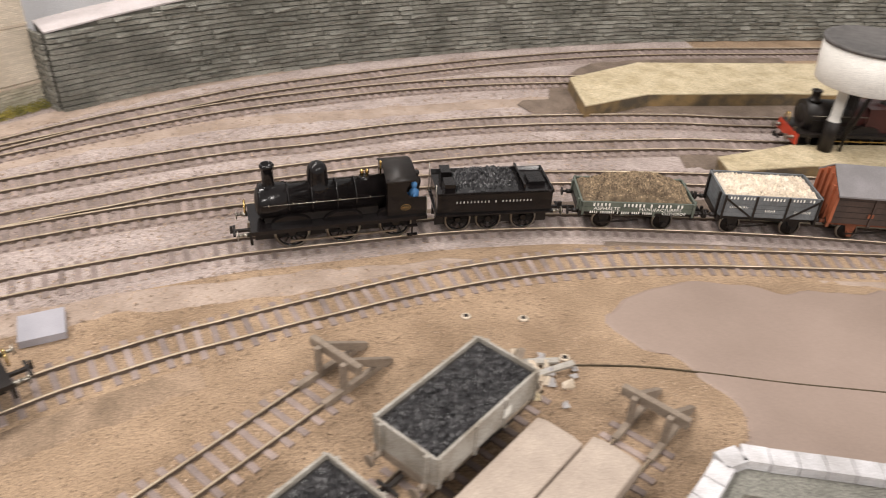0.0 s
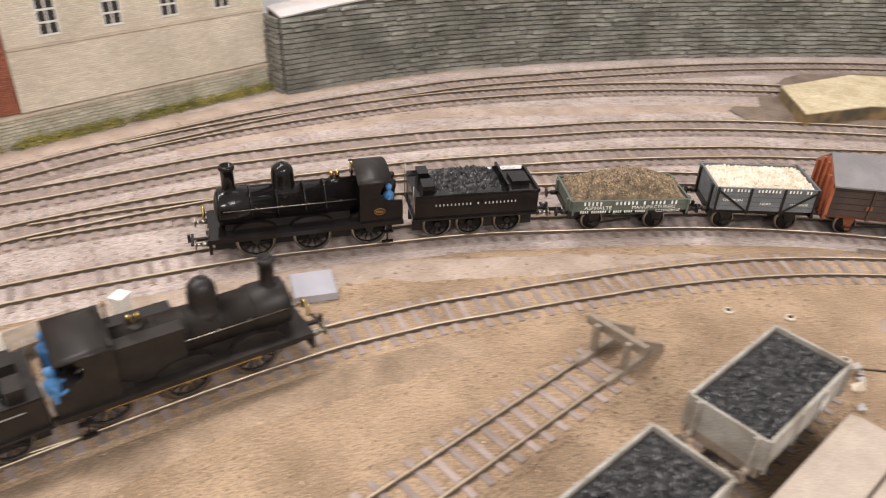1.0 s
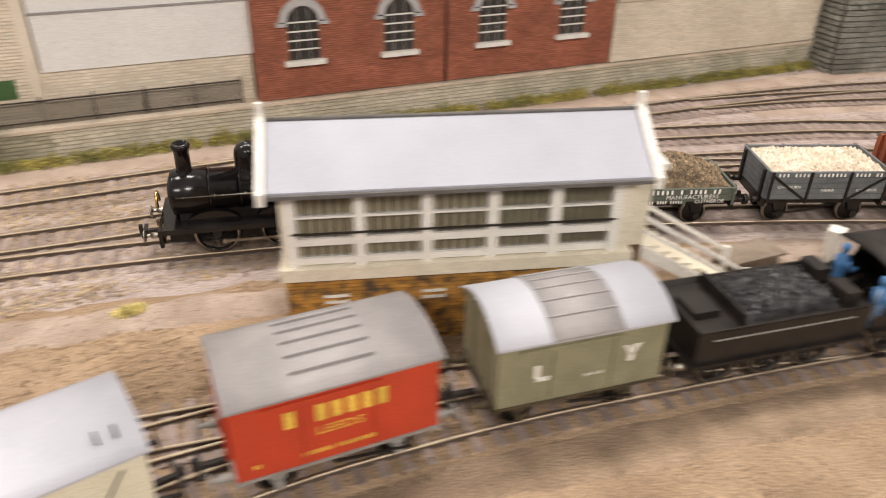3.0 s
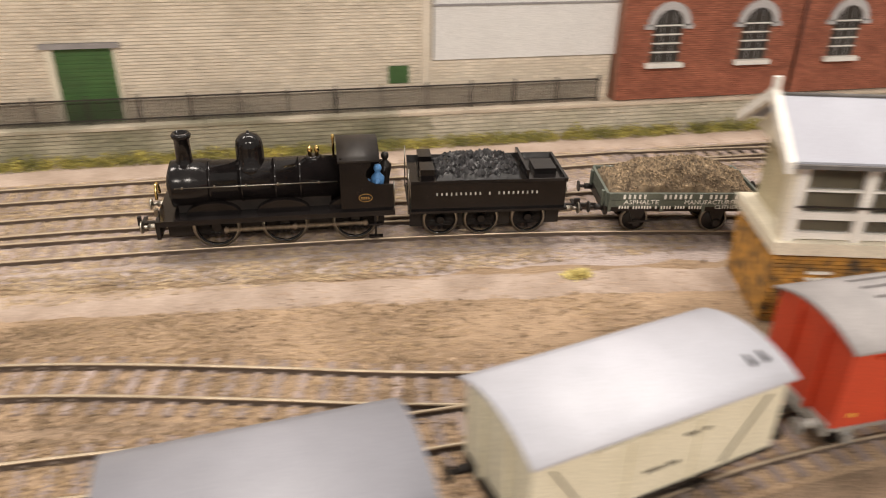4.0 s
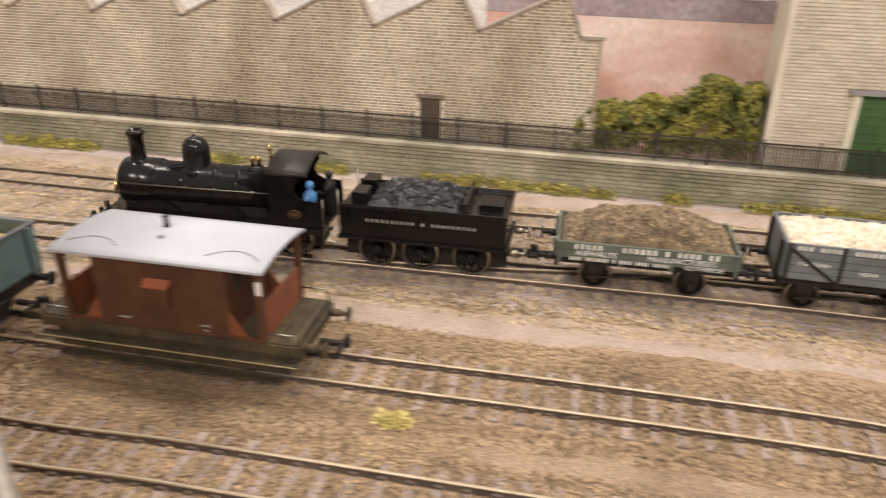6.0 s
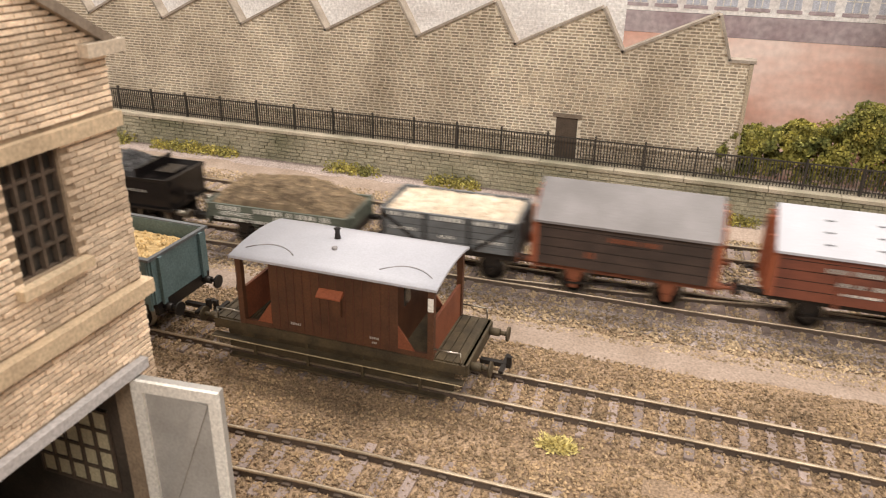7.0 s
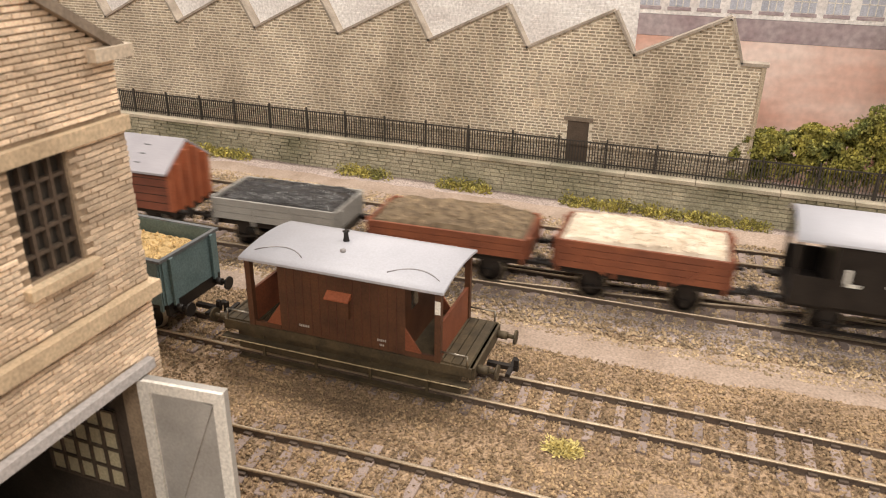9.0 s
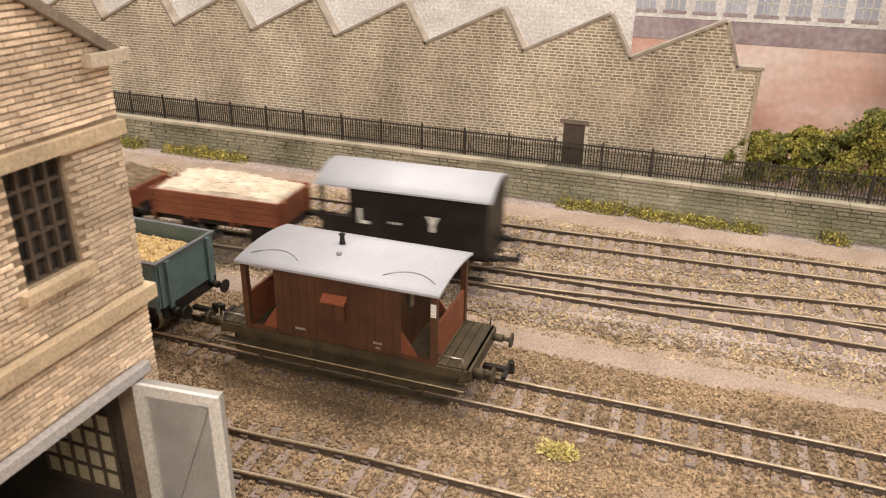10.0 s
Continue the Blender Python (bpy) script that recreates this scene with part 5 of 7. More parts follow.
for i, (px_, py_, a) in enumerate(((-0.1245, 0.286, 40), (-0.115, 0.286, 60), (-0.128, 0.276, 118))):
    part("scrap_plank", boxes((-0.011, 0.011, -0.0016, 0.0016, 0.0, 0.0014)), TIMBER if i == 2 else PALEWOOD, None, "discarded plank lying on rubble", "plank", bevel=0.0002).matrix_basis = pose(px_, py_, 0.002 + 0.001 * i, 4, -6, a)
joint_line, _ = spline([(-0.113, 0.2965), (-0.087, 0.3194), (-0.0605, 0.3377), (-0.027, 0.359), (0.009, 0.384), (0.06, 0.418), (0.12, 0.46)], 0.004)
part("board_joint", sweep(bmesh.new(), joint_line, [(-0.0004, 0.0002), (0.0004, 0.0002), (0.0003, 0.0009), (-0.0003, 0.0009)]), GRIME, None, "dark joint where two baseboards meet", "joint", "structure")

# straw-topped platforms and the water tower
def platform(poly, h, label):
    pf = thing("platform", label, "platform")
    part("platform_side", prism(bmesh.new(), poly, 0.0, h - 0.001, "z"), PLATSIDE, pf, "stained stone platform side")
    bm = prism(bmesh.new(), [(p[0], p[1]) for p in poly], h - 0.001, h, "z")
    part("straw_top", bm, STRAW, pf, "straw-coloured textured top")
    return pf


platform([(-0.305, 0.600), (-0.262, 0.556), (-0.238, 0.617), (-0.150, 0.711), (-0.07, 0.78), (0.02, 0.86), (-0.02, 0.93), (-0.158, 0.809), (-0.282, 0.680)], 0.012, "long straw-topped platform beside the curved line")
platform([(-0.146, 0.545), (-0.131, 0.529), (-0.092, 0.580), (-0.052, 0.615), (0.02, 0.67), (-0.005, 0.70), (-0.062, 0.656), (-0.115, 0.604)], 0.012, "narrow straw-topped platform under the water tower")
TW = (-0.0940, 0.6132)
tower = thing("water_tower", "white water tank on a black-footed column", "water tower")
part("column", lathe(bmesh.new(), [(0.0044, 0.012), (0.0044, 0.036), (0.0037, 0.0362), (0.0037, 0.0660)], TW[0], TW[1], 0.0, 16), WHITE, tower, "white column")
part("column_foot", lathe(bmesh.new(), [(0.0052, 0.0118), (0.0050, 0.035), (0.0046, 0.0352), (0.0046, 0.0118)], TW[0], TW[1], 0.0, 16), MATTBLACK, tower, "black painted foot")
part("tank", lathe(bmesh.new(), [(0.006, 0.0640), (0.0322, 0.0645), (0.0326, 0.0650), (0.0340, 0.0918), (0.031, 0.0925)], TW[0] + 0.0088, TW[1] + 0.0070, 0.0, 32), WHITE, tower, "white round tank")
part("tank_lid", lathe(bmesh.new(), [(0.0348, 0.0915), (0.0348, 0.0938), (0.0325, 0.0938), (0.0320, 0.0925), (0.0005, 0.0928)], TW[0] + 0.0088, TW[1] + 0.0070, 0.0, 32), DARKSLATE, tower, "dark lid")
part("delivery_pipe", cyl(cyl(bmesh.new(), (TW[0] + 0.018, TW[1] + 0.013, 0.066), (TW[0] + 0.009, TW[1] + 0.006, 0.022), 0.0016, n=10), (TW[0] + 0.009, TW[1] + 0.006, 0.066), (TW[0] + 0.009, TW[1] + 0.006, 0.012), 0.0011, n=10), MATTBLACK, tower)

# low whitewashed wall at the edge of the yard
yardwall = part("wall_yard", prism(bmesh.new(), [(-0.0270, 0.2525), (-0.0275, 0.2740), (0.03, 0.310), (0.09, 0.345), (0.10, 0.325), (0.03, 0.288), (-0.017, 0.262), (-0.015, 0.2)], 0.0, 0.0192, "z"), STONE, None, "dark stone yard wall", "wall", "structure")
wl, wls = spline([(-0.0275, 0.215), (-0.0270, 0.2525), (-0.0262, 0.2735), (-0.01, 0.2855), (0.03, 0.3105), (0.09, 0.346)], 0.004)
for i in range(14):
    u = 0.004 + i * 0.0105
    x, y = np.interp(u, wls, wl[:, 0]), np.interp(u, wls, wl[:, 1])
    x2, y2 = np.interp(u + 0.005, wls, wl[:, 0]), np.interp(u + 0.005, wls, wl[:, 1])
    part("coping_block", boxes((-0.005, 0.005, -0.0042, 0.0042, 0.0, 0.0045)), WHITEWASH, yardwall, "whitewashed coping block", bevel=0.0006).matrix_basis = pose(x, y, 0.0195, 0, 0, math.degrees(math.atan2(y2 - y, x2 - x)))

# ---------------------------------------------------------------- rolling stock: x ahead, y to the left, z from the rail head
def wheelset(parent, x, r, gauge=0.0072, spokes=0, name="wheelset", material=None):
    """A pair of wheels on an axle, turning about its own middle."""
    ws_ = new(name)
    ws_.empty_display_size = 0.002
    bm = cyl(bmesh.new(), (0, -0.0078, 0), (0, 0.0078, 0), 0.0009, n=8)
    for s in (-1, 1):
        if spokes:
            cyl(bm, (0, s * 0.0068, 0), (0, s * 0.0088, 0), r * 0.22, n=10)
            for i in range(spokes):
                a = 2 * math.pi * i / spokes
                c, d = math.cos(a), math.sin(a)
                cyl(bm, (c * r * 0.18, s * 0.0077, d * r * 0.18), (c * r * 0.86, s * 0.0077, d * r * 0.86), 0.00045, n=5)
            cyl(bm, (r * 0.45, s * 0.0080, 0), (r * 0.45, s * 0.0104, 0), 0.0008, n=8)
            ring_tube(bm, [[(math.cos(2 * math.pi * i / 24) * k, s * yy, math.sin(2 * math.pi * i / 24) * k) for i in range(24)] for k, yy in ((r * 0.84, 0.0071), (r * 0.84, 0.0084), (r * 0.93, 0.0084), (r * 0.93, 0.0071), (r * 0.84, 0.0071))], close=False)
        else:
            ring_tube(bm, [[(math.cos(2 * math.pi * i / 20) * k, s * yy, math.sin(2 * math.pi * i / 20) * k) for i in range(20)] for k, yy in ((0.0008, 0.0090), (r * 0.25, 0.0090), (r * 0.35, 0.0080), (r * 0.9, 0.0080), (r * 0.9, 0.0070), (0.0008, 0.0070))], close=False)
    me = bpy.data.meshes.new(name)
    bm.to_mesh(me)
    bm.free()
    me.materials.append(material or MATTBLACK)
    bpy.data.objects.remove(ws_)
    ws_ = new(name, me)
    ws_.parent = parent
    ws_.matrix_basis = pose(x, 0, r)
    for s in (-1, 1):
        t = bmesh.new()
        n = 28
        ring_tube(t, [[(math.cos(2 * math.pi * i / n) * k, s * yy, math.sin(2 * math.pi * i / n) * k) for i in range(n)] for k, yy in ((r * 0.9, 0.0086), (r, 0.0087), (r, 0.0072), (r * 1.06, 0.0070), (r * 0.9, 0.0068), (r * 0.9, 0.0086))], close=False)
        part("tyre", t, STEEL, ws_, "bright steel tyre")
    ws_["radius"] = r
    return ws_


def buffers(parent, x, sgn, z=0.0140, material=MATTBLACK):
    for s in (-1, 1):
        bm = cyl(bmesh.new(), (x, s * 0.0115, z), (x + sgn * 0.0035, s * 0.0115, z), 0.0014, n=10)
        cyl(bm, (x + sgn * 0.0035, s * 0.0115, z), (x + sgn * 0.0062, s * 0.0115, z), 0.0008, n=8)
        cyl(bm, (x + sgn * 0.0060, s * 0.0115, z), (x + sgn * 0.0067, s * 0.0115, z), 0.0026, n=14)
        part("buffer", bm, material, parent)


def coupling(parent, x, sgn, material=MATTBLACK):
    bm = boxes((min(x, x + sgn * 0.0105), max(x, x + sgn * 0.0105), -0.0009, 0.0009, 0.0085, 0.0100))
    box(bm, min(x + sgn * 0.0075, x + sgn * 0.0090), max(x + sgn * 0.0075, x + sgn * 0.0090), -0.0055, 0.0055, 0.0088, 0.0099)
    box(bm, min(x + sgn * 0.0090, x + sgn * 0.0105), max(x + sgn * 0.0090, x + sgn * 0.0105), -0.0007, 0.0007, 0.0095, 0.0125)
    part("coupling", bm, material, parent, "tension-lock hook coupling")


def letter_bars(parent, text, x, y, z, h, material, side=-1, gap=0.32, name="lettering"):
    """A line of writing as plain bars, one for each character, on the side that faces side."""
    bm = bmesh.new()
    w = h * 0.5
    gap = gap * 1.24 + 0.24
    n = len(text)
    total = n * w * (1 + gap)
    for i, c in enumerate(text):
        if c == " ":
            continue
        u = (i * w * (1 + gap) - total / 2)
        a, b = (x + side * -1 * u, x + side * -1 * (u + w))
        box(bm, min(a, b), max(a, b), y if side > 0 else y - 0.00012, y + 0.00012 if side > 0 else y, z - h / 2, z + h / 2)
    return part(name, bm, material, parent)


def written(parent, text, x, y, z, h, material, side, stretch=1.0, name="lettering"):
    cu = bpy.data.curves.new("w", "FONT")
    cu.body, cu.size, cu.align_x, cu.align_y, cu.extrude = text, h * 1.4, "CENTER", "CENTER", 0.00006
    cu.resolution_u = 2
    tmp = new("w", cu)
    dg = bpy.context.evaluated_depsgraph_get()
    me = bpy.data.meshes.new_from_object(tmp.evaluated_get(dg))
    bpy.data.objects.remove(tmp)
    me.materials.clear()
    me.materials.append(material)
    ob = new(name, me)
    ob.parent = parent
    ob.matrix_basis = pose(x, y, z, 90, 0, 180 if side > 0 else 0) @ Matrix.Diagonal((stretch, 1, 1, 1))
    return ob


def crew(name, label, x, y, z, coat, k=0.8):
    """A painted crew figurine: one plain shape."""
    bm = bmesh.new()
    lathe(bm, [(r, h * k) for r, h in ((0.0016, 0.0), (0.0019, 0.004), (0.0021, 0.010), (0.0028, 0.0145), (0.0029, 0.0175), (0.0012, 0.0200), (0.0011, 0.0206), (0.0017, 0.0218), (0.0018, 0.0232), (0.0013, 0.0246), (0.0003, 0.0250))], x, y, z, 10)
    for s in (-1, 1):
        cyl(bm, (x, y + s * 0.0028, z + 0.0172 * k), (x + 0.0016, y + s * 0.0034, z + 0.0125 * k), 0.0009, n=6)
        cyl(bm, (x + 0.0016, y + s * 0.0034, z + 0.0125 * k), (x + 0.0042, y + s * 0.0030, z + 0.0140 * k), 0.0007, n=6)
    return part(name, bm, coat, None, label, "figurine")


def cab_cutout(bm, x0, x1, z0, z1, ylo, yhi):
    """A cab side sheet with a curved opening at the rear."""
    pts = [(x1, z0), (x1, z1), (x0 + 0.0095, z1), (x0 + 0.0095, z1 - 0.002), (x0 + 0.0113, z1 - 0.0042), (x0 + 0.0117, z1 - 0.0065), (x0 + 0.0105, z1 - 0.0090), (x0 + 0.0075, z1 - 0.0106), (x0, z1 - 0.0110), (x0, z0)]
    return prism(bm, pts, ylo, yhi, "y")


def arc_roof(bm, x0, x1, half, z_eave, rise, thick=0.0008, n=10):
    top, low = [], []
    for i in range(n + 1):
        u = -1 + 2 * i / n
        top.append((u * half, z_eave + rise * (1 - u * u) + thick))
        low.append((u * half, z_eave + rise * (1 - u * u)))
    prism(bm, top + low[::-1], x0, x1, "x")
    for f in bm.faces:
        if len(f.verts) == 4 and abs(f.normal.z) > 0.3:
            f.smooth = True
    return bm


def locomotive(label, paint, belpaire=False, number=True):
    """An inside-cylinder 0-6-0: the chimney stands at x = 0.034."""
    o = 0.034
    loco = thing("steam_locomotive", label, "locomotive")
    part("footplate", boxes((o - 0.0870, o + 0.0115, -0.0160, 0.0160, 0.0160, 0.0171)), paint, loco, "running plate with a thin edge")
    for ya, yb in ((-0.0160, -0.0154), (0.0154, 0.0160)):
        part("valance", boxes((o - 0.0870, o + 0.0115, ya, yb, 0.0147, 0.0160)), paint, loco)
    part("frames", boxes((o - 0.083, o + 0.010, -0.0058, 0.0058, 0.0055, 0.0159), (o - 0.060, o + 0.004, -0.0078, 0.0078, 0.0171, 0.0262)), MATTBLACK, loco)
    part("buffer_beam", boxes((o + 0.0112, o + 0.0128, -0.0158, 0.0158, 0.0088, 0.0170)), paint, loco)
    bm = bmesh.new()
    zc, r = 0.0271, 0.0096
    n = 28
    sec = []
    for x, k in ((o + 0.0062, 0.3), (o + 0.0062, 1.04), (o + 0.0050, 1.08), (o - 0.0090, 1.08), (o - 0.0092, 1.0), (o - 0.0640, 1.0)):
        sec.append([(x, math.cos(2 * math.pi * i / n) * r * k, zc + math.sin(2 * math.pi * i / n) * r * k) for i in range(n)])
    ring_tube(bm, sec)
    part("boiler", bm, paint, loco, "glossy black boiler and smokebox")
    if belpaire:
        part("firebox", boxes((o - 0.0640, o - 0.0380, -0.0108, 0.0108, 0.0175, 0.0358)), paint, loco, "square-topped firebox", bevel=0.0014)
    for x in (o - 0.0095, o - 0.0225, o - 0.0365, o - 0.0470):
        bm = bmesh.new()
        ring_tube(bm, [[(xx, math.cos(2 * math.pi * i / n) * k, zc + math.sin(2 * math.pi * i / n) * k) for i in range(n)] for xx, k in ((x, r), (x, r + 0.0003), (x - 0.0009, r + 0.0003), (x - 0.0009, r))], close=False)
        part("boiler_band", bm, paint, loco)
    part("smokebox_door", lathe(bmesh.new(), [(0.0082, 0), (0.0080, 0.0008), (0.0050, 0.0018), (0.0006, 0.0022)], 0, 0, 0, 22), MATTBLACK, loco, "dished smokebox door").matrix_basis = pose(o + 0.0062, 0, zc, 0, 90, 0)
    part("chimney", lathe(bmesh.new(), [(0.0056, 0.0335), (0.0042, 0.0362), (0.0033, 0.0380), (0.0032, 0.0474), (0.0039, 0.0478), (0.0041, 0.0490), (0.0034, 0.0500), (0.0028, 0.0500), (0.0027, 0.0470), (0.0006, 0.0468)], o, 0, 0, 24), paint, loco)
    part("dome", lathe(bmesh.new(), [(0.0082, 0.0318), (0.0068, 0.0350), (0.0059, 0.0366), (0.0058, 0.0430), (0.0053, 0.0458), (0.0038, 0.0478), (0.0018, 0.0487), (0.0006, 0.0489), (0.0005, 0.0497)], o - 0.0270, 0, 0, 24), paint, loco, "polished black dome")
    seat = part("valve_seat", lathe(bmesh.new(), [(0.0036, 0.0345), (0.0034, 0.0374), (0.0006, 0.0376)], o - 0.0535, 0, 0, 16), paint, loco)
    for s in (-1, 1):
        part("safety_valve", lathe(bmesh.new(), [(0.0008, 0.0365), (0.0009, 0.0392), (0.0013, 0.0397), (0.0009, 0.0412), (0.0003, 0.0420)], o - 0.0535 + s * 0.0015, 0, 0, 10), BRASS, seat, "brass safety valve")
    cab = part("cab", boxes((o - 0.0650, o - 0.0640, -0.0140, 0.0140, 0.0171, 0.0410)), paint, loco, "cab front sheet")
    for s in (-1, 1):
        part("cab_side", cab_cutout(bmesh.new(), o - 0.0865, o - 0.0640, 0.0171, 0.0394, s * 0.0140 - 0.0004, s * 0.0140 + 0.0004), paint, cab)
        part("grab_rail", cyl(bmesh.new(), (o - 0.0868, s * 0.0142, 0.0180), (o - 0.0868, s * 0.0142, 0.0300), 0.0003, n=6), STEEL, cab)
        ys = s * 0.0145
        pl = bmesh.new()
        ring_tube(pl, [[(o - 0.0745 + math.cos(2 * math.pi * i / 20) * 0.0030 * k, ys + s * d, 0.0228 + math.sin(2 * math.pi * i / 20) * 0.0019 * k) for i in range(20)] for k, d in ((1.0, -0.0004), (1.0, 0.0001))])
        if number:
            plate = part("oval_plate", pl, BRASS, cab, "oval brass-rimmed plate")
            inner = bmesh.new()
            ring_tube(inner, [[(o - 0.0745 + math.cos(2 * math.pi * i / 20) * 0.0027, ys + s * d, 0.0228 + math.sin(2 * math.pi * i / 20) * 0.0016) for i in range(20)] for d in (0.0, 0.00018)])
            part("plate_field", inner, MATTBLACK, plate)
            letter_bars(plate, "NNNN", o - 0.0745, ys + s * 0.00019, 0.0228, 0.0012, BRASS, side=s)
        else:
            pl.free()
        for wx in (-0.0105, -0.0395, -0.0700):
            sp = bmesh.new()
            arc = [(o + wx + 0.0112 * math.cos(a), 0.0171 + 0.0054 * math.sin(a)) for a in [math.pi * i / 12 for i in range(13)]]
            prism(sp, arc, s * 0.0086 if s > 0 else s * 0.0118, s * 0.0118 if s > 0 else s * 0.0086, "y")
            part("splasher", sp, paint, loco)
        hr = cyl(bmesh.new(), (o + 0.004, s * 0.0102, 0.0292), (o - 0.0630, s * 0.0102, 0.0292), 0.00025, n=6)
        for kx in (0.001, -0.012, -0.025, -0.038, -0.055):
            cyl(hr, (o + kx, s * 0.0090, 0.0292), (o + kx, s * 0.0104, 0.0292), 0.0005, n=6)
        part("handrail", hr, STEEL, loco, "thin handrail along the boiler")
        part("cab_step", boxes((o - 0.0815, o - 0.0755, s * 0.0148 - 0.0010, s * 0.0148 + 0.0010, 0.0040, 0.0048), (o - 0.0815, o - 0.0755, s * 0.0148 - 0.0010, s * 0.0148 + 0.0010, 0.0100, 0.0108), (o - 0.0790, o - 0.0780, s * 0.0142 - 0.0003, s * 0.0142 + 0.0003, 0.0040, 0.0150)), paint, loco)
    roof = bmesh.new()
    arc_roof(roof, o - (0.0808 if not belpaire else 0.0840), o - 0.0632, 0.0150, 0.0392, 0.0046 if not belpaire else 0.0016)
    part("cab_roof", roof, MATTBLACK, loco, "matt black cab roof")
    part("whistle", lathe(bmesh.new(), [(0.0005, 0.0380), (0.0005, 0.0455), (0.0008, 0.0460), (0.0007, 0.0480), (0.0002, 0.0484)], o - 0.0620, 0.004, 0, 8), BRASS, loco)
    buffers(loco, o + 0.0128, 1, 0.0130, STEEL)
    coupling(loco, o + 0.0128, 1)
    hose = pipe(bmesh.new(), [(o + 0.0140, 0.0035 * math.cos(a) - 0.004, 0.0200 + 0.0060 * math.sin(a)) for a in [math.pi * i / 10 for i in range(11)]], 0.0007)
    part("brake_pipe", hose, BRASS, loco, "looped brake pipe")
    part("lamp_iron", boxes((o + 0.012, o + 0.0135, 0.0085, 0.0105, 0.0171, 0.0202)), STEEL, loco)
    for wx in (-0.0105, -0.0395, -0.0700):
        wheelset(loco, o + wx, 0.0098, spokes=12, name="driving_wheelset", material=paint)
    for s in (-1, 1):
        rod = boxes((-0.0305, 0.0305, -0.0003, 0.0003, -0.0005, 0.0005))
        for x in (-0.02975, 0.00075, 0.02975):
            cyl(rod, (x, -0.0005, 0), (x, 0.0005, 0), 0.0011, n=10)
        rod_ob = part("coupling_rod", rod, BRASS if belpaire else STEEL, loco, "bright coupling rod")
        rod_ob.matrix_basis = pose(o - 0.04025, s * 0.0102, 0.0098 + (0.0 if belpaire else -0.0044))
        rod_ob["swing"] = 0.0098 * 0.45
    return loco


def tender(label, paint, lettered=True):
    td = thing("tender", label, "tender")
    h = 0.0342
    part("body", boxes((-h, h, -0.0146, 0.0146, 0.0158, 0.0280)), paint, td, "riveted black tank sides", bevel=0.0004)
    part("running_plate", boxes((-h - 0.001, h + 0.001, -0.0160, 0.0160, 0.0147, 0.0158)), paint, td)
    part("frame", boxes((-h, h, -0.0066, -0.0058, 0.0040, 0.0147), (-h, h, 0.0058, 0.0066, 0.0040, 0.0147)), MATTBLACK, td)
    bm = bmesh.new()
    for s in (-1, 1):
        prism(bm, [(s * 0.0146, 0.0280), (s * 0.0156, 0.0298), (s * 0.0150, 0.0298), (s * 0.0138, 0.0280)], -h, h, "x")
    part("coal_rail", bm, paint, td, "flared coping round the tank")
    part("coping_end", boxes((-h - 0.0004, -h + 0.0008, -0.0155, 0.0155, 0.0280, 0.0298)), paint, td)
    bm = bmesh.new()
    heap(bm, -0.0150, h - 0.011, -0.0122, 0.0122, 0.0274, 0.0075, 0.0014, random.Random(4), 0.25, 520, 0.0022)
    part("coal", bm, COAL, td, "heaped shiny coal", kind="stuff")
    part("tool_box", boxes((h - 0.0105, h - 0.0045, 0.0030, 0.0125, 0.0280, 0.0338)), paint, td, bevel=0.0004)
    part("tool_box", boxes((h - 0.0105, h - 0.0045, -0.0125, -0.0030, 0.0280, 0.0338)), paint, td, bevel=0.0004)
    part("coal_plate", boxes((-0.0175, -0.0163, -0.0138, 0.0138, 0.0280, 0.0332)), paint, td)
    part("filler", boxes((-0.0315, -0.0215, -0.0060, 0.0060, 0.0280, 0.0305)), paint, td, bevel=0.0006)
    for x in (0.0205, 0.0020, -0.0195):
        wheelset(td, x, 0.0078, spokes=10, name="tender_wheelset", material=paint)
    for s in (-1, 1):
        part("hand_post", cyl(bmesh.new(), (h + 0.0008, s * 0.0140, 0.0158), (h + 0.0008, s * 0.0140, 0.0350), 0.0003, n=6), STEEL, td)
        if lettered:
            letter_bars(td, "NNNNNNNNNN N NNNNNNNNN", 0.0, s * 0.01465, 0.0232, 0.0013, GREYLETTER, side=s, gap=1.6)
    buffers(td, -h - 0.001, -1, 0.0132, STEEL)
    coupling(td, -h - 0.001, -1)
    return td


def underframe(w, half, material, wheel_r=0.0062, wb=0.0185, ends=(1, -1)):
    part("solebar", boxes((-half, half, -0.0122, -0.0108, 0.0118, 0.0150), (-half, half, 0.0108, 0.0122, 0.0118, 0.0150)), material, w)
    for s in (-1, 1):
        part("headstock", boxes((s * half - 0.0008, s * half + 0.0008, -0.0150, 0.0150, 0.0115, 0.0158)), material, w)
    for x in (-wb, wb):
        wheelset(w, x, wheel_r)
        for s in (-1, 1):
            bm = prism(bmesh.new(), [(x - 0.0036, 0.0118), (x + 0.0036, 0.0118), (x + 0.0014, 0.0050), (x - 0.0014, 0.0050)], s * 0.0112 - 0.0004, s * 0.0112 + 0.0004, "y")
            box(bm, x - 0.0014, x + 0.0014, s * 0.0120 - 0.0010, s * 0.0120 + 0.0010, 0.0046, 0.0076)
            part("axle_guard", bm, material, w)
    part("brake_lever", prism(bmesh.new(), [(-0.002, 0.0098), (0.022, 0.0068), (0.022, 0.0060), (-0.002, 0.0088)], 0.0128, 0.0134, "y"), MATTBLACK, w)
    part("brake_lever", prism(bmesh.new(), [(-0.002, 0.0098), (0.022, 0.0068), (0.022, 0.0060), (-0.002, 0.0088)], -0.0134, -0.0128, "y"), MATTBLACK, w)
    for s in ends:
        buffers(w, s * (half + 0.0008), s, 0.0138, material)
        coupling(w, s * (half + 0.0008), s)


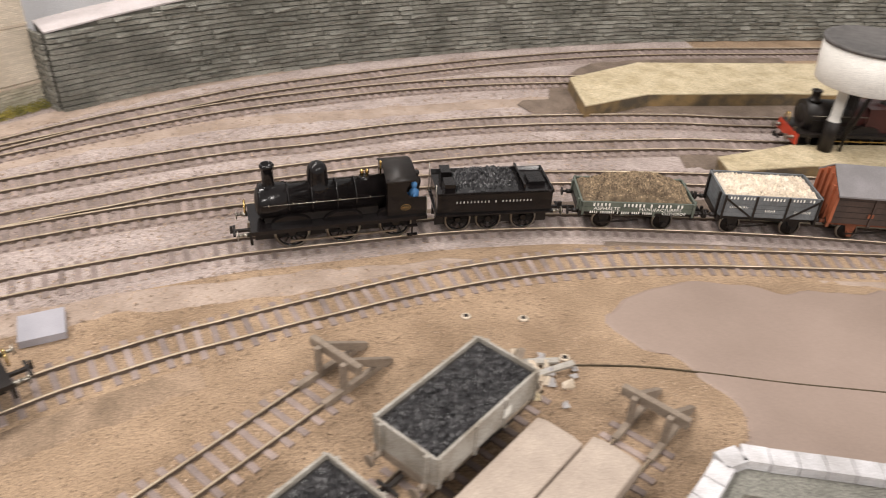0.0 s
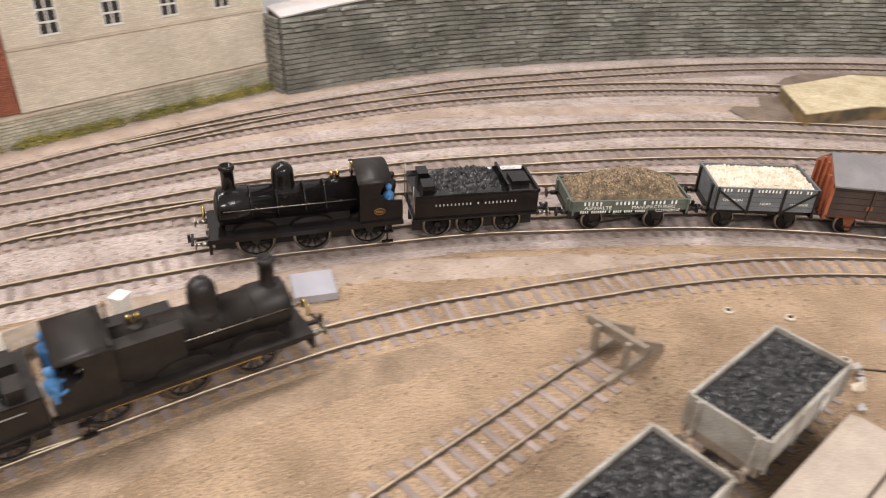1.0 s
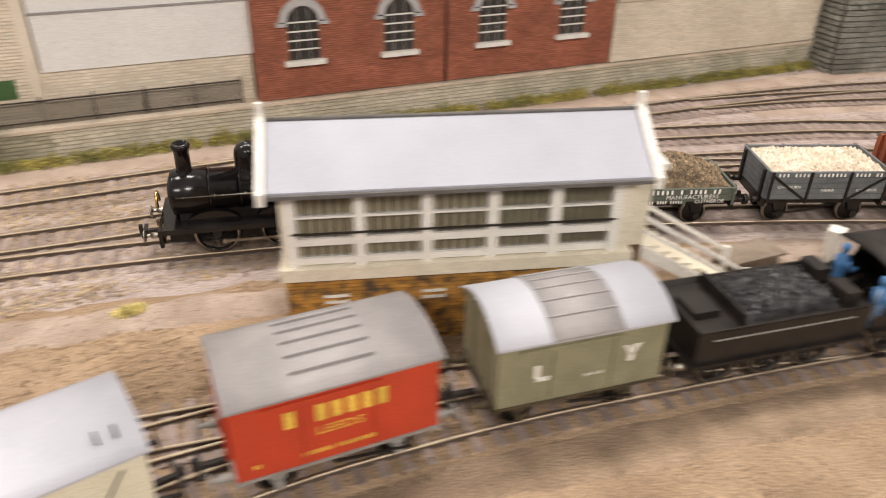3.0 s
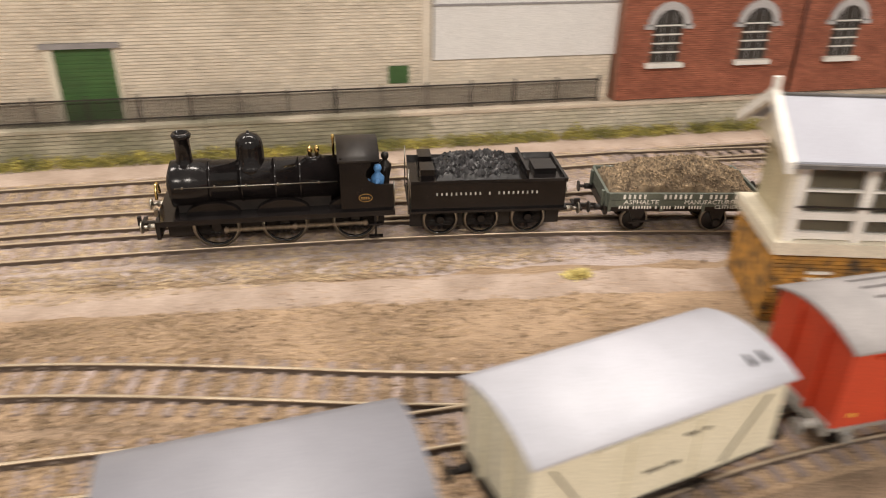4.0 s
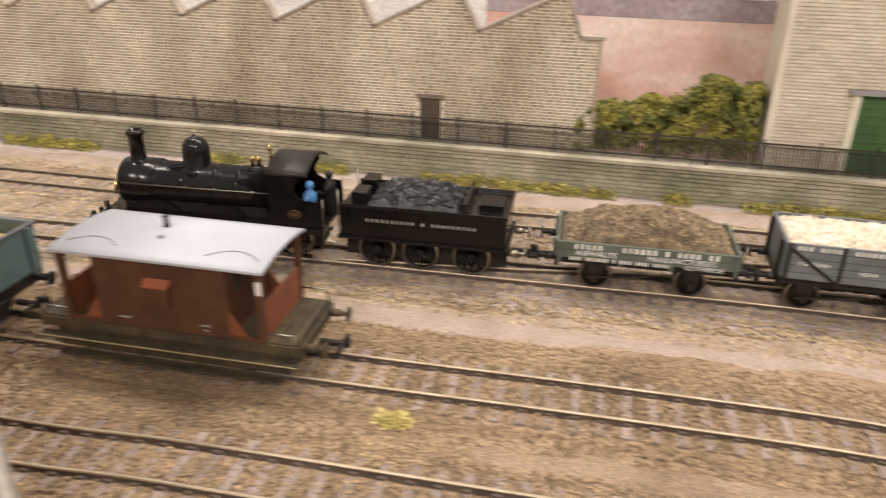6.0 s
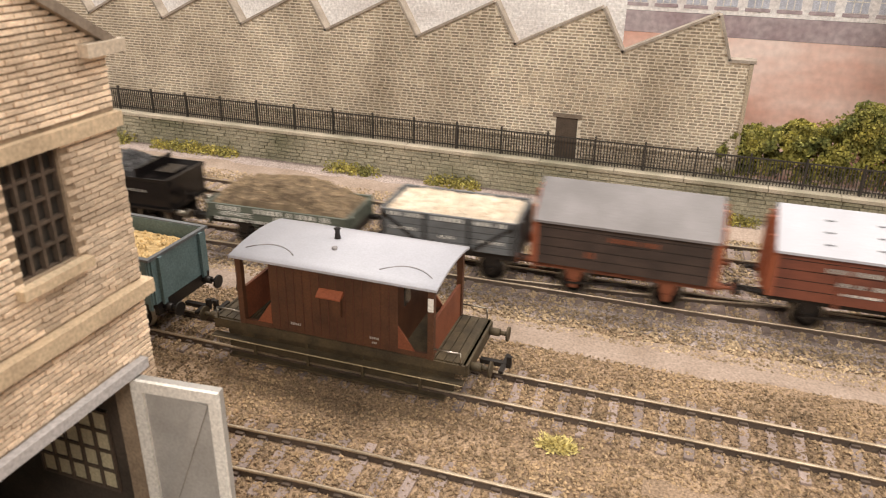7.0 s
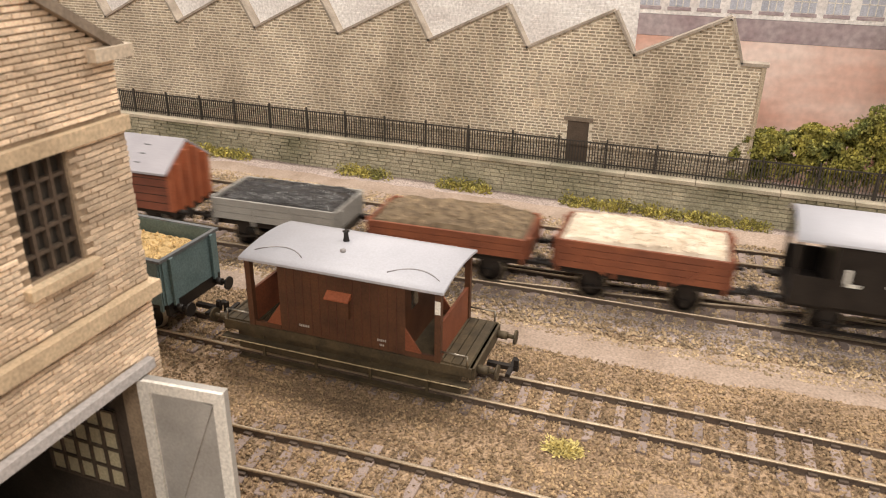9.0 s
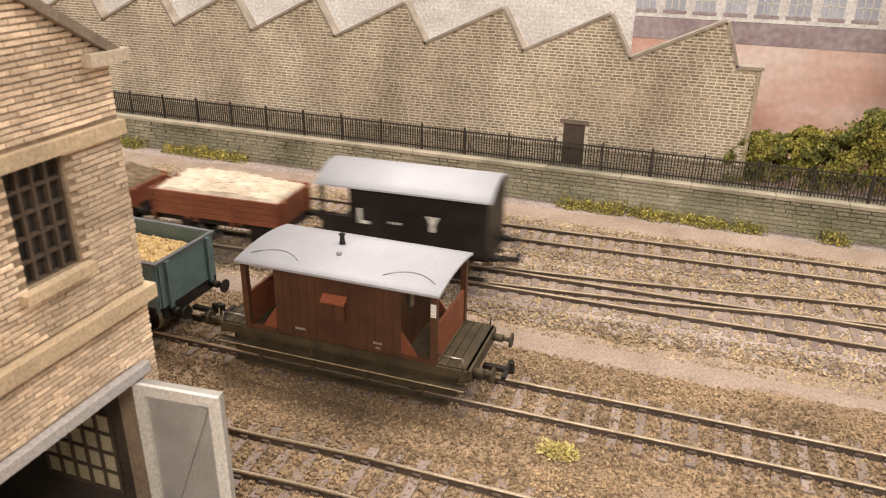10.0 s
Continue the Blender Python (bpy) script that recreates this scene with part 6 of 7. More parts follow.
def open_wagon(label, paint, frame_paint, planks, top, load=None, load_h=0.004, grain=0.0012, stones=200, size=0.0013, half=0.0325, flat=0.35, strap=MATTBLACK, sink=0.0022):
    w = thing("open_wagon", label, "wagon")
    z0 = 0.0158
    part("wagon_floor", boxes((-half, half, -0.0152, 0.0152, 0.0150, 0.0158)), frame_paint, w)
    ph = (top - z0) / planks
    for s in (-1, 1):
        for i in range(planks):
            part("plank", boxes((-half, half, s * 0.0156 - 0.0006, s * 0.0156 + 0.0006, z0 + i * ph + 0.0001, z0 + (i + 1) * ph - 0.0001)), paint, w, bevel=0.00015)
            part("end_plank", boxes((s * half - 0.0006, s * half + 0.0006, -0.0152, 0.0152, z0 + i * ph + 0.0001, z0 + (i + 1) * ph - 0.0001)), paint, w, bevel=0.00015)
        for x in (-half + 0.001, -0.0095, 0.0095, half - 0.001):
            part("strap", boxes((x - 0.0006, x + 0.0006, s * 0.0164 - 0.0004, s * 0.0164 + 0.0004, z0 - 0.002, top)), strap, w)
        for y in (-0.0115, 0.0115):
            part("end_stanchion", boxes((min(s * half, s * (half + 0.0018)), max(s * half, s * (half + 0.0018)), y - 0.0009, y + 0.0009, 0.0130, top - 0.0005)), strap, w)
    if load:
        bm = bmesh.new()
        heap(bm, -half + 0.0008, half - 0.0008, -0.0148, 0.0148, top - sink, load_h, grain, random.Random(planks * 7 + stones), flat, stones, size)
        part("load", bm, load, w, kind="stuff")
    underframe(w, half, frame_paint)
    return w


def covered_wagon(label, paint, end_paint, roof_paint, frame_paint, half=0.0345, eave=0.0345, ridge=0.0455):
    """A planked wagon with a ridged, tilted lid."""
    w = thing("covered_wagon", label, "wagon")
    part("body", boxes((-half, half, -0.0158, 0.0158, 0.0150, eave)), paint, w, bevel=0.0003)
    for s in (-1, 1):
        part("end_wall", prism(bmesh.new(), [(-0.0160, 0.0150), (0.0160, 0.0150), (0.0160, eave), (0, ridge - 0.0006), (-0.0160, eave)], s * half - 0.0009, s * half + 0.0009, "x"), end_paint, w, "ribbed end boards")
        for y in (-0.0105, -0.0035, 0.0035, 0.0105):
            part("end_stanchion", boxes((min(s * (half + 0.0008), s * (half + 0.0024)), max(s * (half + 0.0008), s * (half + 0.0024)), y - 0.0009, y + 0.0009, 0.0135, eave + (ridge - eave) * (1 - abs(y) / 0.016) - 0.0010)), end_paint, w)
        part("roof_slope", prism(bmesh.new(), [(0, ridge), (s * 0.0182, eave - 0.0012), (s * 0.0182, eave - 0.0002), (0, ridge + 0.0010)], -half - 0.0006, half + 0.0006, "x"), roof_paint, w, "sheeted roof slope")
        for i in range(1, 5):
            z = 0.0150 + i * (eave - 0.0150) / 5
            part("plank_groove", boxes((-half + 0.001, half - 0.001, s * 0.0158 - 0.00025, s * 0.0158 + 0.00012, z - 0.00012, z + 0.00012)), MATTBLACK, w)
        for x in (-0.0115, 0.0115):
            part("door_post", boxes((x - 0.0008, x + 0.0008, s * 0.0162 - 0.0005, s * 0.0162 + 0.0005, 0.0135, eave - 0.001)), paint, w)
    underframe(w, half, frame_paint)
    return w


def box_van(label, paint, roof_paint, frame_paint, half=0.0285, eave=0.0395, rise=0.0058, sheet_paint=None, ribs=True):
    w = thing("box_van", label, "van")
    part("body", boxes((-half, half, -0.0160, 0.0160, 0.0150, eave)), paint, w, bevel=0.0003)
    for s in (-1, 1):
        bm = bmesh.new()
        pts = [(-0.0160, eave - 0.0004), (0.0160, eave - 0.0004)] + [(0.0160 * u, eave + rise * (1 - u * u)) for u in [1 - 2 * i / 10 for i in range(11)]]
        part("end_wall", prism(bm, pts, s * half - 0.0006, s * half + 0.0006, "x"), paint, w)
        for y in (-0.006, 0.006):
            part("end_post", boxes((min(s * half, s * (half + 0.0014)), max(s * half, s * (half + 0.0014)), y - 0.0008, y + 0.0008, 0.0150, eave + 0.003)), paint, w)
        for x in (-0.0105, 0.0105):
            part("door_edge", boxes((x - 0.0004, x + 0.0004, s * 0.0163 - 0.0003, s * 0.0163 + 0.0003, 0.0155, eave - 0.001)), paint, w)
        part("door_track", boxes((-0.022, 0.012, s * 0.0165 - 0.0004, s * 0.0165 + 0.0004, eave - 0.0038, eave - 0.0028)), paint, w)
        part("step_board", boxes((-half, half, s * 0.0158 - 0.0008, s * 0.0158 + 0.0008, 0.0142, 0.0150)), frame_paint, w)
    part("roof", arc_roof(bmesh.new(), -half - 0.0014, half + 0.0014, 0.0178, eave - 0.0006, rise + 0.0008), roof_paint, w, "curved roof")
    if sheet_paint:
        part("roof_sheet", arc_roof(bmesh.new(), -half * 0.42, half * 0.42, 0.0179, eave - 0.0001, rise + 0.0008), sheet_paint, w, "darker ribbed sliding roof panel")
    for i in range(5 if ribs else 0):
        y = -0.0115 + i * 0.0057
        part("roof_rib", boxes((-half * 0.40, half * 0.40, y - 0.00025, y + 0.00025, eave + rise * (1 - (y / 0.0178) ** 2) + 0.0006, eave + (rise + 0.0008) * (1 - (y / 0.0178) ** 2) + 0.0011)), sheet_paint or roof_paint, w)
    underframe(w, half, frame_paint)
    return w


def black_brake(label):
    w = thing("brake_van", label, "brake van")
    half = 0.0375
    part("body", boxes((-half + 0.0005, half - 0.0135, -0.0158, 0.0158, 0.0150, 0.0405)), MATTBLACK, w, bevel=0.0003)
    part("verandah_floor", boxes((half - 0.0135, half, -0.0155, 0.0155, 0.0145, 0.0158)), MATTBLACK, w)
    for s in (-1, 1):
        part("verandah_side", boxes((half - 0.0135, half, s * 0.0154 - 0.0004, s * 0.0154 + 0.0004, 0.0158, 0.0260)), MATTBLACK, w)
        part("roof_post", boxes((half - 0.0014, half, s * 0.0152 - 0.0007, s * 0.0152 + 0.0007, 0.0260, 0.0405)), MATTBLACK, w)
        part("step_board", boxes((-half, half, s * 0.0162 - 0.0012, s * 0.0162 + 0.0012, 0.0050, 0.0058)), MATTBLACK, w)
        lm = bmesh.new()
        yy = s * 0.0159
        sx = s
        def bar(x0, x1, z0, z1, target):
            box(target, min(x0, x1), max(x0, x1), min(yy, yy + s * 0.0002), max(yy, yy + s * 0.0002), z0, z1)
        bar(sx * 0.020 + 0.0, sx * 0.020 + sx * -0.0015, 0.0240, 0.0308, lm)
        bar(sx * 0.020, sx * 0.020 + sx * -0.0052, 0.0240, 0.0254, lm)
        part("letter_shape", lm, LETTER, w, "white initial")
        letter_y(w, sx * -0.0135, yy, 0.0240, 0.0308, s, width=0.0054)
        letter_bars(w, "NN NNNN", 0.003, yy, 0.0258, 0.0010, LETTER, side=s)
    part("roof", arc_roof(bmesh.new(), -half - 0.0012, half + 0.0012, 0.0178, 0.0398, 0.0060), ROOFGREY, w, "pale grey curved roof")
    underframe(w, half, MATTBLACK, wb=0.022)
    return w


def letter_y(parent, x, y, z0, z1, s, material=None, width=0.0062):
    """A plain Y shape in white."""
    zm = (z0 + z1) / 2
    h, t = width / 2, 0.0011
    bm = bmesh.new()
    prism(bm, [(x - t * 0.8, z0), (x + t * 0.8, z0), (x + t * 0.8, zm), (x + h, z1), (x + h - 2.0 * t, z1), (x, zm + 0.0010), (x - h + 2.0 * t, z1), (x - h, z1), (x - t * 0.8, zm)], min(y, y + s * 0.0002), max(y, y + s * 0.0002), "y")
    return part("letter_shape", bm, material or LETTER, parent, "white initial")


def letter_l(parent, x, y, z0, z1, s, dirn, material=None, width=0.0050):
    bm = bmesh.new()
    for a, b, c, d in ((x, x + dirn * 0.0016, z0, z1), (x, x + dirn * width, z0, z0 + 0.0016)):
        box(bm, min(a, b), max(a, b), min(y, y + s * 0.0002), max(y, y + s * 0.0002), c, d)
    return part("letter_shape", bm, material or LETTER, parent, "white initial")


# ---------------------------------------------------------------- the moving goods train
def placed(line, s, at, ahead, span=0.018, z=HEAD):
    """The pose of a vehicle whose middle is at a distance along a line, standing on two points of it."""
    p, q = ([float(np.interp(k, s, line[:, i])) for i in (0, 1)] for k in (at + span, at - span))
    a = math.atan2(p[1] - q[1], p[0] - q[0]) + (0 if ahead else math.pi)
    return pose((p[0] + q[0]) / 2, (p[1] + q[1]) / 2, z, 0, 0, math.degrees(a))


loco1 = locomotive("polished black six-coupled goods locomotive on the main line", BLACK)
tend1 = tender("black tender heaped with coal behind the moving engine", BLACK)
asphalt = open_wagon("grey-green dropside wagon heaped with brown gravel", GREENWAGON, MATTBLACK, 2, 0.0225, GRAVEL, 0.0115, 0.0011, 4200, 0.0010, 0.0340, 0.12, GREENWAGON)
# the low sides carry two lines of white writing
for s in (-1, 1):
    y = s * 0.0168
    letter_bars(asphalt, "NNNNN   NNNNNN N NNNN NN", 0.0, y, 0.0211, 0.0021, LETTER, side=s, gap=0.75)
    written(asphalt, "ASPHALTE", -s * -0.0190 if s < 0 else 0.0190, y, 0.0184, 0.0021, LETTER, s, 1.15)
    written(asphalt, "MANUFACTURERS", 0.0130 if s < 0 else -0.0130, y, 0.0184, 0.0021, LETTER, s, 1.05)
    letter_bars(asphalt, "NNNN NNNNNNN N NNNN NNNN NNNNN", -0.010 if s < 0 else 0.010, y, 0.0160, 0.0014, LETTER, side=s, gap=0.45)
    written(asphalt, "CLITHEROE", 0.0215 if s < 0 else -0.0215, y, 0.0160, 0.0018, LETTER, s, 1.1)
limewag = open_wagon("slate-grey wagon with black straps heaped with limestone", SLATEWAGON, MATTBLACK, 5, 0.0300, LIME, 0.0024, 0.0014, 700, 0.0019, 0.0290, 0.5)
for s in (-1, 1):
    y = s * 0.0163
    letter_bars(limewag, "NNN NNNN  NNNNNNN  NNNN NN", 0.0, y, 0.0284, 0.0017, LETTER, side=s, gap=0.85)
    written(limewag, "NEAR", 0.0, y, 0.0205, 0.0015, LETTER, s, 1.2)
    written(limewag, "CLITHEROE", 0.0190 if s < 0 else -0.0190, y, 0.0205, 0.0014, LETTER, s, 1.0)
    written(limewag, "CHATBURN", -0.0190 if s < 0 else 0.0190, y, 0.0222, 0.0015, LETTER, s, 1.0)
    for a, b in ((-0.0280, -0.0105), (0.0280, 0.0105)):
        part("diagonal_strap", prism(bmesh.new(), [(a, 0.0290), (b, 0.0165), (b, 0.0150), (a, 0.0275)], min(y, y + s * 0.0004), max(y, y + s * 0.0004), "y"), MATTBLACK, limewag)
cov1 = covered_wagon("dark brown lime wagon with a ridged grey lid", BROWNBLACK, END_RED, SOOTROOF, OXIDE)
cov2 = covered_wagon("red-brown lime wagon with white writing and pale lid", SIDE_RED, END_RED, ROOFGREY, MATTBLACK)
cov3 = covered_wagon("plain brown lime wagon with a mauve-grey lid", SIDE_RED, END_RED, ROOFMAUVE, MATTBLACK)
for wagon in (cov2, cov3):
    for s in (-1, 1):
        for gx in (-0.0175, 0.0, 0.0175):
            for gy in (0.005, 0.0095, 0.0140):
                part("roof_clip", boxes((gx - 0.0011, gx + 0.0011, s * gy - 0.0003, s * gy + 0.0003, 0.0464 - gy * 0.667, 0.0469 - gy * 0.667)), SLATEWAGON, wagon)
for s in (-1, 1):
    letter_bars(cov1, "NNNNNNN NNNN", -0.004, s * 0.0168, 0.0290, 0.0020, OXIDE, side=s)
    letter_bars(cov1, "NN", 0.012 * s, s * 0.0168, 0.0215, 0.0026, OXIDE, side=s)
    letter_bars(cov2, "NNNNN NNNNNNN NNN NNNNN", 0.0, s * 0.0168, 0.0285, 0.0018, GREYLETTER, side=s)
    letter_bars(cov2, "NNNN NN  NNNN NNNNN", 0.0, s * 0.0168, 0.0235, 0.0016, GREYLETTER, side=s)
    letter_bars(cov2, "NN NNNNN NNNNNNN", 0.004, s * 0.0168, 0.0198, 0.0010, LETTER, side=s)
greywag = open_wagon("light grey low-sided wagon filled with dark ash", GREYWOOD, MATTBLACK, 3, 0.0255, COAL, 0.0055, 0.0013, 300, 0.0012, 0.0305, 0.3, GREYWOOD)
earthwag = open_wagon("red-brown low wagon heaped with brown earth", OXIDE, MATTBLACK, 3, 0.0245, GRAVEL, 0.0080, 0.0013, 500, 0.0012, 0.0345, 0.25, OXIDE)
creamwag = open_wagon("red-brown wagon heaped with pale cream stone", OXIDE, MATTBLACK, 4, 0.0275, LIME, 0.0060, 0.0015, 500, 0.0016, 0.0330, 0.35, OXIDE)
for s in (-1, 1):
    for a, b in ((-0.030, -0.013), (0.030, 0.013)):
        part("diagonal_strap", prism(bmesh.new(), [(a, 0.0265), (b, 0.0160), (b, 0.0145), (a, 0.0250)], min(s * 0.0163, s * 0.0168), max(s * 0.0163, s * 0.0168), "y"), OXIDE, creamwag)
brake1 = black_brake("black goods brake van with a pale grey roof")
# distances behind the chimney
TRAIN = [(loco1, 0.034), (tend1, 0.1288), (asphalt, 0.2170), (limewag, 0.2960), (cov1, 0.368), (cov2, 0.457), (cov3, 0.5485), (greywag, 0.6355), (earthwag, 0.7160), (creamwag, 0.7965), (brake1, 0.888)]
driver = crew("driver_figurine", "small painted figurine in blue on the footplate", -0.0462, 0.0098, 0.0171, BLUE, 0.76)
fireman = crew("fireman_figurine", "small painted figurine in black on the footplate", -0.0505, -0.0030, 0.0171, MATTBLACK, 0.78)

# ---------------------------------------------------------------- the standing goods train on the loop
loco2 = locomotive("satin black locomotive with brass rods standing on the loop", MATTBLACK, True, False)
tend2 = tender("dusty black tender with coal on the loop", MATTBLACK, False)
for s in (-1, 1):
    part("lining", boxes((-0.028, 0.028, s * 0.01462 - 0.0001, s * 0.01462 + 0.0001, 0.0246, 0.0252)), GREYWOOD, tend2)
lyvan = box_van("khaki-grey goods van with pale roof and white initials", KHAKI, ROOFGREY, GRIME, 0.0285, sheet_paint=ROOFDARK)
for s in (-1, 1):
    letter_l(lyvan, -0.0165 if s < 0 else 0.0165, s * 0.0161, 0.0235, 0.0300, s, 1 if s < 0 else -1)
    letter_y(lyvan, 0.0165 if s < 0 else -0.0165, s * 0.0161, 0.0250, 0.0315, s)
    letter_bars(lyvan, "NN NN NN", 0.004, s * 0.0161, 0.0225, 0.0010, LETTER, side=s)
redvan = box_van("bright red goods van with yellow lettering and grey roof", REDVAN, ROOFDARK, GREYWOOD, 0.0300, eave=0.0422, rise=0.0034)
for s in (-1, 1):
    letter_bars(redvan, "N NNNNN", 0.0, s * 0.0161, 0.0330, 0.0060, GOLD, side=s, gap=0.2)
    written(redvan, "LEEDS", 0.0, s * 0.0161, 0.0262, 0.0030, GOLD, s, 1.25)
    letter_bars(redvan, "NNNNNNNN NNNNNNNNNNN", 0.0, s * 0.0161, 0.0188, 0.0014, GOLD, side=s)
    letter_bars(redvan, "NN", -0.024 if s < 0 else 0.024, s * 0.0161, 0.0192, 0.0014, GOLD, side=s)
creamvan = box_van("cream van with a pale flat-curved roof on the loop", CREAMVAN, ROOFGREY, MATTBLACK, 0.0385, eave=0.0392, rise=0.0036, ribs=False)
for cx in (0.0295, 0.0340):
    part("roof_clip", boxes((cx - 0.0003, cx + 0.0003, -0.012, -0.008, 0.0414, 0.0432)), MATTBLACK, creamvan)
for s in (-1, 1):
    for a, b in ((0.033, 0.021), (-0.033, -0.021)):
        part("diagonal_brace", prism(bmesh.new(), [(a, 0.0350), (b, 0.0165), (b - 0.0006, 0.0165), (a - 0.0006, 0.0350)], min(s * 0.0161, s * 0.0164), max(s * 0.0161, s * 0.0164), "y"), MATTBLACK, creamvan)
    letter_bars(creamvan, "NNNN NNN", 0.010, s * 0.0161, 0.0310, 0.0012, MATTBLACK, side=s)
    letter_bars(creamvan, "NNNNNN NNNN", 0.0, s * 0.0161, 0.0230, 0.0012, MATTBLACK, side=s)
greyvan = box_van("grey-roofed goods van at the end of the standing train", GREYWOOD, ROOFBLUE, MATTBLACK, 0.0330, eave=0.0372, rise=0.0034, ribs=False)
for ob, at in ((loco2, 0.569 + 0.034), (tend2, 0.569 + 0.1245), (lyvan, 0.7705), (redvan, 0.850), (creamvan, 0.9425), (greyvan, 1.0355)):
    ob.matrix_basis = placed(loop_line, loop_s, at, False)
for nm, lb, x, y, mt in (("driver_figurine", "small painted figurine in bright blue leaning from the cab", -0.0515, -0.0125, BLUE), ("fireman_figurine", "small painted figurine in pale blue in the cab doorway", -0.0500, 0.0100, BLUE)):
    fig = crew(nm, lb, x, y, 0.0171, mt, 0.86)
    fig.matrix_basis = loco2.matrix_basis.copy()

# ---------------------------------------------------------------- standing wagons in the yard
def yard_brake():
    w = thing("brake_van", "brown open-ended brake van with a pale grey roof", "brake van")
    half = 0.0448
    cab_h, ver = 0.0225, 0.0335
    part("deck", boxes((-half, half, -0.0158, 0.0158, 0.0125, 0.0158)), GRIME, w, "grimy plank deck", bevel=0.0003)
    for i in range(4):
        part("deck_end", boxes((half - 0.0128 + i * 0.003, half - 0.0101 + i * 0.003, -0.0150, 0.0150, 0.0158, 0.0163)), GRIME, w)
        part("deck_end", boxes((-half + 0.0101 - i * 0.003, -half + 0.0128 - i * 0.003, -0.0150, 0.0150, 0.0158, 0.0163)), GRIME, w)
    cabin = part("cabin", boxes((-cab_h, cab_h, -0.0152, 0.0152, 0.0158, 0.0415)), VANBROWN, w, "planked brown cabin")
    for s in (-1, 1):
        for i in range(14):
            x = -cab_h + 0.003 + i * (2 * cab_h - 0.006) / 13
            part("plank_groove", boxes((x - 0.00008, x + 0.00008, s * 0.0152 - 0.0002, s * 0.0152 + 0.00005, 0.0165, 0.0403)), DARKOXIDE, cabin)
        look_ob = part("lookout", boxes((0.0005, 0.0035, min(s * 0.0152, s * 0.0168), max(s * 0.0152, s * 0.0168), 0.0255, 0.0322)), VANBROWN, cabin, "small side lookout")
        # orange on the hood paints the light that catches this ledge
        part("hood", prism(bmesh.new(), [(s * 0.0152, 0.0342), (s * 0.0178, 0.0325), (s * 0.0178, 0.0319), (s * 0.0152, 0.0326)], -0.0045, 0.0040, "x"), END_RED, look_ob, "hood with its lit look painted orange-brown")
        letter_bars(cabin, "NNNNN", 0.0145 * -s, s * 0.0153, 0.0195, 0.0008, GREYLETTER, side=s)
        letter_bars(cabin, "NNN", 0.0145 * -s, s * 0.0153, 0.0178, 0.0007, GREYLETTER, side=s)
        letter_bars(cabin, "NNNNNN", 0.0135 * s, s * 0.0153, 0.0192, 0.0008, GREYLETTER, side=s)
        for xa, xb in ((-ver, -cab_h), (cab_h, ver)):
            part("low_side", boxes((xa, xb, s * 0.0150 - 0.0005, s * 0.0150 + 0.0005, 0.0158, 0.0175)), VANBROWN, w)
        for e in (-1, 1):
            part("roof_post", boxes((e * ver - 0.0010, e * ver + 0.0010, s * 0.0148 - 0.0010, s * 0.0148 + 0.0010, 0.0158, 0.0410)), VANBROWN, w)
            part("side_strut", prism(bmesh.new(), [(e * cab_h, 0.0160), (e * (cab_h + 0.0065), 0.0160), (e * cab_h, 0.0255)], s * 0.0150 - 0.0003, s * 0.0150 + 0.0003, "y"), OXIDE, w)
            rail = cyl(bmesh.new(), (e * (ver + 0.001), s * 0.0156, 0.0200), (e * (half - 0.0015), s * 0.0156, 0.0200), 0.0003, n=6)
            cyl(rail, (e * (half - 0.0015), s * 0.0156, 0.0200), (e * (half - 0.0015), s * 0.0156, 0.0158), 0.0003, n=6)
            part("handrail", rail, STEEL, w)
        part("footboard", boxes((-half, half, s * 0.0168 - 0.0014, s * 0.0168 + 0.0014, 0.0098, 0.0106)), GRIME, w)
        part("footboard", boxes((-half + 0.006, half - 0.006, s * 0.0166 - 0.0012, s * 0.0166 + 0.0012, 0.0030, 0.0037)), GRIME, w)
        for x in (-0.03, -0.01, 0.01, 0.03):
            part("board_hanger", boxes((x - 0.0005, x + 0.0005, s * 0.0154 - 0.0003, s * 0.0154 + 0.0003, 0.0030, 0.0125)), GRIME, w)
        part("edge_line", boxes((-half, half, s * 0.0183 - 0.0001, s * 0.0183 + 0.0001, 0.0100, 0.0103)), STRAW, w)
    for e in (-1, 1):
        part("end_panel", boxes((e * ver - 0.0005, e * ver + 0.0005, -0.0145, 0.0145, 0.0158, 0.0285)), OXIDE, w)
        for ya, yb in ((0.005, 0.010), (-0.010, -0.005)):
            part("cabin_window", boxes((e * cab_h - 0.0004, e * cab_h + 0.0004, ya, yb, 0.030, 0.038)), GLASS, cabin)
    part("roof", arc_roof(bmesh.new(), -ver - 0.0022, ver + 0.0022, 0.0172, 0.0405, 0.0018), ROOFGREY, w, "pale grey curved roof")
    for e in (-1, 1):
        bm = bmesh.new()
        pipe(bm, [(e * (0.0325 - 0.0175 * k / 8), q, 0.0405 + 0.0018 * (1 - (q / 0.0172) ** 2) + 0.0009) for k, q in ((k, -0.0118 + 0.0042 * (1 - (k / 4 - 1) ** 2)) for k in range(9))], 0.0002, 5)
        part("rain_strip", bm, ROOFDARK, w)
    part("chimney", lathe(bmesh.new(), [(0.0014, 0.0422), (0.0009, 0.0440), (0.0008, 0.0460), (0.0013, 0.0465), (0.0003, 0.0471)], -0.007, 0.0045, 0, 10), MATTBLACK, w, "stove chimney")
    part("ventilator", lathe(bmesh.new(), [(0.0009, 0.0422), (0.0010, 0.0437), (0.0003, 0.0440)], -0.004, -0.004, 0, 10), ROOFDARK, w)
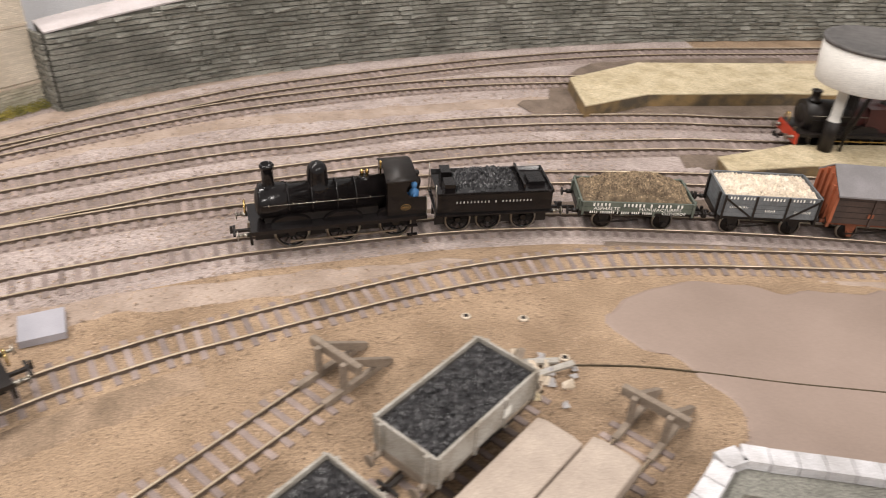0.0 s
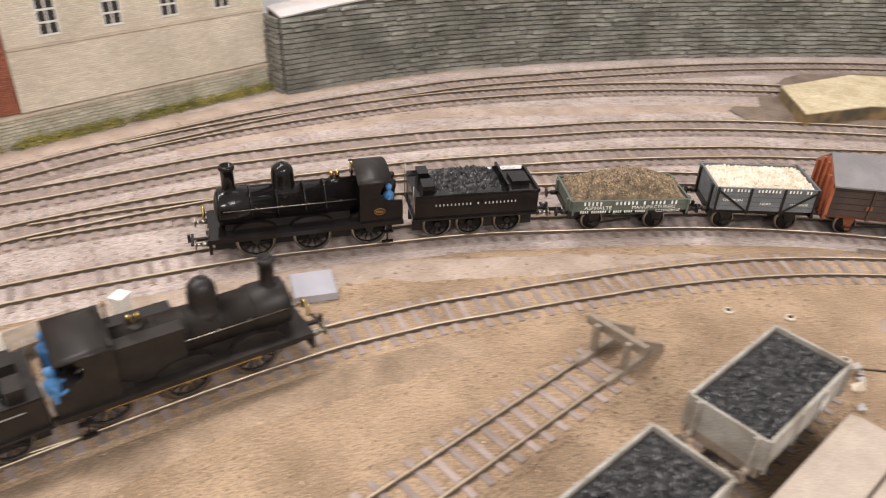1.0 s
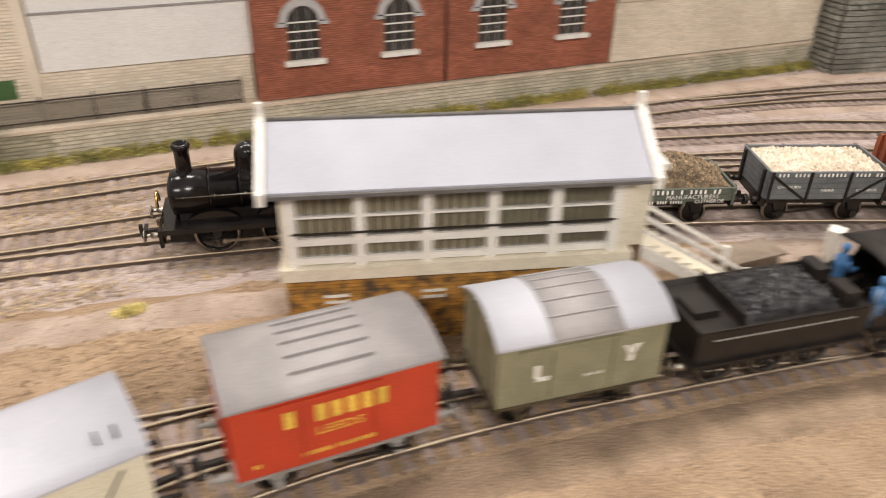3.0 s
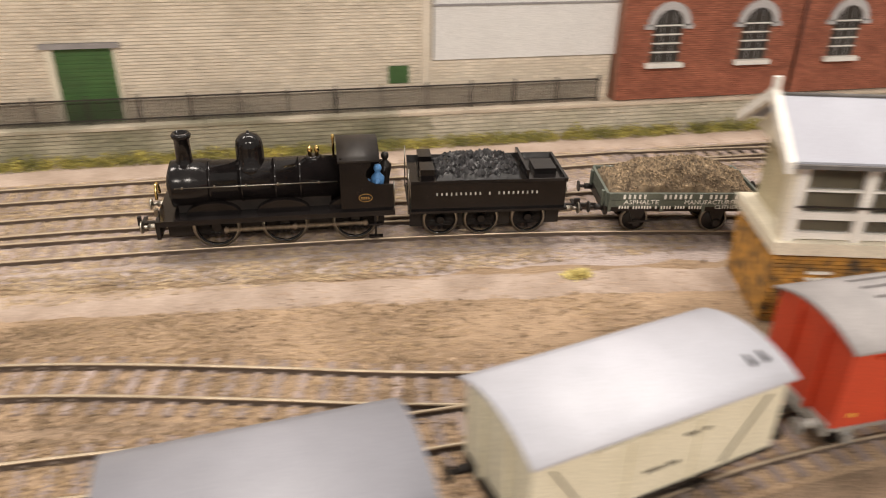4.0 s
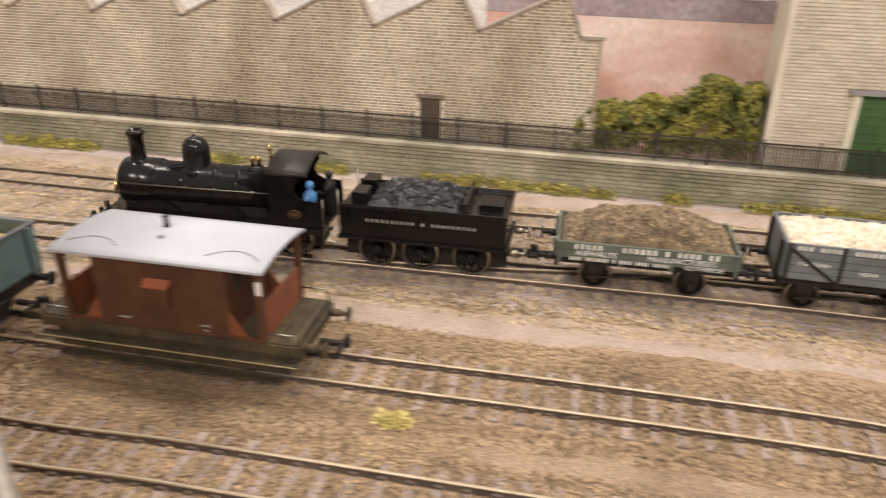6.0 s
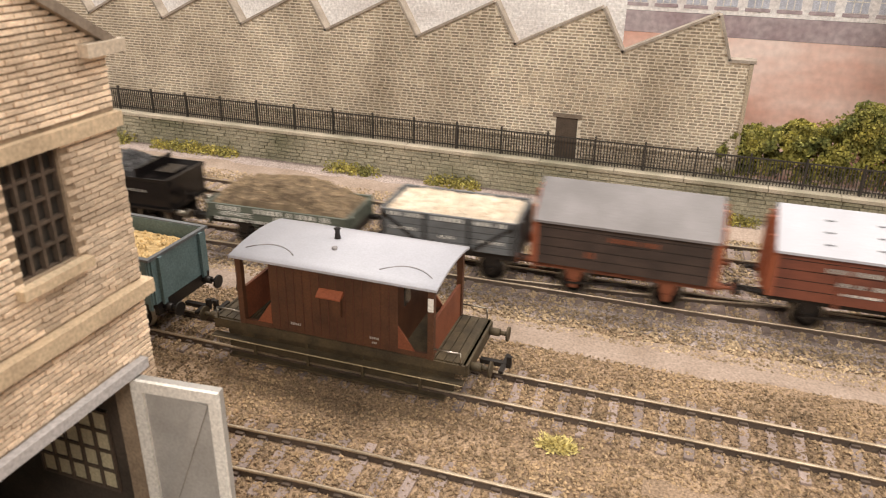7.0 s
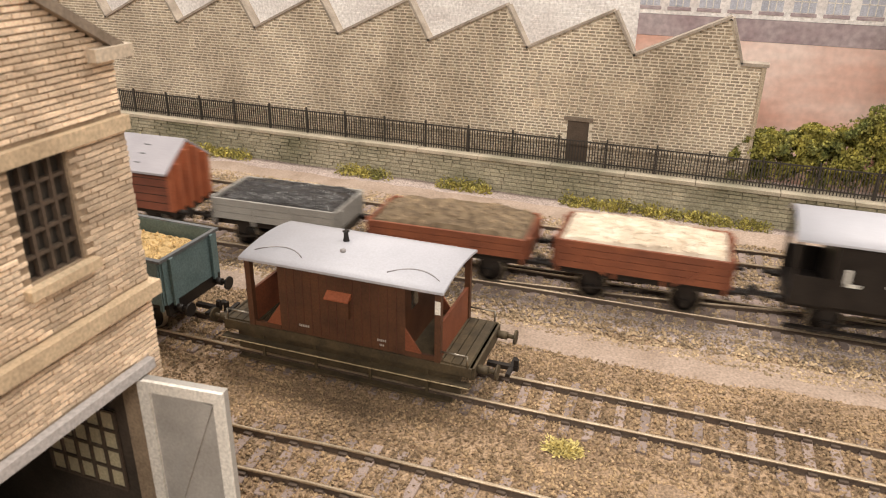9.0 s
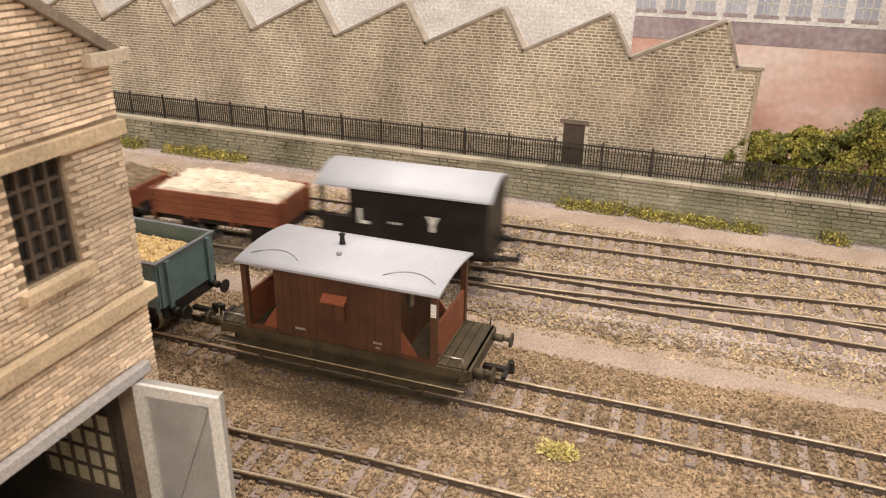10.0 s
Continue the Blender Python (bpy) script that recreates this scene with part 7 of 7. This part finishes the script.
    part("solebar_casing", boxes((-half + 0.004, half - 0.004, -0.0140, -0.0132, 0.0045, 0.0125), (-half + 0.004, half - 0.004, 0.0132, 0.0140, 0.0045, 0.0125)), GRIME, w, "grimy deep solebar")
    underframe(w, half, GRIME, 0.0064, 0.024)
    return w


brake2 = yard_brake()
brake2.matrix_basis = pose(-0.3785, -0.7225, HEAD, 0, 0, 90.8)
part("white_label", boxes((0.0326, 0.0344, -0.01605, -0.0159, 0.0330, 0.0375)), WHITE, brake2, "small white paper label")
teal = open_wagon("teal-grey steel mineral wagon filled with ochre stone", TEAL, MATTBLACK, 1, 0.0335, SAND, 0.0015, 0.0012, 500, 0.0014, 0.0325, 0.5, TEAL, 0.0060)
teal.matrix_basis = pose(-0.3775, -0.8240, HEAD, 0, 0, 90)
part("top_rim", boxes((-0.0335, 0.0335, 0.0152, 0.0170, 0.0328, 0.0338), (-0.0335, 0.0335, -0.0170, -0.0152, 0.0328, 0.0338), (0.0320, 0.0335, -0.0152, 0.0152, 0.0328, 0.0338), (-0.0335, -0.0320, -0.0152, 0.0152, 0.0328, 0.0338)), SLATEWAGON, teal)
for yc in (0.2195, 0.1315):
    cw = open_wagon("pale grey mineral wagon filled level with coal", PALEWOOD, TIMBER, 1, 0.0296, COAL, 0.0010, 0.0013, 700, 0.0019, 0.0320, 0.6, PALEWOOD)
    cw.matrix_basis = pose(-0.120, yc, HEAD, 0, 0, 90)
    tagged(cw, group="coal wagons")
    part("white_mark", boxes((0.008, 0.013, -0.01685, -0.0167, 0.020, 0.025)), LETTER, cw)
for xc, yc, hl in ((-0.0855, 0.2065, 0.036), (-0.0630, 0.2200, 0.029)):
    tp = thing("sheeted_wagon", "low wagon under a plain buff tarpaulin", "wagon", "sheeted wagons", pose(xc, yc, HEAD, 0, 0, 90))
    bm = bmesh.new()
    prism(bm, [(-0.0105, 0.0060), (0.0105, 0.0060), (0.0108, 0.0150), (0.0060, 0.0162), (-0.0060, 0.0162), (-0.0108, 0.0150)], -hl, hl, "x")
    part("tarpaulin", bm, TARP, tp, "buff sheet", bevel=0.0005)
    part("wagon_frame", boxes((-hl, hl, -0.0090, 0.0090, -0.0005, 0.0060)), GRIME, tp)

# a tank engine far round the curve
loco3 = locomotive("black engine with a dark maroon boiler by the water tower", MATTBLACK, True, False)
part("smokebox", cyl(bmesh.new(), (0.0412, 0, 0.0271), (0.0100, 0, 0.0271), 0.0106, n=28), MATTBLACK, loco3, "black smokebox")
part("tank_front", boxes((0.016, 0.036, -0.0120, 0.0120, 0.0171, 0.0262)), MATTBLACK, loco3, bevel=0.0004)
for child in list(loco3.children):
    if child.name.startswith("chimney"):
        child.matrix_basis = pose(0, 0, 0.0205) @ Matrix.Diagonal((1, 1, 0.5, 1))
    if child.name.startswith(("boiler", "firebox")):
        child.data.materials[0] = MAROON
loco3.matrix_basis = pose(-0.0880, 0.6477, HEAD, 0, 0, 180 + 41.5)
part("red_beam", boxes((0.0462, 0.0475, -0.0160, 0.0160, 0.0088, 0.0170)), REDVAN, loco3, "red buffer beam face")


# ---------------------------------------------------------------- movement
CHIMNEY = [(0, 0.4515), (0.5, 0.5262), (1.0, 0.6083), (1.5, 0.6916), (2.0, 0.7790), (3.0, 0.9525), (3.2, 0.9890), (4.3, 1.2010), (4.5, 1.2380), (5.0, 1.3300), (5.5, 1.4260), (6.0, 1.5370), (6.2, 1.5840), (7.3, 1.8220), (7.6, 1.8910), (7.9, 1.9600), (8.2, 2.0265), (8.5, 2.0870), (8.8, 2.1440), (9.1, 2.2010), (9.4, 2.2580), (9.7, 2.3145), (10.0, 2.3710)]


def travelled(t):
    """How far the chimney is along the main line, smoothed by a cubic through the stations."""
    ts, ss = [a for a, _ in CHIMNEY], [b for _, b in CHIMNEY]
    i = max(0, min(len(ts) - 2, int(np.searchsorted(ts, t, side="right")) - 1))
    slope = lambda k: (ss[min(k + 1, len(ss) - 1)] - ss[max(k - 1, 0)]) / (ts[min(k + 1, len(ss) - 1)] - ts[max(k - 1, 0)])
    h = ts[i + 1] - ts[i]
    u = (t - ts[i]) / h
    return ((1 + 2 * u) * (1 - u) ** 2 * ss[i] + u * (1 - u) ** 2 * h * slope(i) + u * u * (3 - 2 * u) * ss[i + 1] - u * u * (1 - u) * h * slope(i + 1))


START = float(main_s[np.argmin(np.abs(main_line[:, 0] - 0.03) + np.abs(main_line[:, 1] - 0.575))])


def on_main(at):
    """The main line, carried straight on past both its ends."""
    if at > main_s[-1] - 0.03:
        return pose(-0.430, -1.42, HEAD, 0, 0, -87.4) @ pose(at - main_s[-1], 0, 0)
    if at < 0.03:
        m = placed(main_line, main_s, 0.03, True)
        return m @ pose(at - 0.03, 0, 0)
    return placed(main_line, main_s, at, True)


CRANK = 0.62                                                # where the cranks stand at the start


def motions():
    steps = [k / 5 for k in range(51)]
    for ob, behind in TRAIN:
        rows = [(t, on_main(START + travelled(t) - behind)) for t in steps]
        walk(ob, rows)
        if ob is loco1:
            walk(driver, rows)
            walk(fireman, rows)
        for child in ob.children:
            r = child.get("radius")
            if r:
                x, y, z = child.matrix_basis.translation
                walk(child, [(k / 30, pose(x, y, z, 0, math.degrees(travelled(k / 30) / r - CRANK), 0)) for k in range(301)])
            swing = child.get("swing")
            if swing:
                x, y, z = child.matrix_basis.translation
                walk(child, [(k / 30, pose(x + swing * math.cos(travelled(k / 30) / 0.0098 - CRANK), y, 0.0098 - swing * math.sin(travelled(k / 30) / 0.0098 - CRANK))) for k in range(301)])


motions()
